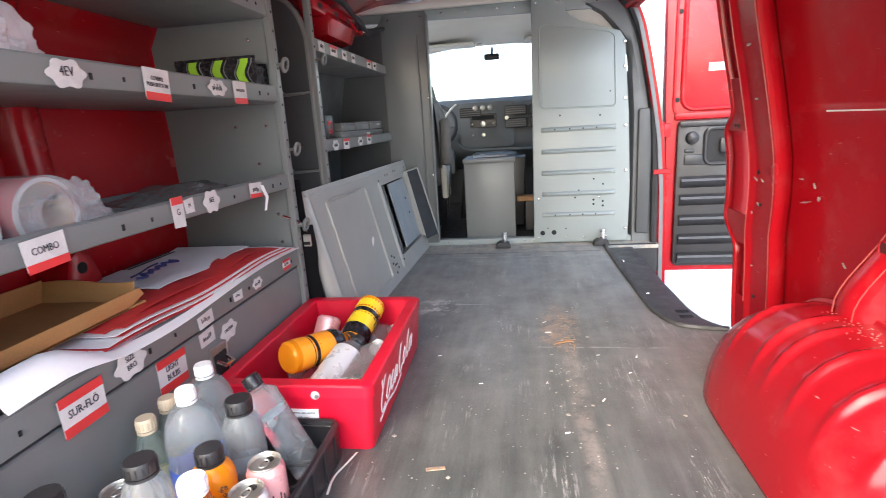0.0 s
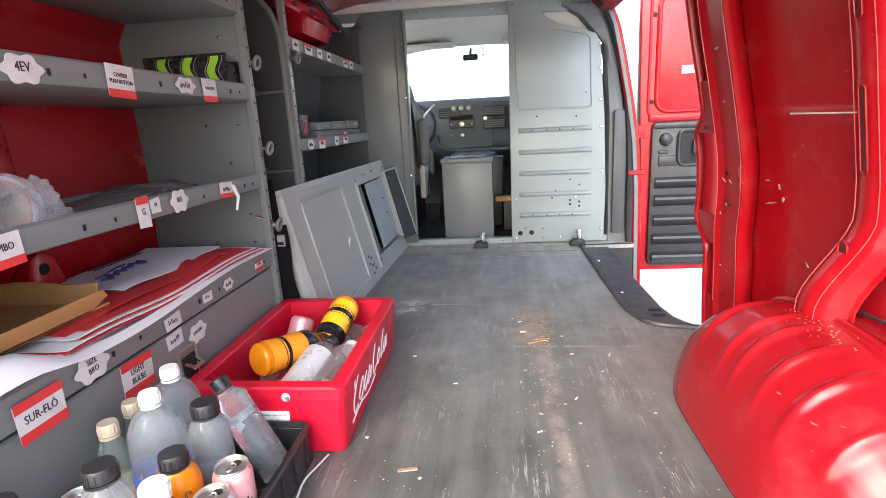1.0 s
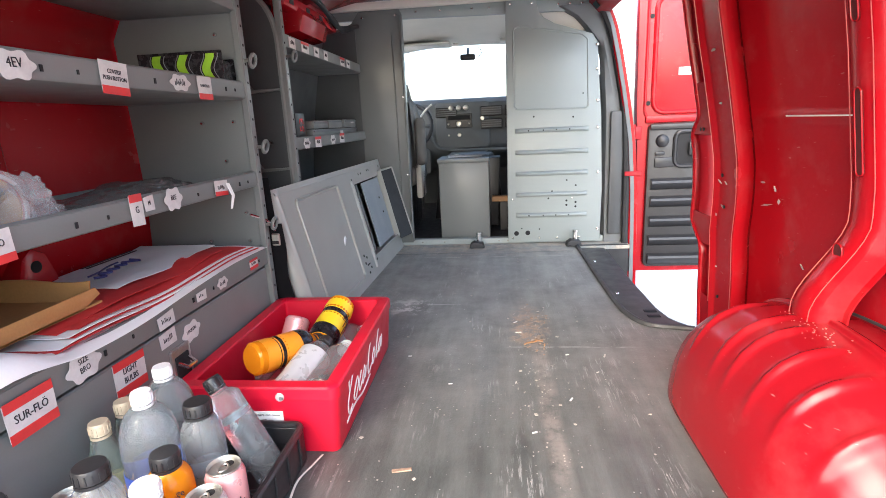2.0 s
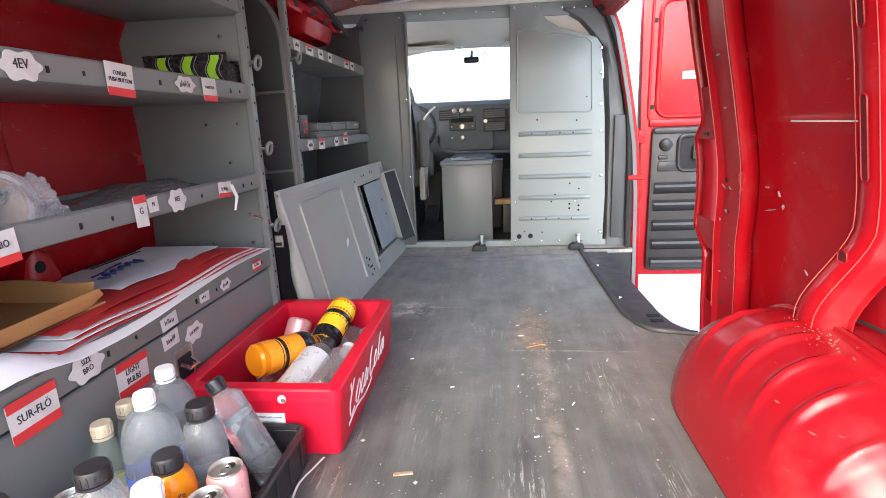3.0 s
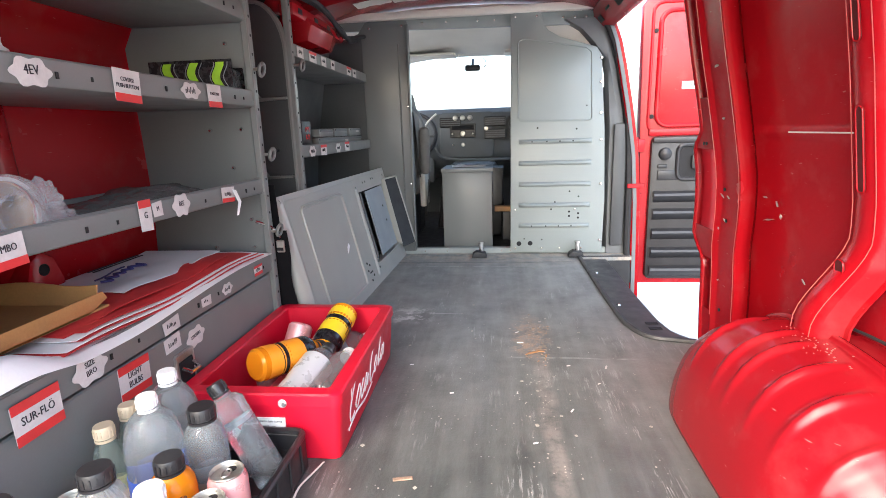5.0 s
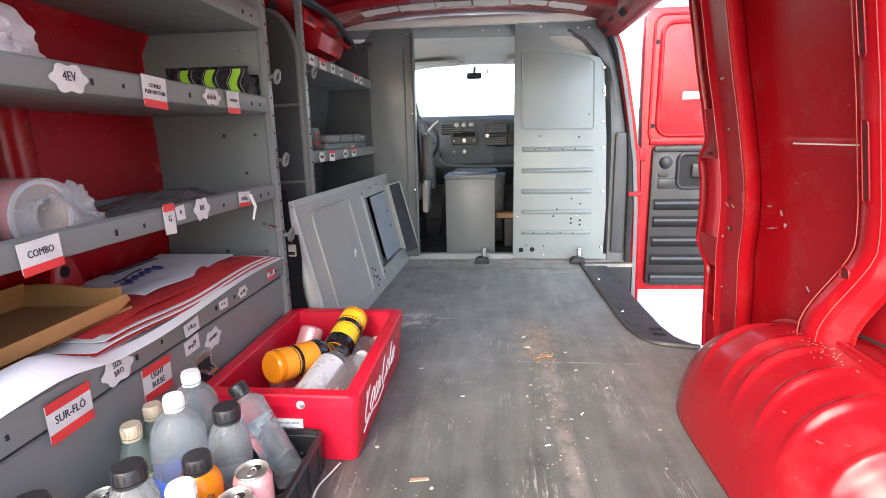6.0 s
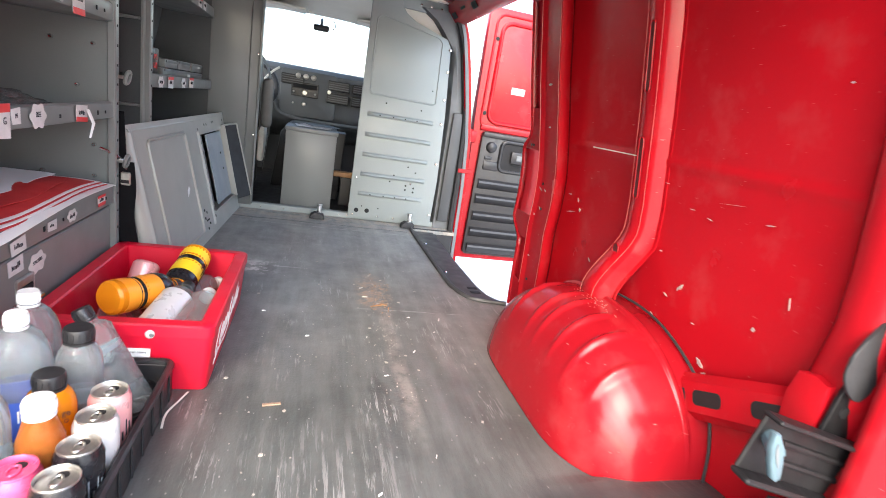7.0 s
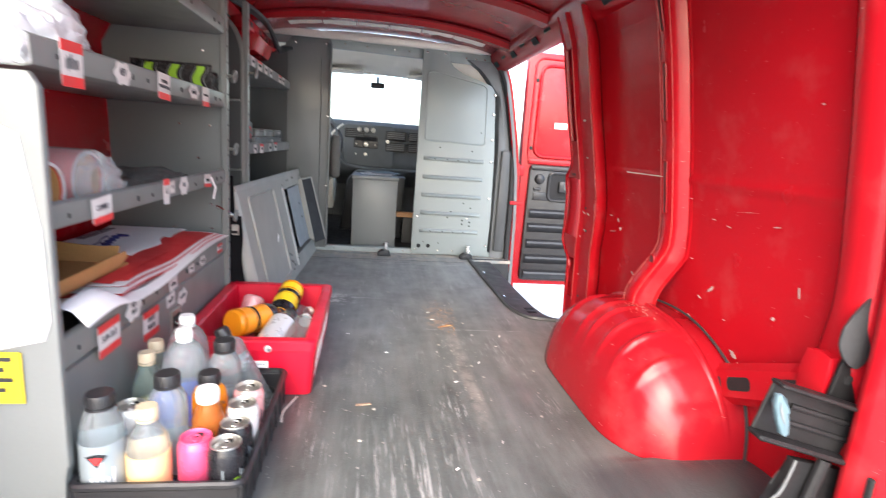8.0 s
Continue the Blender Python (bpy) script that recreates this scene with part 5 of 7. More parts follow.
def label(kind, y, z, w, h, text="", tilt=0.0, x=FX + 0.0165, size=0.014, red="bottom"):
    """A paper label or cloud sticker on a face that looks across the van."""
    m = facing_x(x, y, z, tilt)
    what = "white cloud-shaped sticker with marker writing on shelving" if kind == "cloud" else "white paper label with red edge and marker writing"
    pts = cloud(w, h) if kind == "cloud" else [(-w / 2, -h / 2), (w / 2, -h / 2 - 0.002), (w / 2 + 0.001, h / 2), (-w / 2 - 0.001, h / 2 - 0.001)]
    lab = single("shelf_label", (x, y, z), flat_shape(pts, m), PAPER_OLD, what, "label", "shelf labels")
    if kind == "card":
        if red in ("bottom", "both"):
            part("red_edge", flat_shape(rect(-w / 2, w / 2, -h / 2 - 0.004, -h / 2 + h * 0.2), m @ Matrix.Translation((0, 0, 0.001))), RED_TAPE, lab)
        if red in ("top", "both"):
            part("red_edge", flat_shape(rect(-w / 2, w / 2, h / 2 - h * 0.24, h / 2 + 0.001), m @ Matrix.Translation((0, 0, 0.001))), RED_TAPE, lab)
    mm = m @ Matrix.Translation((0, 0, 0.0014))
    if text:
        lines = text.split("|")
        for k, line in enumerate(lines):
            off = (len(lines) - 1) / 2 - k
            words(line, size * 0.88, mm @ Matrix.Translation((0, off * size * 0.95 + (0.003 if red == "bottom" else 0), 0)), INK, "lettering", lab, 0.8)
    else:
        scribble(mm, w * 0.6, h * 0.4, lab, rng)
    return lab


label("cloud", 0.835, 0.820, 0.072, 0.044, "4EV", 2, size=0.024)
label("card", 1.045, 0.818, 0.072, 0.058, "COVERS!|PUSH BUTTON", -3, size=0.013)
label("cloud", 1.258, 0.822, 0.075, 0.036, "", 0)
label("card", 1.36, 0.818, 0.062, 0.052, "B NOZZLES", 0, size=0.011)
label("card", 0.655, 0.815, 0.065, 0.070, "", 0, red="both")
label("card", 0.725, 0.560, 0.072, 0.046, "COMBO", 3, size=0.018)
label("card", 1.036, 0.562, 0.036, 0.062, "G", 0, size=0.022, red="top")
label("card", 1.075, 0.570, 0.030, 0.030, "M", 4, size=0.015, red="")
label("cloud", 1.158, 0.566, 0.062, 0.050, "BEE", 0, size=0.018)
lb = label("card", 1.365, 0.566, 0.062, 0.036, "", -4)
part("torn_strip", sheet([[(FX + 0.018, 1.385, 0.575), (FX + 0.018, 1.405, 0.572)], [(FX + 0.03, 1.388, 0.54), (FX + 0.032, 1.40, 0.54)], [(FX + 0.026, 1.38, 0.505), (FX + 0.028, 1.386, 0.505)]], (0.001, 0, 0)), PAPER, lb, "torn paper strip")
label("card", 0.722, 0.303, 0.085, 0.062, "SUR-FLÖ", 0, red="both", size=0.022)
label("cloud", 0.832, 0.322, 0.075, 0.050, "SIZE|BRO", 4, size=0.017)
label("card", 0.944, 0.250, 0.086, 0.066, "LIGHT|BULBS", -2, x=FX + 0.005, size=0.02, red="both")
label("cloud", 1.155, 0.248, 0.070, 0.046, "STICKERS", 6, x=FX + 0.005, size=0.013)
label("card", 1.06, 0.315, 0.055, 0.030, "", 5, red="")
label("card", 1.07, 0.268, 0.055, 0.034, "", 3, x=FX + 0.005, red="")
label("cloud", 1.30, 0.322, 0.05, 0.03, "", 0)
label("card", 1.48, 0.325, 0.05, 0.025, "", 0, red="both")
label("card", 1.20, 0.322, 0.04, 0.022, "", 0, red="")
for k, (y, zz, kind) in enumerate(((2.03, 0.65, "cloud"), (2.16, 0.65, "card"), (2.36, 0.652, "cloud"), (2.50, 0.655, "card"))):
    label(kind, y, zz, 0.07, 0.04, "", 0, red="top")
for k, (y, w) in enumerate(((1.99, 0.06), (2.12, 0.08), (2.25, 0.06), (2.37, 0.05), (2.62, 0.07), (2.72, 0.06))):
    lb = label("card", y, 1.008, w, 0.036, "", 0, red="top" if k in (1, 4) else "")

# ---- things on the shelves of the rear unit ----
def pack_tray():
    t = thing("drink_tray", (-0.71, 1.52, 0.80), "black cardboard drinks tray with lime green streaks", "tray")
    part("front", bx(-0.84, -0.592, 1.515, 1.521, 0.802, 0.928, 0.001), BLACK_CAN, t)
    part("side", bx(-0.598, -0.592, 1.521, 1.585, 0.802, 0.90, 0.001), BLACK_CAN, t)
    part("back", bx(-0.84, -0.592, 1.579, 1.585, 0.802, 0.91, 0.001), BLACK_CAN, t)
    part("floor", bx(-0.84, -0.592, 1.515, 1.585, 0.800, 0.804), BLACK_CAN, t)
    for k in range(3):
        x = -0.79 + k * 0.073
        for d, mt in ((0.0, LIME), (0.034, SILVER_LABEL), (-0.006, SILVER_LABEL)):
            wv = 0.024 if mt is LIME else 0.0016
            rows = []
            for j in range(9):
                z = 0.845 + 0.075 * j / 8
                c = x + d + 0.008 * math.sin(j * 0.75 + k)
                rows.append([(c, 1.513, z), (c + wv, 1.513, z)])
            part("streak", sheet(rows, (0, 0.0015, 0)), mt, t, "lime green streak" if mt is LIME else "pale streak")
    return t


pack_tray()


def crumpled(name, at, size, mat, label_, category, seed, n=22, rough=0.35):
    """A loose bag: a lumpy closed skin that rests on the shelf."""
    bm = mesh()
    bmesh.ops.create_icosphere(bm, subdivisions=5, radius=1)
    for v in bm.verts:
        p = v.co.copy()
        d = 1 + rough * noise.noise(p * 1.6 + Vector((seed, 0, 0))) + 0.5 * rough * abs(noise.noise(p * 4.0 + Vector((0, seed, 0)))) + 0.12 * rough * noise.noise(p * 11)
        q = p * d
        q.z = max(q.z, -0.55)
        v.co = Vector((at[0] + q.x * size[0], at[1] + q.y * size[1], at[2] + (q.z + 0.55) * size[2] / 1.4))
    return single(name, at, bm, mat, label_, category, "", 25)


crumpled("plastic_bag", (-0.69, 0.75, 0.800), (0.085, 0.135, 0.125), BAG_WHITE, "crumpled white plastic bag on the upper shelf", "bag", 3)
crumpled("plastic_bag", (-0.70, 1.22, 0.542), (0.10, 0.17, 0.052), BAG_DARK, "crumpled dark plastic bag on the middle shelf", "bag", 8)
crumpled("plastic_bag", (-0.72, 1.05, 0.542), (0.09, 0.10, 0.040), BAG_DARK, "flattened dark plastic bag on the middle shelf", "bag", 15)


def film_roll(at, r, length, mat, label_, film=False):
    t = thing("paper_roll", at, label_, "roll", "rolls on the shelf")
    m = Matrix.Translation((at[0], at[1], at[2] + r)) @ pose(0, 0, 0, 0, 90, 0)
    part("roll", lathe([(r * 0.9, 0), (r, 0), (r, length), (r * 0.9, length), (r * 0.9, 0)], seg=28, m=m), mat, t)
    part("core", lathe([(r * 0.84, 0.0), (r * 0.89, 0.0), (r * 0.89, length - 0.004), (r * 0.84, length - 0.004), (r * 0.84, 0.0)], seg=24, m=m), CARD, t, "brown card core")
    part("end_face", lathe([(r * 0.88, length), (r * 0.99, length), (r * 0.99, length + 0.003), (r * 0.88, length + 0.003), (r * 0.88, length)], seg=28, m=m), PAPER_OLD, t, "layered white end")
    if film:
        bm = lathe([(r * 1.06, -0.01), (r * 1.07, length * 0.5), (r * 1.05, length + 0.012), (r * 0.5, length + 0.02)], seg=30, m=m)
        for v in bm.verts:
            v.co += Vector(v.co).normalized() * 0.004 * noise.noise(Vector(v.co) * 60)
        part("film", bm, FILM, t, "clear crumpled wrapping film", 20)
    return t


film_roll((-0.90, 0.665, 0.544), 0.052, 0.275, PAPER_RED, "red printed roll with a white core end on the shelf")
film_roll((-0.91, 0.800, 0.544), 0.060, 0.285, PAPER_RED, "red roll wrapped in clear film on the shelf", True)


crumpled("film_wrap", (-0.635, 0.845, 0.544), (0.045, 0.062, 0.082), FILM, "crumpled clear wrapping film beside the rolls", "film", 31, rough=0.5)

# papers and a cardboard tray on the lowest shelf
def paper(y0, y1, x0, x1, z, mat, label_, droop=0.0, seed=0, lift=0.0, name="paper_sheet", flare=0.0):
    rows = []
    for j in range(31):
        v = j / 30
        y = y0 + (y1 - y0) * v
        row = []
        for i in range(17):
            u = i / 16
            x = x0 + (x1 + flare * (1 - v) ** 1.5 - x0) * u
            zz = z + 0.006 * noise.noise((u * 3 + seed, v * 4, seed)) + lift * max(0, v - 0.55) ** 2
            zz += flare * 0.35 * math.sin(v * 11 + 0.8) * max(0.0, u - 0.55) * (1 - v)
            zz -= droop * max(0.0, u - 0.75) ** 2 * 16 * (1.0 - v) ** 1.6 * 0.06
            zz += 0.012 * math.sin(v * 9 + seed) * max(0.0, u - 0.6)
            if flare:
                k = max(0.0, min(1.0, (0.80 - y) / 0.10))
                zz += 0.05 * k * math.sin(math.pi * 0.9 * max(0.0, u - 0.74) / 0.26)
            row.append((x, y, zz))
        rows.append(row)
    return single(name, (x0, y0, z), sheet(rows, (0, 0, 0.0012)), mat, label_, "paper", "papers on the shelf", 60)


paper(0.585, 1.56, -0.90, -0.556, 0.3555, PAPER, "large white sheet curling over the shelf lip", 0.1, 1, flare=0.024)
for k, (y0, y1, x1) in enumerate(((0.78, 1.54, -0.5705), (0.80, 1.535, -0.5725), (0.84, 1.52, -0.578), (0.83, 1.515, -0.580), (0.86, 1.49, -0.586))):
    paper(y0, y1, -0.88, x1, 0.359 + 0.0036 * k, PAPER if k % 2 else PAPER_RED, "white sheet in the paper stack" if k % 2 else "red printed sheet in the paper stack", 0.0, 1 + 0.04 * k, flare=0.0)
paper(0.84, 1.40, -0.89, -0.612, 0.380, PAPER_RED, "red printed sheet on the paper stack", 0.0, 5)
top = paper(1.06, 1.46, -0.90, -0.665, 0.384, PAPER, "white sheet with dark script print", 0.0, 7, 0.02)
ang = Matrix.Translation((-0.78, 1.20, 0.3955)) @ pose(0, 0, 0, 0, 0, -80)
pts = curve_pts([(-0.085, -0.005, 0), (-0.07, 0.028, 0), (-0.055, -0.01, 0), (-0.035, 0.012, 0), (-0.02, -0.008, 0), (0.0, 0.012, 0), (0.015, -0.008, 0), (0.035, 0.014, 0), (0.05, -0.008, 0), (0.07, 0.02, 0), (0.085, 0.0, 0)], 4)
part("script_mark", tube([ang @ p for p in pts], 0.003, 6, flat=1.0), INK_BLUE, top, "dark blue script line")
part("script_mark", tube([ang @ Vector((-0.06 + 0.13 * k / 6, -0.022 - 0.004 * math.sin(k), 0)) for k in range(7)], 0.002, 6), INK_BLUE, top, "dark blue underline")
for k in range(2):
    part("print_bar", bx(-0.87 + 0.014 * k, -0.864 + 0.014 * k, 1.2, 1.38, 0.3945, 0.396), INK, top)


def card_tray():
    t = thing("cardboard_tray", (-0.72, 0.80, 0.385), "open brown cardboard tray on the papers", "tray")
    x0, x1, y0, y1, z0 = -0.88, -0.640, 0.57, 0.985, 0.385
    part("floor", bx(x0, x1, y0, y1, z0, z0 + 0.004), CARD, t)
    part("side", prism([(y0, z0), (y1 - 0.05, z0), (y1, z0 + 0.018), (y1 - 0.01, z0 + 0.034), (y0, z0 + 0.03)], x1 - 0.004, x1, "x", 0.001), CARD, t)
    part("side", bx(x0, x0 + 0.004, y0, y1, z0, z0 + 0.05), CARD, t)
    rows = [[(x0 + (x1 - 0.02 - x0) * i / 6, y1 - 0.008 + 0.012 * k / 3, z0 + 0.045 * k / 3 + 0.004 * math.sin(i)) for i in range(7)] for k in range(4)]
    part("end", sheet(rows, (0, -0.004, 0)), CARD, t)
    return t


card_tray()

# ---- things on the front unit ----
dp = thing("black_box", (-0.64, 2.06, 0.64), "black box with red digits on the far shelf", "box")
part("body", bx(-0.72, -0.60, 2.03, 2.13, 0.634, 0.765, 0.004, 2), BLACK, dp)
words("53", 0.06, facing_x(-0.5985, 2.085, 0.72, 90), RED_TAPE, "digits", dp)
ob_ = single("orange_plug", (-0.60, 1.99, 0.645), lathe([(0, 0), (0.018, 0), (0.018, 0.012), (0.01, 0.02), (0.01, 0.035), (0, 0.036)], (-0.60, 1.99, 0.634), 14), ORANGE_SLEEVE, "small orange plastic plug on the far shelf", "plug")
for k, (y0, y1, z0, z1) in enumerate(((2.24, 2.95, 0.634, 0.70), (2.26, 2.45, 0.702, 0.735), (2.47, 2.68, 0.702, 0.74), (2.72, 2.94, 0.702, 0.742))):
    g = thing("grey_case", (-0.66, (y0 + y1) / 2, z0), "flat grey metal case on the far shelf", "case", "grey cases")
    part("body", bx(-0.76, -0.612, y0, y1, z0, z1, 0.004, 2), SHELF, g)
    part("lid_edge", bx(-0.612, -0.608, y0 + 0.01, y1 - 0.01, z1 - 0.012, z1 - 0.004), GREY_TRIM, g)
    if k in (0, 3):
        part("tag", bx(-0.6118, -0.610, y0 + 0.55 * (y1 - y0), y0 + 0.55 * (y1 - y0) + 0.05, z0 + 0.02, z1 - 0.012), PAPER_OLD, g, "small white tag")
dr = thing("dark_organizer", (-0.75, 2.05, 0.67), "dark plastic organiser hanging in the far shelf", "organiser")
part("body", bx(-0.79, -0.70, 1.96, 2.02, 0.78, 0.98, 0.01, 2), BLACK, dr)
part("pocket", bx(-0.70, -0.66, 1.965, 2.015, 0.80, 0.88, 0.006, 2), BLACK, dr)

# red brackets, hose and cable high on the left wall beside the shelving
br = thing("wall_bracket", (-0.70, 2.35, 1.1), "red pressed steel bracket high on the wall", "bracket")
part("plate", prism([(-0.74, 1.06), (-0.60, 1.08), (-0.58, 1.14), (-0.62, 1.20), (-0.70, 1.22)], 2.18, 2.50, "y", 0.01), RED, br)
part("channel", bx(-0.66, -0.60, 2.05, 2.70, 1.15, 1.20, 0.012, 2), RED, br)
for y in (2.12, 2.3, 2.46, 2.6):
    part("slot", bx(-0.6005, -0.598, y - 0.02, y + 0.02, 1.165, 1.185), HOLE, br)
cb = thing("cable_bundle", (-0.62, 2.6, 1.18), "dark cable bundle along the roof edge", "cable")
for k in range(3):
    part("cable", tube(curve_pts([(-0.63, 1.9, 1.22 + 0.012 * k), (-0.60 + 0.01 * k, 2.3, 1.235), (-0.585, 2.62, 1.20 - 0.01 * k), (-0.60, 2.8, 1.17 + 0.01 * k), (-0.56, 2.95, 1.22)], 5), 0.007 + 0.002 * k, 8), RUBBER, cb)

# ---- loose steel panel leaning on the front shelves ----
lp = thing("spare_bulkhead", (-0.45, 2.32, 0.0), "loose grey steel bulkhead with vent frame leaning on the shelving", "bulkhead")
LEAN_M = Matrix.Translation((-0.446, 1.648, 0.002)) @ pose(0, 0, 0, 0, 0, -2.3) @ Matrix(((0, -0.2243, 0.9745, 0), (1, 0, 0, 0), (0, 0.9745, 0.2243, 0), (0, 0, 0, 1)))


def on_panel(bm):
    bmesh.ops.transform(bm, matrix=LEAN_M, verts=bm.verts)
    return bm


W, H = 1.325, 0.53
VX0, VX1, VY_0, VY_1 = 0.80, 1.235, 0.095, 0.445
for x0, x1, y0, y1 in ((0.04, VX0, 0, H), (VX1, W, 0, H), (VX0, VX1, 0, VY_0), (VX0, VX1, VY_1, H)):
    part("sheet", on_panel(bx(x0, x1, y0, y1, -0.004, 0.0)), WARM_GREY, lp)
# the near end and the long sides roll back over a rounded fold
fold = [(0.045, 0.0012), (0.034, 0.001), (0.022, -0.003), (0.011, -0.011), (0.004, -0.022), (0.001, -0.04)]
part("folded_edge", on_panel(sheet([[(u, H * k / 8, z) for u, z in fold] for k in range(9)], (0.003, 0, -0.003))), WARM_GREY, lp, "", 60)
part("folded_edge", on_panel(sheet([[(0.02 + (W - 0.02) * k / 8, H - 0.022 + 0.45 * (0.045 - u), z * 0.7) for u, z in fold] for k in range(9)], (0, -0.003, -0.003))), WARM_GREY, lp, "", 60)
part("folded_edge", on_panel(bx(0.04, W, 0, 0.01, -0.034, -0.005, 0.003, 2)), WARM_GREY, lp)
part("folded_edge", on_panel(bx(W - 0.01, W, 0.014, H - 0.014, -0.034, -0.005, 0.003, 2)), WARM_GREY, lp)
part("pressed_bead", on_panel(tube([(x, y, 0.0) for x, y in rounded(0.145, 0.57, 0.05, 0.47, 0.02)], 0.009, 8, True, flat=0.6)), WARM_GREY, lp)
part("pressed_bead", on_panel(tube([(0.762, 0.04, 0.0), (0.762, 0.25, 0.0), (0.762, 0.46, 0.0)], 0.010, 8, flat=0.6)), WARM_GREY, lp)
duct = part("vent_frame", on_panel(bx(VX0, VX0 + 0.006, VY_0, VY_1, -0.045, -0.004, 0.001)), WARM_GREY, lp, "folded vent frame")
# dark grey strip paints the shade inside the vent
part("inner_strip", on_panel(bx(VX0 + 0.006, 0.925, VY_0, VY_1, -0.05, -0.045)), GREY_DARK, duct, "vent recess with its shade painted in")
# thin paler bar added as the highlight line in the recess
part("inner_lip", on_panel(bx(0.862, 0.872, VY_0 + 0.004, VY_1 - 0.006, -0.045, -0.012, 0.002)), GREY_TRIM, duct)
part("frame_side", on_panel(bx(VX0, VX1, VY_1, VY_1 + 0.005, -0.045, -0.004, 0.001)), WARM_GREY, duct)
part("frame_side", on_panel(bx(VX0, VX1, VY_0 - 0.005, VY_0, -0.045, 0.012, 0.001)), WARM_GREY, duct)
part("back_plate", on_panel(bx(0.925, VX1 - 0.004, VY_0 + 0.006, VY_1 - 0.008, -0.012, -0.006, 0.001)), surface("pale_blue_grey_steel", (0.25, 0.28, 0.30), 0.45, 0, 0.06, 4, 200, 0.03), duct, "paler blue grey plate")
part("frame_side", on_panel(bx(VX1, VX1 + 0.006, VY_0 - 0.01, VY_1 + 0.02, -0.03, 0.022, 0.001)), WARM_GREY, duct)
# flange in black: its shade is put into the colour
rows = [[(VX1 + 0.006 + 0.022 * k, 0.465 - 0.40 * j / 6, 0.012 + 0.013 * k + 0.012 * j / 6) for k in range(5)] for j in range(7)]
part("frame_flange", on_panel(sheet(rows, (0, 0, -0.004))), RUBBER, duct)
part("frame_edge", on_panel(tube([(VX1 + 0.094, 0.465 - 0.40 * j / 6, 0.064 + 0.012 * j / 6) for j in range(7)], 0.005, 6)), WARM_GREY, duct)
part("frame_edge", on_panel(tube([(VX1 + 0.008 + 0.0215 * k, 0.465, 0.012 + 0.013 * k) for k in range(5)], 0.005, 6)), WARM_GREY, duct)
for x, y in ((0.635, 0.13), (0.665, 0.115), (0.63, 0.095), (0.69, 0.06), (0.65, 0.045), (0.78, 0.47), (0.90, 0.485), (0.94, 0.485), (1.05, 0.49), (1.08, 0.49), (0.80, 0.07), (1.28, 0.49)):
    part("bolt_hole", on_panel(lathe([(0, 0), (0.006, 0), (0.006, 0.0022), (0, 0.0022)], (x, y, 0.0), 10)), HOLE if y < 0.4 else CHROME, lp)
for x, y in ((1.15, 0.33), (1.15, 0.25)):
    part("bolt_hole", on_panel(lathe([(0, 0), (0.006, 0), (0.006, 0.0022), (0, 0.0022)], (x, y, -0.006), 10)), HOLE, lp)
part("slot", on_panel(bx(0.645, 0.685, 0.078, 0.084, 0.0, 0.002)), HOLE, lp)
part("chip", on_panel(prism([(0.455, 0.225), (0.475, 0.235), (0.495, 0.25), (0.488, 0.262), (0.465, 0.25)], 0.0005, 0.0018, "z")), PAPER, lp, "bare white chip in the paint")

# ---- red drinks cooler ----
LATCH = surface("brushed_latch_steel", (0.6, 0.6, 0.58), 0.4, 0.4, 0.2, 40, 200, 0.05)
co = thing("cooler_box", (-0.375, 1.325, 0.0), "open red plastic cooler box filled with empty bottles", "cooler")
CX0, CX1, CY0, CY1, CZ = -0.565, -0.190, 1.035, 1.615, 0.168


def tub(x0, x1, y0, y1, z, t, r, taper):
    """An open tub: outer and inner skins joined by a rounded rim."""
    loops = []
    for inset, zz in ((taper, 0.002), (taper * 0.9, 0.006), (taper * 0.15, z - 0.03), (-0.002, z - 0.028), (-0.002, z - 0.004), (0.002, z), (t - 0.004, z), (t, z - 0.004), (t + taper * 0.6, 0.022)):
        loops.append([(px, py_, zz) for px, py_ in rounded(x0 + inset, x1 - inset, y0 + inset, y1 - inset, max(0.006, r - inset * 0.4), 5)])
    bm = mesh()
    vs = [[bm.verts.new(p) for p in lp_] for lp_ in loops]
    n = len(vs[0])
    for a, b in zip(vs, vs[1:]):
        for k in range(n):
            bm.faces.new((a[k], a[(k + 1) % n], b[(k + 1) % n], b[k]))
    bm.faces.new(vs[0][::-1])
    bm.faces.new(vs[-1])
    return bm


part("tub", tub(CX0, CX1, CY0, CY1, CZ, 0.034, 0.022, 0.014), COOLER, co, "red plastic tub", 40)
lt = part("latch", lathe([(0, -0.002), (0.010, -0.002), (0.010, 0.003), (0.0075, 0.005), (0, 0.0055)], seg=16, m=Matrix.Translation((-0.318, CY0 - 0.001, 0.146)) @ pose(0, 0, 0, 90, 0, 0)), LATCH, co, "bright steel latch")
part("screw", lathe([(0, 0), (0.005, 0), (0.004, 0.003), (0, 0.003)], seg=10, m=Matrix.Translation((-0.314, CY0 - 0.005, 0.145)) @ pose(0, 0, 0, 90, 0, 0)), GREY_TRIM, lt)
stk = part("sticker", bx(-0.415, -0.318, CY0 + 0.0015, CY0 + 0.004, 0.066, 0.108), PAPER, co, "white instruction sticker")
for k, line in enumerate(("The fasteners can come", "loose with use", "and must be checked and")):
    words(line, 0.0085, facing_back(-0.366, CY0 + 0.001, 0.100 - k * 0.0125), INK, "lettering", stk)
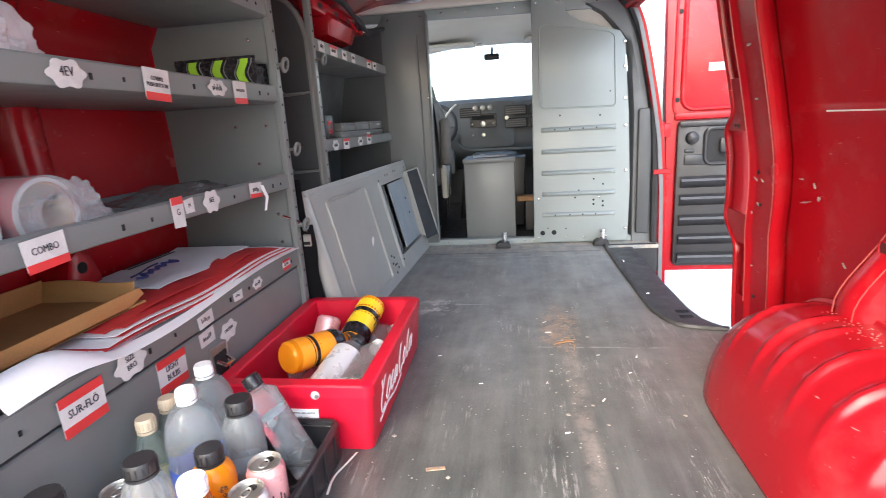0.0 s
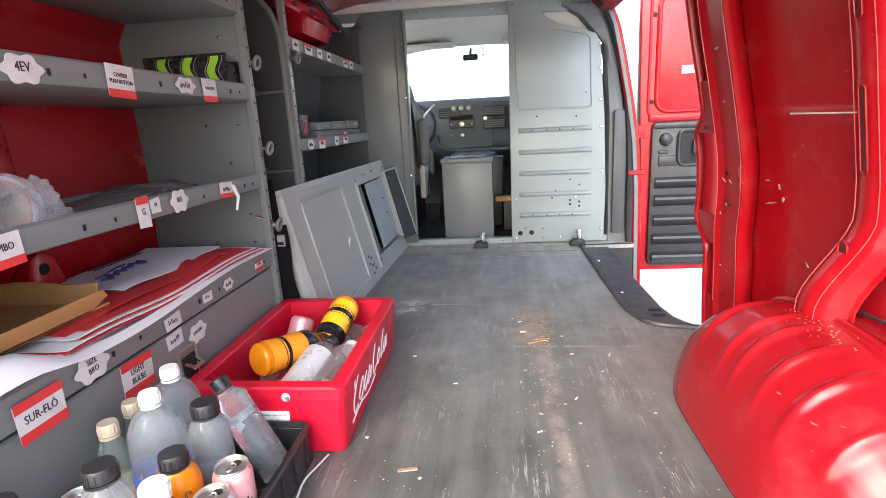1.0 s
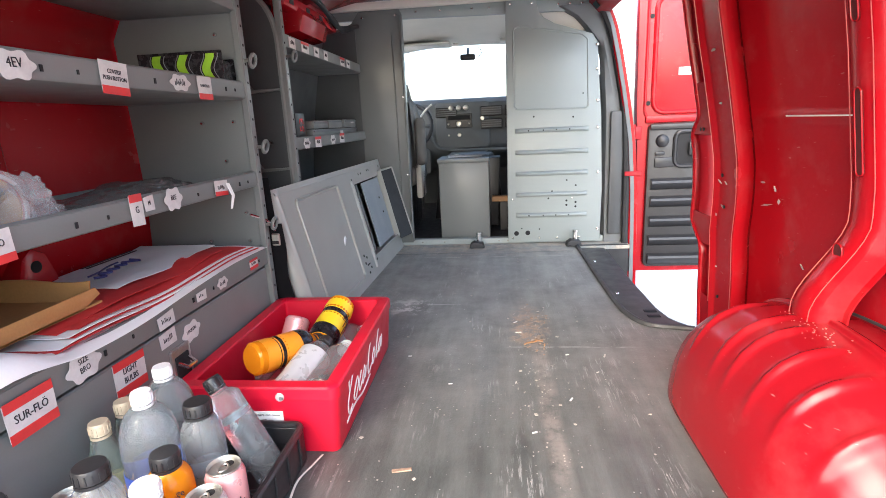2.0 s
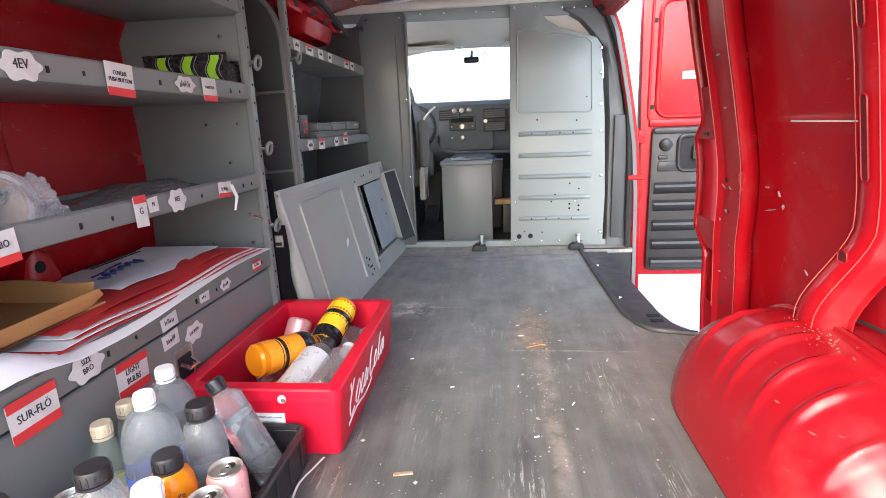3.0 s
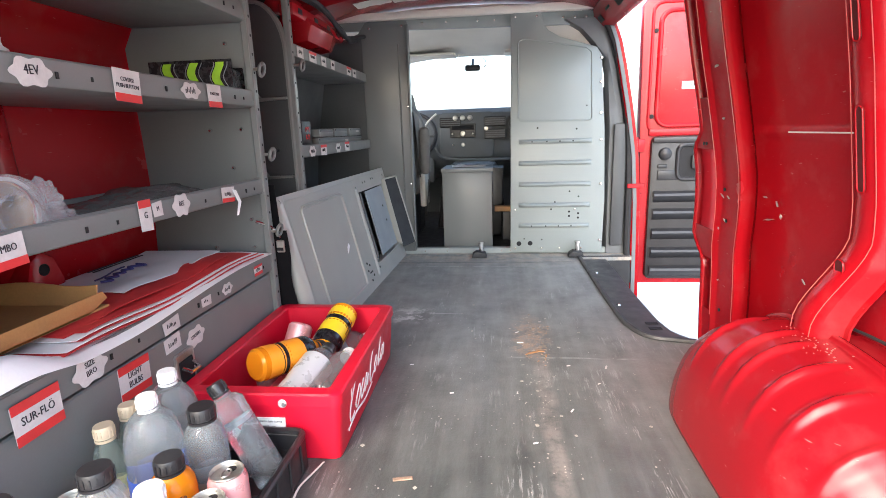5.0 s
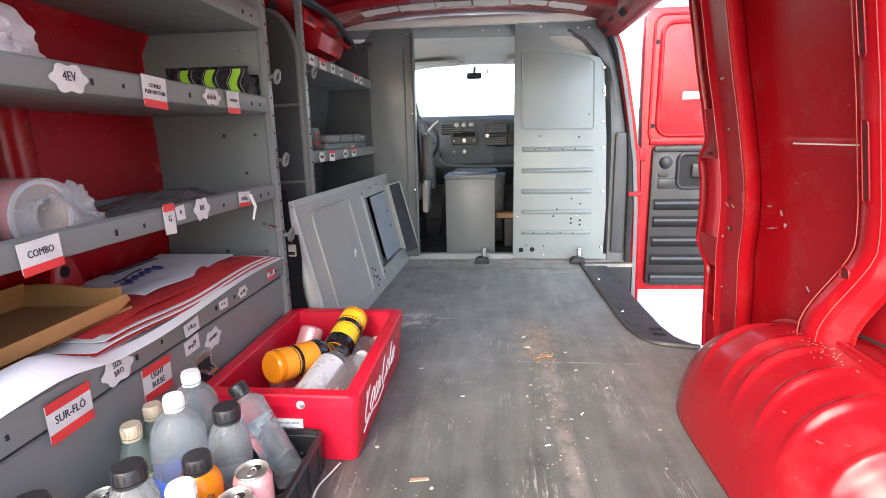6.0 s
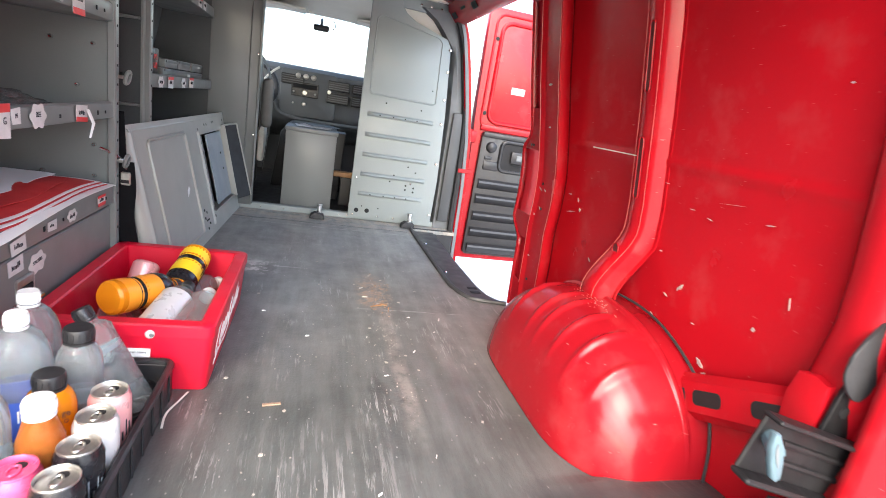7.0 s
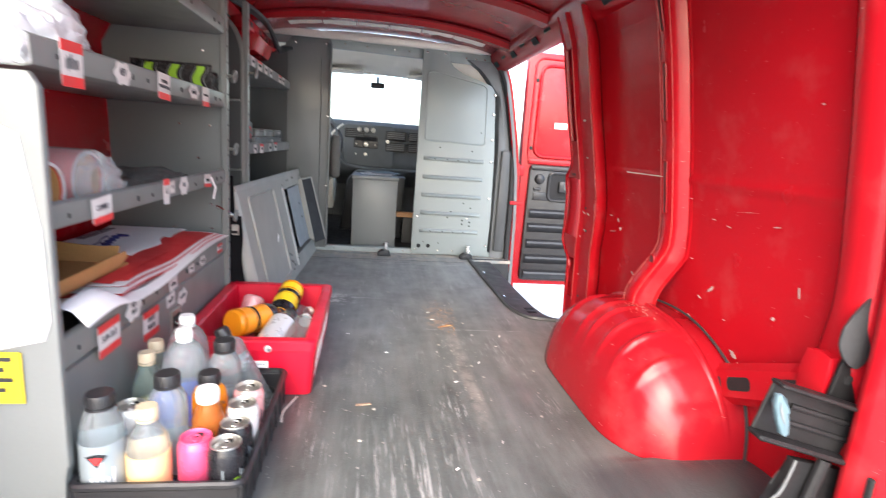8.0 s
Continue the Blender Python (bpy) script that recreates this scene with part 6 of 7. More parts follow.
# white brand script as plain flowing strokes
strokes = [
    [(-0.16, 0.02), (-0.175, 0.05), (-0.165, 0.068), (-0.15, 0.055), (-0.165, 0.0), (-0.15, -0.035), (-0.125, -0.03)],
    [(-0.12, -0.01), (-0.105, 0.02), (-0.09, 0.0), (-0.10, -0.03), (-0.118, -0.02), (-0.12, -0.01)],
    [(-0.07, 0.018), (-0.08, -0.01), (-0.068, -0.03), (-0.052, -0.015)],
    [(-0.04, 0.015), (-0.05, -0.012), (-0.04, -0.028), (-0.025, 0.005), (-0.022, -0.025)],
    [(0.03, 0.06), (0.0, 0.05), (-0.005, 0.005), (0.01, -0.032), (0.035, -0.02)],
    [(0.05, 0.015), (0.04, -0.008), (0.052, -0.028), (0.065, -0.005), (0.05, 0.015)],
    [(0.085, 0.06), (0.08, 0.01), (0.085, -0.028), (0.098, -0.018)],
    [(0.12, 0.012), (0.108, -0.01), (0.12, -0.028), (0.135, 0.01), (0.14, -0.026)],
    [(-0.16, -0.05), (-0.10, -0.042), (-0.03, -0.055), (0.03, -0.046)],
]
mm = facing_x(CX1 - 0.0055, 1.315, 0.086) @ pose(0, 0, 0, 5, 0, 0) @ Matrix.Diagonal((1, 1, 0.35, 1))
for st_ in strokes:
    pts = curve_pts([(x * 1.18 + y * 0.35, y * 0.98, 0.0) for x, y in st_], 5)
    bs = tube(pts, 0.0040, 6)
    bmesh.ops.transform(bs, matrix=mm, verts=bs.verts)
    part("script_stroke", bs, PAPER, co, "white script stroke")


# ---- bottles and cans ----
SHAPES = {
    "sports": [(0.0, 0.0), (0.031, 0.0), (0.0365, 0.006), (0.0365, 0.05), (0.034, 0.065), (0.0365, 0.08), (0.0365, 0.148), (0.0345, 0.165), (0.029, 0.178), (0.0205, 0.187), (0.0175, 0.190), (0.0175, 0.193), (0.020, 0.194), (0.020, 0.196), (0.0165, 0.197), (0.0165, 0.205)],
    "round": [(0.0, 0.0), (0.040, 0.0), (0.0465, 0.007), (0.0475, 0.10), (0.0475, 0.175), (0.0455, 0.196), (0.0405, 0.215), (0.0325, 0.231), (0.022, 0.242), (0.0145, 0.246), (0.0135, 0.248), (0.017, 0.249), (0.017, 0.251), (0.0135, 0.252), (0.0135, 0.262)],
    "tall": [(0.0, 0.0), (0.027, 0.0), (0.0305, 0.004), (0.0305, 0.172), (0.028, 0.186), (0.021, 0.196), (0.0155, 0.200), (0.0145, 0.204), (0.0145, 0.225)],
    "slim": [(0.0, 0.0), (0.027, 0.0), (0.0315, 0.005), (0.0315, 0.13), (0.029, 0.155), (0.021, 0.185), (0.0155, 0.205), (0.0145, 0.215), (0.0145, 0.225)],
    "square": [(0.0, 0.0), (0.035, 0.0), (0.040, 0.006), (0.040, 0.15), (0.037, 0.175), (0.026, 0.203), (0.020, 0.214), (0.0195, 0.226)],
    "flask": [(0.0, 0.0), (0.032, 0.0), (0.0365, 0.006), (0.0365, 0.118), (0.034, 0.140), (0.024, 0.160), (0.0165, 0.172), (0.0150, 0.184), (0.0150, 0.196)],
    "juice": [(0.0, 0.0), (0.027, 0.0), (0.031, 0.005), (0.031, 0.04), (0.028, 0.06), (0.032, 0.085), (0.031, 0.11), (0.022, 0.135), (0.0165, 0.148), (0.0165, 0.158)],
}


def bottle(at, shape, fluid, cap, label_, sleeve=None, band=(0.25, 0.62), capr=None, m=None, text="", lean=0, bars=0, name="drink_bottle", tall=1.0, wide=1.0, square=False):
    prof = [(r * (wide if h < 0.8 * SHAPES[shape][-1][1] else 1.0), h * tall) for r, h in SHAPES[shape]]
    t = thing(name, at, label_, "bottle", "drink bottles")
    m = Matrix.Translation(at) @ (m if m is not None else pose(0, 0, 0, 0, 0, 0))
    top = prof[-1][1]
    body = lathe(prof + [(0, top)], seg=28)
    if square:
        for v in body.verts:
            a, r = math.atan2(v.co.y, v.co.x), math.hypot(v.co.x, v.co.y)
            k = r * (abs(math.cos(a)) ** 5 + abs(math.sin(a)) ** 5) ** -0.2
            v.co.x, v.co.y = k * math.cos(a), k * math.sin(a)
    bmesh.ops.transform(body, matrix=m, verts=body.verts)
    part("body", body, fluid, t)
    if sleeve:
        lo, hi = band[0] * top, band[1] * top
        zs = [lo + (hi - lo) * k / 6 for k in range(7)]

        def rad(z):
            return lerp([(h, r) for r, h in prof[1:]], z)

        sl = lathe([(rad(z) + 0.0004, z) for z in zs] + [(rad(z) + 0.0012, z) for z in zs[::-1]] + [(rad(lo) + 0.0004, lo)], seg=24, m=m)
        sl = part("label", sl, sleeve, t, "printed label band")
        if sleeve in (ORANGE_SLEEVE, YELLOW):
            for q0, q1 in ((0.28, 0.36), (0.62, 0.80)):
                zz = [top * (q0 + (q1 - q0) * k / 3) for k in range(4)]
                ring = lathe([(rad(z) + 0.0008, z) for z in zz] + [(rad(z) + 0.0017, z) for z in zz[::-1]] + [(rad(zz[0]) + 0.0008, zz[0])], seg=24, m=m)
                part("print_band", ring, BLACK_CAN, sl, "black printed band")
        for k in range(bars):
            a = radians(-95 + lean + 13 * k)
            z0 = lo + (hi - lo) * (0.25 + 0.12 * (k % 3))
            r = rad(z0) + 0.0014
            c = m @ Matrix.Translation((r * math.cos(a), r * math.sin(a), z0)) @ pose(0, 0, 0, 0, 0, math.degrees(a))
            part("print_bar", box(mesh(), -0.0005, 0.0005, -0.0014, 0.0014, 0, (hi - lo) * 0.3, m=c), {SILVER_LABEL: PAPER, SILVER_BRIGHT: RED_TAPE, BLUE_LABEL: PAPER}.get(sleeve, INK), sl)
    if cap:
        r = capr or prof[-1][0] + 0.0025
        cp = lathe([(0, top - 0.012), (r, top - 0.012), (r, top + 0.006), (r * 0.93, top + 0.0095), (0, top + 0.0095)], seg=22, m=m)
        cp = part("cap", cp, cap, t)
        part("cap_ring", lathe([(r * 0.9, top - 0.018), (r * 1.02, top - 0.018), (r * 1.02, top - 0.0135), (r * 0.9, top - 0.0135), (r * 0.9, top - 0.018)], seg=22, m=m), cap, cp)
        for k in range(16):
            a = 2 * math.pi * k / 16
            part("grip", box(mesh(), r - 0.0004, r + 0.0009, -0.0009, 0.0009, top - 0.010, top + 0.004, m=m @ pose(0, 0, 0, 0, 0, math.degrees(a))), cap, cp)
    if text:
        a = radians(-78 + lean)
        lines = text.split("|")
        z0 = (band[0] + band[1]) / 2 * top
        r = lerp([(h, rr) for rr, h in prof[1:]], z0) + 0.0022
        for k, line in enumerate(lines):
            mm_ = m @ Matrix.Translation((r * math.cos(a), r * math.sin(a), z0 + 0.006 - 0.011 * k)) @ pose(0, 0, 0, 90, 0, math.degrees(a) + 90)
            words(line, 0.012, mm_, INK, "lettering", t)
    return t


def can(at, mat, label_, tall=0.122, r=0.033, mark=None, top_mat=ZINC):
    t = thing("drink_can", at, label_, "can", "drink cans")
    m = Matrix.Translation(at)
    part("body", lathe([(0, 0.002), (r * 0.7, 0.0), (r * 0.85, 0.004), (r, 0.012), (r, tall - 0.016), (r * 0.96, tall - 0.011), (r * 0.84, tall - 0.001)], seg=26, m=m), mat, t)
    lid = part("lid", lathe([(r * 0.845, tall - 0.002), (r * 0.86, tall + 0.001), (r * 0.83, tall + 0.002), (r * 0.79, tall - 0.001), (r * 0.77, tall - 0.005), (0, tall - 0.0045)], seg=26, m=m), top_mat, t, "bright can lid")
    part("pull_tab", tube([m @ Vector((0.007 * math.cos(a), -0.002 + 0.011 * math.sin(a), tall - 0.002)) for a in [2 * math.pi * k / 14 for k in range(14)]], 0.0018, 6, True), top_mat, lid)
    part("opening", lathe([(0, 0), (0.008, 0), (0.008, 0.0006), (0, 0.0006)], (at[0] + 0.002, at[1] + 0.013, at[2] + tall - 0.0045), 14), HOLE, lid)
    if mark:
        for k in range(9):
            a = radians(-110 + 12 * k)
            lime = mark is LIME and k in (5, 6)
            mt = mark if mark is not LIME or lime else SILVER_LABEL
            c = m @ Matrix.Translation((r * math.cos(a), r * math.sin(a), tall * (0.42 if lime else 0.30 + 0.05 * (k % 4)))) @ pose(0, 0, 0, 0, 0, math.degrees(a))
            hh = tall * (0.13 if lime else 0.12 + 0.1 * (k % 3))
            wd = 0.0032 if lime else 0.0012
            part("print_mark", box(mesh(), -0.0004, 0.0006, -wd, wd, 0, hh, 0.0, m=c), mt, t)
    return t


# black crate that holds them
cr = thing("plastic_crate", (-0.415, 0.78, 0.0), "black plastic bottle crate on the floor", "crate")
KX0, KX1, KY0, KY1, KZ = -0.562, -0.268, 0.545, 1.020, 0.092
part("floor", bx(KX0 + 0.004, KX1 - 0.004, KY0 + 0.004, KY1 - 0.004, 0.004, 0.012, 0.002), BLACK, cr)
for x0, x1, y0, y1 in ((KX0, KX0 + 0.007, KY0, KY1), (KX1 - 0.007, KX1, KY0, KY1), (KX0 + 0.007, KX1 - 0.007, KY0, KY0 + 0.007), (KX0 + 0.007, KX1 - 0.007, KY1 - 0.007, KY1)):
    part("wall", bx(x0, x1, y0, y1, 0.004, KZ - 0.008, 0.002), BLACK, cr)
part("rim", tube([(x, y, KZ - 0.004) for x, y in rounded(KX0, KX1, KY0, KY1, 0.02)], 0.008, 8, True), BLACK, cr, "rounded rim")
for k in range(8):
    y = KY0 + 0.03 + k * 0.059
    part("rib", bx(KX1 - 0.001, KX1 + 0.0035, y - 0.004, y + 0.004, 0.008, KZ - 0.01, 0.002), BLACK, cr)
for i in range(3):
    for j in range(6):
        x, y = KX0 + 0.055 + i * 0.092, KY0 + 0.045 + j * 0.078
        part("cell_ring", tube([(x + 0.036 * math.cos(a), y + 0.036 * math.sin(a), 0.045) for a in [2 * math.pi * k / 16 for k in range(16)]], 0.003, 5, True), BLACK, cr)
part("maker_plate", bx(-0.47, -0.385, KY0 - 0.004, KY0 - 0.0005, 0.03, 0.058, 0.002), PEACH, cr, "pale orange printed plate")

Z = 0.0125
bottle((-0.523, 0.590, Z), "square", WATER, BLACK, "clear sports drink bottle with a black cap and silver label", SILVER_LABEL, (0.05, 0.66), 0.024, bars=5, wide=0.93)
shield = [o for o in scene.objects if o.name.startswith("drink_bottle")][-1]
for sz, mt, dy in ((0.017, BLACK_CAN, 0.0), (0.010, RED_TAPE, 0.0012)):
    c = Matrix.Translation((-0.523 + 0.0065, 0.590 - 0.0380 - dy, Z + 0.122)) @ pose(0, 0, 0, 90, 0, 9)
    part("badge", flat_shape([(-sz, sz * 0.6), (0, sz * 0.8), (sz, sz * 0.6), (0, -sz * 0.8)], c), mt, shield, "dark and red badge")
bottle((-0.449, 0.598, Z), "flask", WATER, GOLD_CAP, "clear bottle with a beige cap and a peach label", PEACH, (0.05, 0.60), 0.0185)
can((-0.524, 0.705, Z), WHITE_CAN, "pale silver and white drink can in the crate", 0.148, 0.031)
bottle((-0.440, 0.672, Z), "sports", WATER, BLACK, "clear drink bottle with a black cap and pale label", SILVER_LABEL, (0.12, 0.46), 0.0235, bars=3, tall=1.10)
bottle((-0.367, 0.680, Z), "juice", AMBER, WHITE_CAP, "small amber juice bottle with a white cap", None, capr=0.021, tall=1.2)
bottle((-0.386, 0.754, Z), "sports", ORANGE, BLACK, "orange drink bottle with a black cap", BLACK_CAN, (0.28, 0.45), 0.0225, bars=0, tall=0.92)
bottle((-0.527, 0.793, Z), "slim", GREENISH, GOLD_CAP, "pale green bottle with a beige cap and peach label", PEACH, (0.10, 0.50), 0.0160, tall=0.96)
bottle((-0.456, 0.815, Z), "round", WATER, WHITE_CAP, "large clear water bottle with a white cap and blue label", BLUE_LABEL, (0.22, 0.50), 0.0165, bars=4)
bottle((-0.534, 0.861, Z), "slim", GREENISH, GOLD_CAP, "pale bottle with a beige cap", None, capr=0.0155, tall=0.96, wide=0.8)
bottle((-0.480, 0.907, Z), "round", WATER, WHITE_CAP, "large clear water bottle with a white cap", None, capr=0.0165)
bottle((-0.379, 0.846, Z), "sports", WATER, BLACK, "clear sports drink bottle with a black cap", SILVER_LABEL, (0.25, 0.46), 0.0235, bars=3, tall=1.10)
ta, tb = (-0.310, 0.945, Z + 0.012), (-0.420, 0.957, 0.232)
bottle(ta, "tall", WATER, BLACK, "tall square clear bottle leaning over with a dark cap", SILVER_LABEL, (0.62, 0.66), 0.0175, m=(Vector(tb) - Vector(ta)).to_track_quat("Z", "Y").to_matrix().to_4x4(), square=True, wide=0.9)
can((-0.369, 0.612, Z), PINK, "bright pink drink can", 0.132, 0.033, None, PINK)
can((-0.308, 0.588, Z), BLACK_CAN, "black drink can with green and grey print", 0.134, 0.033, LIME)
can((-0.308, 0.656, Z), BLACK_CAN, "plain black drink can in the crate", 0.136, 0.033, SILVER_LABEL)
can((-0.310, 0.724, Z), WHITE_CAN, "plain white drink can in the crate", 0.142, 0.033)
can((-0.313, 0.792, Z), PINK_PALE, "pale pink drink can with dark print", 0.145, 0.033, INK)
lab_o = [o for o in scene.objects if o.name.startswith("drink_bottle") and "orange drink" in o.get("label", "")][0]
for k, line in enumerate(("Orange", "Mango")):
    words(line, 0.014, Matrix.Translation((-0.386 + 0.018, 0.754 - 0.029, Z + 0.139 - 0.013 * k)) @ pose(0, 0, 0, 72, 0, 30), INK, "lettering", lab_o)
words("28", 0.013, Matrix.Translation((-0.386 + 0.0215, 0.754 - 0.0325, Z + 0.080)) @ pose(0, 0, 0, 90, 0, 32), PAPER, "lettering", lab_o)

# bottles lying in the cooler
def lying(a, b):
    """The turn that lays a bottle's axis along the way from a to b."""
    return (Vector(b) - Vector(a)).to_track_quat("Z", "Y").to_matrix().to_4x4()


for a, b, shape, fl, cp, sl, lb_, bd in (
    ((-0.445, 1.170, 0.165), (-0.350, 1.335, 0.140), "sports", ORANGE, BLACK, ORANGE_SLEEVE, "orange drink bottle with an orange sleeve lying in the cooler", (0.1, 0.8)),
    ((-0.325, 1.530, 0.172), (-0.348, 1.345, 0.110), "sports", ORANGE, BLACK, YELLOW, "yellow sleeved bottle with a black cap lying in the cooler", (0.02, 0.9)),
    ((-0.345, 1.100, 0.100), (-0.292, 1.325, 0.165), "sports", WATER, BLACK, SILVER_BRIGHT, "silver sleeved clear bottle lying in the cooler", (0.05, 0.72)),
    ((-0.262, 1.105, 0.110), (-0.250, 1.32, 0.135), "sports", WATER, WHITE_CAP, None, "empty clear bottle lying in the cooler", (0, 0)),
    ((-0.470, 1.10, 0.075), (-0.36, 1.18, 0.07), "sports", ORANGE, BLACK, ORANGE_SLEEVE, "orange bottle low in the cooler", (0.1, 0.8)),
    ((-0.43, 1.35, 0.065), (-0.31, 1.50, 0.075), "round", WATER, WHITE_CAP, SILVER_LABEL, "empty clear bottle at the cooler's end", (0.3, 0.6)),
    ((-0.46, 1.28, 0.06), (-0.45, 1.50, 0.06), "round", WATER, WHITE_CAP, None, "empty clear bottle deep in the cooler", (0, 0)),
    ((-0.38, 1.30, 0.06), (-0.37, 1.52, 0.06), "sports", AMBER, BLACK, None, "amber bottle deep in the cooler", (0, 0)),
):
    bottle(a, shape, fl, cp, lb_, sl, bd, m=lying(a, b), wide=1.14, bars=5 if sl in (SILVER_LABEL, SILVER_BRIGHT, ORANGE_SLEEVE, YELLOW) else 0, lean=60)
cup = thing("pink_cup", (-0.475, 1.40, 0.10), "pale pink plastic cup standing in the cooler", "cup")
part("cup", lathe([(0, 0.0), (0.034, 0.0), (0.036, 0.01), (0.036, 0.085), (0.030, 0.092), (0, 0.093)], seg=22, m=Matrix.Translation((-0.462, 1.43, 0.075)) @ pose(0, 0, 0, -35, 10, 0)), PINK_PALE, cup)

# ---- jack and brackets in the rear corner ----
brk = thing("corner_bracket", (0.86, 0.68, 0.2), "red slotted steel bracket between wheel arch and rear post", "bracket")
ba, bb = Vector((0.858, 0.86, 0.145)), Vector((0.844, 0.475, 0.318))
axis = (bb - ba).normalized()
side = Vector((0, 0, 1)).cross(axis).normalized()
upv = axis.cross(side)
mb = Matrix((( axis.x, upv.x, side.x, ba.x), (axis.y, upv.y, side.y, ba.y), (axis.z, upv.z, side.z, ba.z), (0, 0, 0, 1)))
L = (bb - ba).length
s_ = -1 if (mb @ Vector((0, 0, 1)) - ba).x > 0 else 1
rows = [[mb @ Vector((x, y, s_ * d)) for y, d in ((-0.05, 0.0), (-0.04, 0.012), (-0.032, 0.022), (0.032, 0.022), (0.04, 0.012), (0.05, 0.0))] for x in [L * k / 10 for k in range(11)]]
bk = part("channel", sheet(rows, mb.to_3x3() @ Vector((0, 0, -s_ * 0.004))), RED, brk)
for x0, x1 in ((0.108, 0.122), (0.145, 0.225), (0.30, 0.38)):
    pts = [mb @ Vector((a, b, s_ * 0.0235)) for a, b in rounded(x0, x1, -0.016, 0.016, 0.012)]
    bm = mesh()
    f = bm.faces.new([bm.verts.new(p) for p in pts])
    ex = bmesh.ops.extrude_face_region(bm, geom=[f])
    bmesh.ops.translate(bm, verts=[v for v in ex["geom"] if isinstance(v, bmesh.types.BMVert)], vec=mb.to_3x3() @ Vector((0, 0, -s_ * 0.001)))
    part("slot", bm, HOLE, bk, "slot drawn as a dark plate", 0)
part("clip", prism([(0.468, 0.28), (0.53, 0.27), (0.535, 0.34), (0.525, 0.385), (0.495, 0.392), (0.47, 0.385)], 0.818, 0.862, "x", 0.004), RED, brk)

jk = thing("vehicle_jack", (0.78, 0.44, 0.1), "black steel vehicle jack held by a pale blue wing nut", "jack")
JM = Matrix.Translation((0.675, 0.43, 0.302)) @ pose(0, 0, 0, 0, 15, -4)
ch = part("channel", box(mesh(), 0, 0.195, 0.018, 0.026, -0.05, 0.05, 0.003, m=JM), BLACK_STEEL, jk, "black steel channel")
part("channel_lip", box(mesh(), -0.004, 0.195, -0.014, 0.026, -0.058, -0.048, 0.004, m=JM), BLACK_STEEL, jk)
part("channel_lip", box(mesh(), -0.004, 0.195, -0.010, 0.026, 0.046, 0.054, 0.003, m=JM), BLACK_STEEL, jk)
for z in (-0.018, 0.014):
    part("rib", tube([JM @ Vector((x, 0.017, z)) for x in (0.05, 0.10, 0.15, 0.19)], 0.006, 8), BLACK_STEEL, jk)
part("arm", prism([(0.808, 0.285), (0.826, 0.378), (0.845, 0.44), (0.874, 0.44), (0.876, 0.26)], 0.452, 0.460, "y", 0.002), BLACK_STEEL, jk)
part("arm_hole", lathe([(0, 0), (0.010, 0), (0.010, 0.001), (0, 0.001)], seg=14, m=Matrix.Translation((0.846, 0.4515, 0.350)) @ pose(0, 0, 0, 90, 0, 0)), HOLE, jk)
part("base", prism([(0.700, 0.012), (0.872, 0.012), (0.868, 0.17), (0.756, 0.195), (0.748, 0.16), (0.738, 0.128), (0.716, 0.105), (0.706, 0.07)], 0.436, 0.456, "y", 0.006), BLACK_STEEL, jk)
part("base_edge", tube(curve_pts([(0.704, 0.434, 0.06), (0.716, 0.434, 0.104), (0.738, 0.434, 0.127), (0.749, 0.434, 0.16), (0.757, 0.434, 0.195)], 4), 0.0025, 6), GREY_TRIM, jk, "paler line along the base edge")
part("screw", rod((0.77, 0.425, 0.03), (0.81, 0.428, 0.20), 0.012), BLACK_STEEL, jk)
wn_ = part("wing_nut", rod((0.680, 0.412, 0.310), (0.704, 0.446, 0.312), 0.013), BLUE_NUT, jk, "pale blue plastic wing nut")
part("wing", prism([(0.660, 0.345), (0.671, 0.344), (0.684, 0.320), (0.695, 0.296), (0.700, 0.268), (0.693, 0.261), (0.682, 0.268), (0.670, 0.296), (0.660, 0.322)], 0.404, 0.416, "y", 0.004), BLUE_NUT, wn_)
part("wing_hollow", prism([(0.668, 0.330), (0.676, 0.312), (0.684, 0.288), (0.676, 0.300), (0.668, 0.318)], 0.4025, 0.4045, "y"), GREY_TRIM, wn_)
fl = thing("rubber_flap", (0.85, 0.44, 0.5), "dark rubber flap with a rounded end hanging at the rear post", "flap")
tear = curve_pts([(0.797, 0.46), (0.794, 0.425), (0.815, 0.393), (0.840, 0.379), (0.856, 0.392), (0.868, 0.43), (0.880, 0.507), (0.880, 0.56), (0.884, 0.62), (0.866, 0.568), (0.833, 0.514), (0.810, 0.482)], 3)
part("flap", prism([(p[0], p[1]) for p in tear], 0.436, 0.442, "y", 0.002), RUBBER, fl, "", 60)

# ---- dirt lying on the floor ----
CRUMB = surface("pale_grit", (0.38, 0.36, 0.32), 0.9, 0.0, 0.3, 50, 200, 0.1)
FLAKE = surface("dry_brown_dirt", (0.34, 0.24, 0.17), 0.9, 0.0, 0.4, 50, 200, 0.2)
rng = random.Random(11)
bm = mesh()
for k in range(420):
    u = rng.random()
    if u < 0.35:
        x, y = 0.27 + rng.gauss(0, 0.035), rng.uniform(1.0, 1.95)
    elif u < 0.5:
        x, y = rng.uniform(-0.3, 0.6), rng.uniform(2.55, 2.95)
    else:
        x, y = rng.uniform(-0.25, 0.55), rng.uniform(0.35, 2.8)
    if x > mat_edge(y) - 0.03:
        continue
    s = rng.uniform(0.0005, 0.0017) * (2.4 if rng.random() < 0.10 else 1)
    box(bm, -s, s, -s * rng.uniform(0.4, 1.6), s, 0, s * 0.5, m=Matrix.Translation((x, y, 0.0025)) @ pose(0, 0, 0, rng.uniform(-8, 8), rng.uniform(-8, 8), rng.uniform(0, 180)))
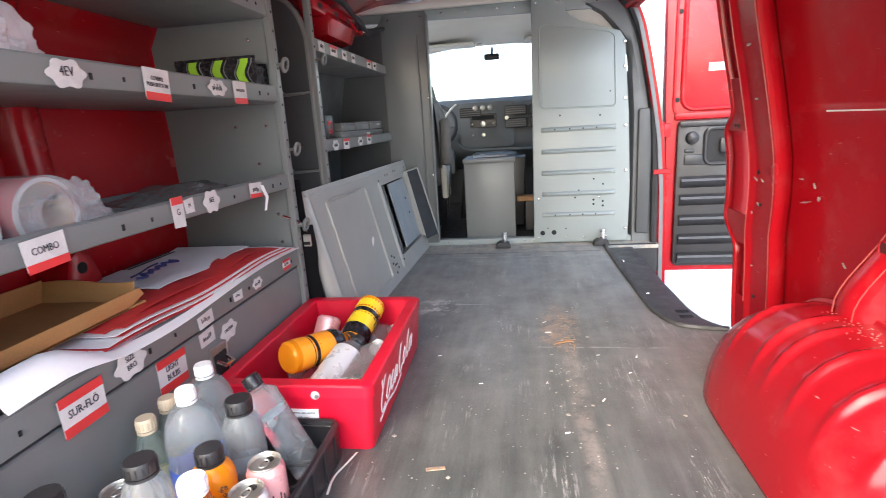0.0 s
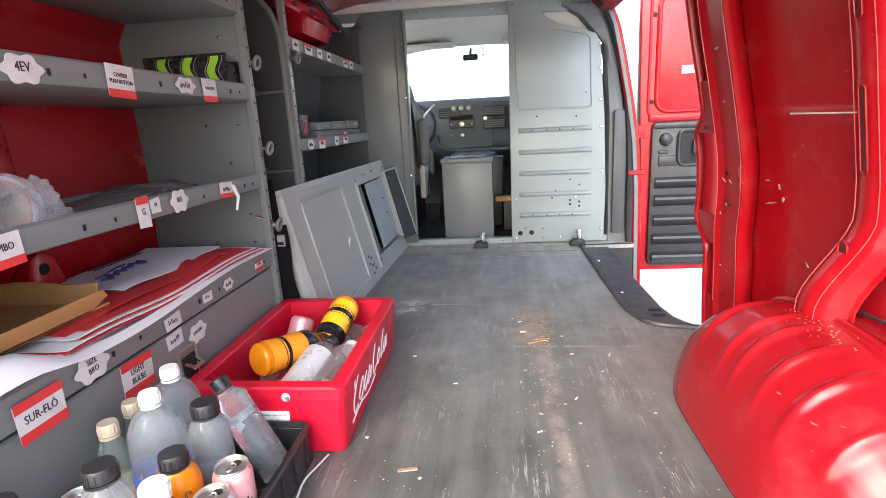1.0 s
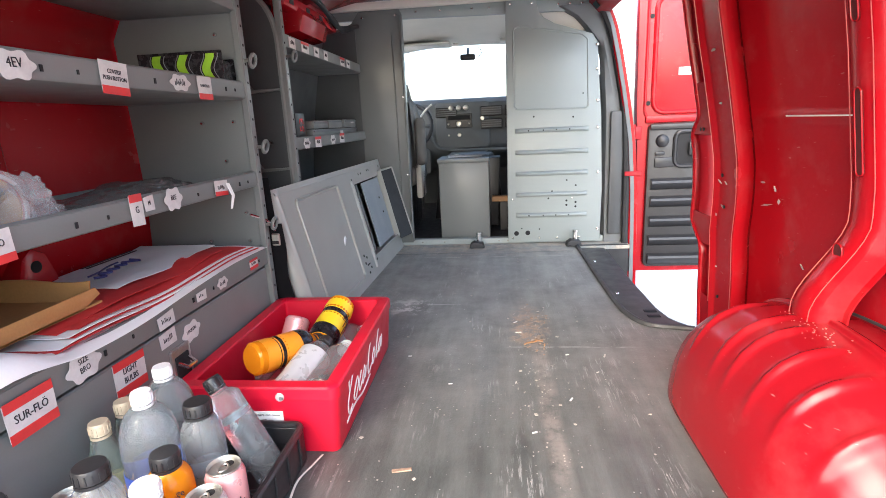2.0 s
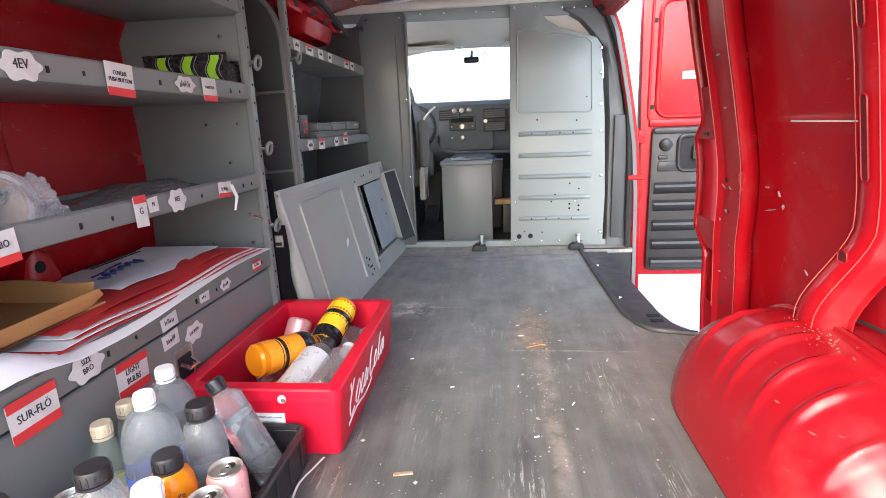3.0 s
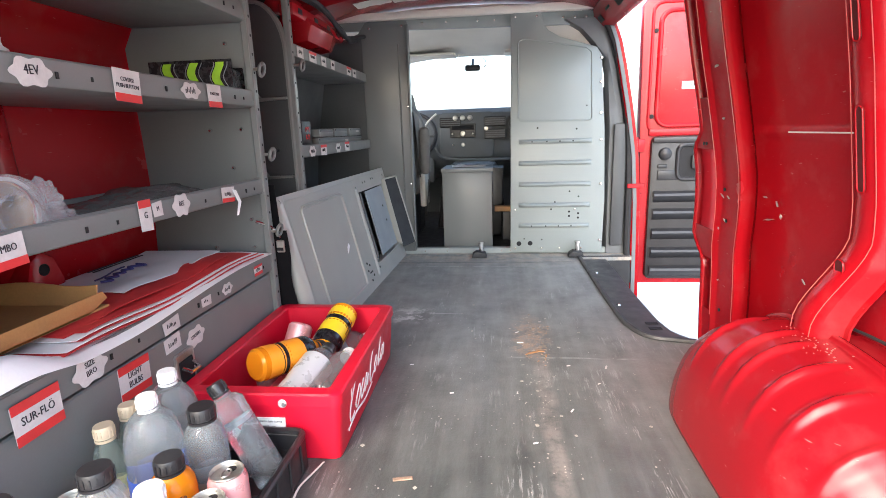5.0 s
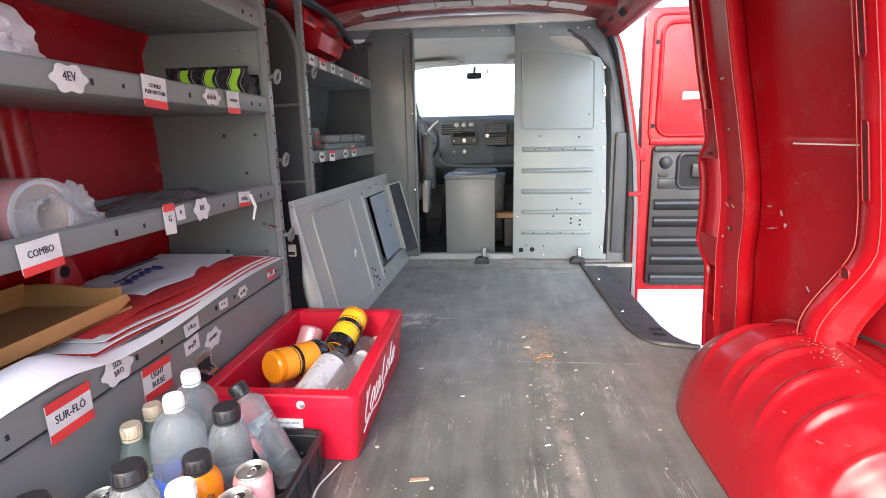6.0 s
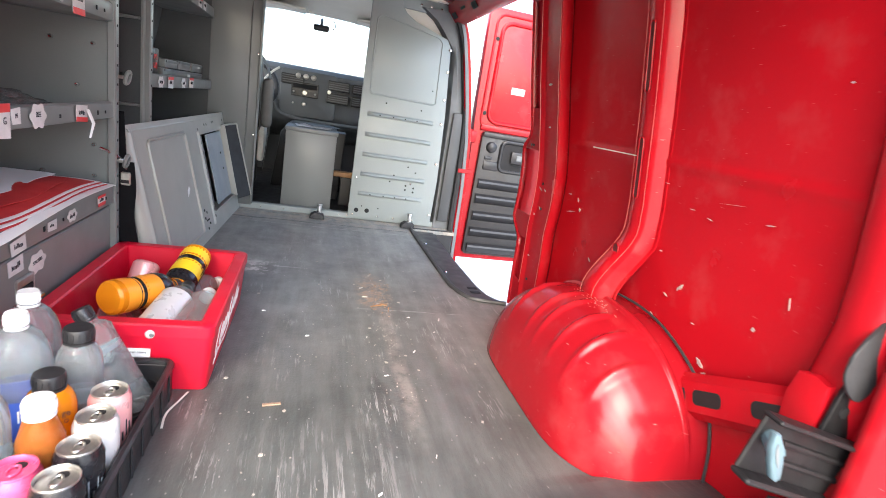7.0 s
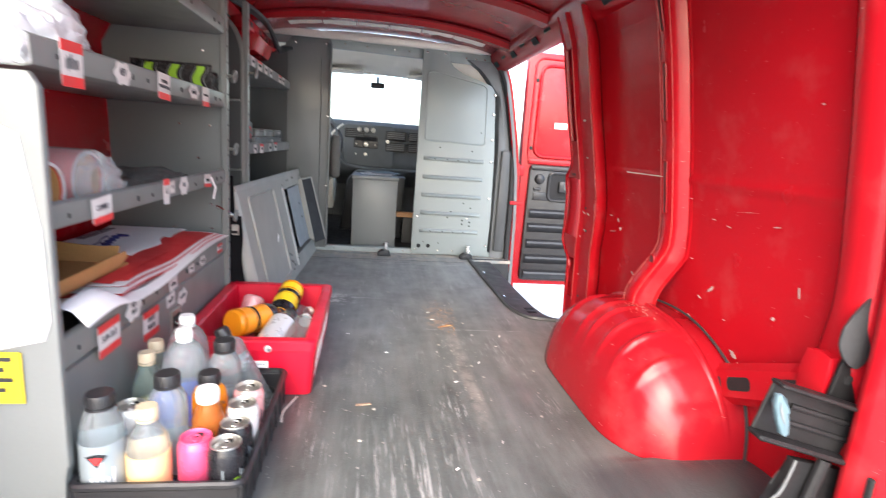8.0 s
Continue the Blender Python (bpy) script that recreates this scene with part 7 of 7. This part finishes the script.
tagged(struct("floor_crumbs", bm, CRUMB, "pale crumbs and grit scattered on the floor", "dirt", 0), kind="stuff")
bm = mesh()
for k in range(46):
    x, y = 0.285 + rng.gauss(0, 0.03), rng.choice((1.6, 1.83, 1.62)) + rng.gauss(0, 0.05)
    s = rng.uniform(0.0015, 0.0055)
    box(bm, -s, s, -s * 0.4, s * 0.5, 0, s * 0.25, m=Matrix.Translation((x, y, 0.003)) @ pose(0, 0, 0, rng.uniform(-14, 14), rng.uniform(-14, 14), rng.uniform(0, 180)))
tagged(struct("floor_flakes", bm, FLAKE, "brown dry flakes of dirt on the floor", "dirt", 0), kind="stuff")
for x, y, l, a, mt in ((-0.052, 0.989, 0.042, 12, FLAKE), (0.167, 0.696, 0.012, 40, PAPER), (0.30, 0.80, 0.011, 70, PAPER_OLD), (0.02, 1.35, 0.012, 10, PAPER), (0.43, 1.42, 0.010, 30, PAPER_OLD), (0.262, 1.622, 0.034, 25, WOOD), (0.285, 1.632, 0.026, -15, WOOD), (0.243, 1.612, 0.022, 50, WOOD), (0.30, 1.60, 0.018, 80, WOOD), (0.233, 1.13, 0.013, 20, PAPER), (0.336, 1.275, 0.016, 60, PAPER), (0.215, 1.79, 0.016, 35, PAPER_OLD), (0.222, 1.70, 0.02, 5, PAPER_OLD), (0.47, 1.524, 0.02, 70, PAPER_OLD), (0.36, 1.53, 0.012, 15, PAPER_OLD), (-0.12, 1.52, 0.012, 5, PAPER), (0.20, 1.36, 0.011, 75, PAPER_OLD)):
    bmm = box(mesh(), -l / 2, l / 2, -l * 0.12, l * 0.12, 0, 0.003, 0.001, m=Matrix.Translation((x, y, 0.003)) @ pose(0, 0, 0, 0, 0, a))
    single("litter_scrap", (x, y, 0.003), bmm, mt, "small pale scrap of litter on the floor", "scrap", "litter scraps")
for pts in (((-0.238, 1.035), (-0.248, 1.0), (-0.262, 0.95), (-0.258, 0.90)),):
    scuff = ribbon(curve_pts([(x, y, 0.0035) for x, y in pts], 4), 0.0045, 0.0012, (1, 0.1, 0))
    single("scuff_line", (pts[0][0], pts[0][1], 0.0035), scuff, PAD, "pale scuff line on the rubber floor", "scuff", "floor scuffs")
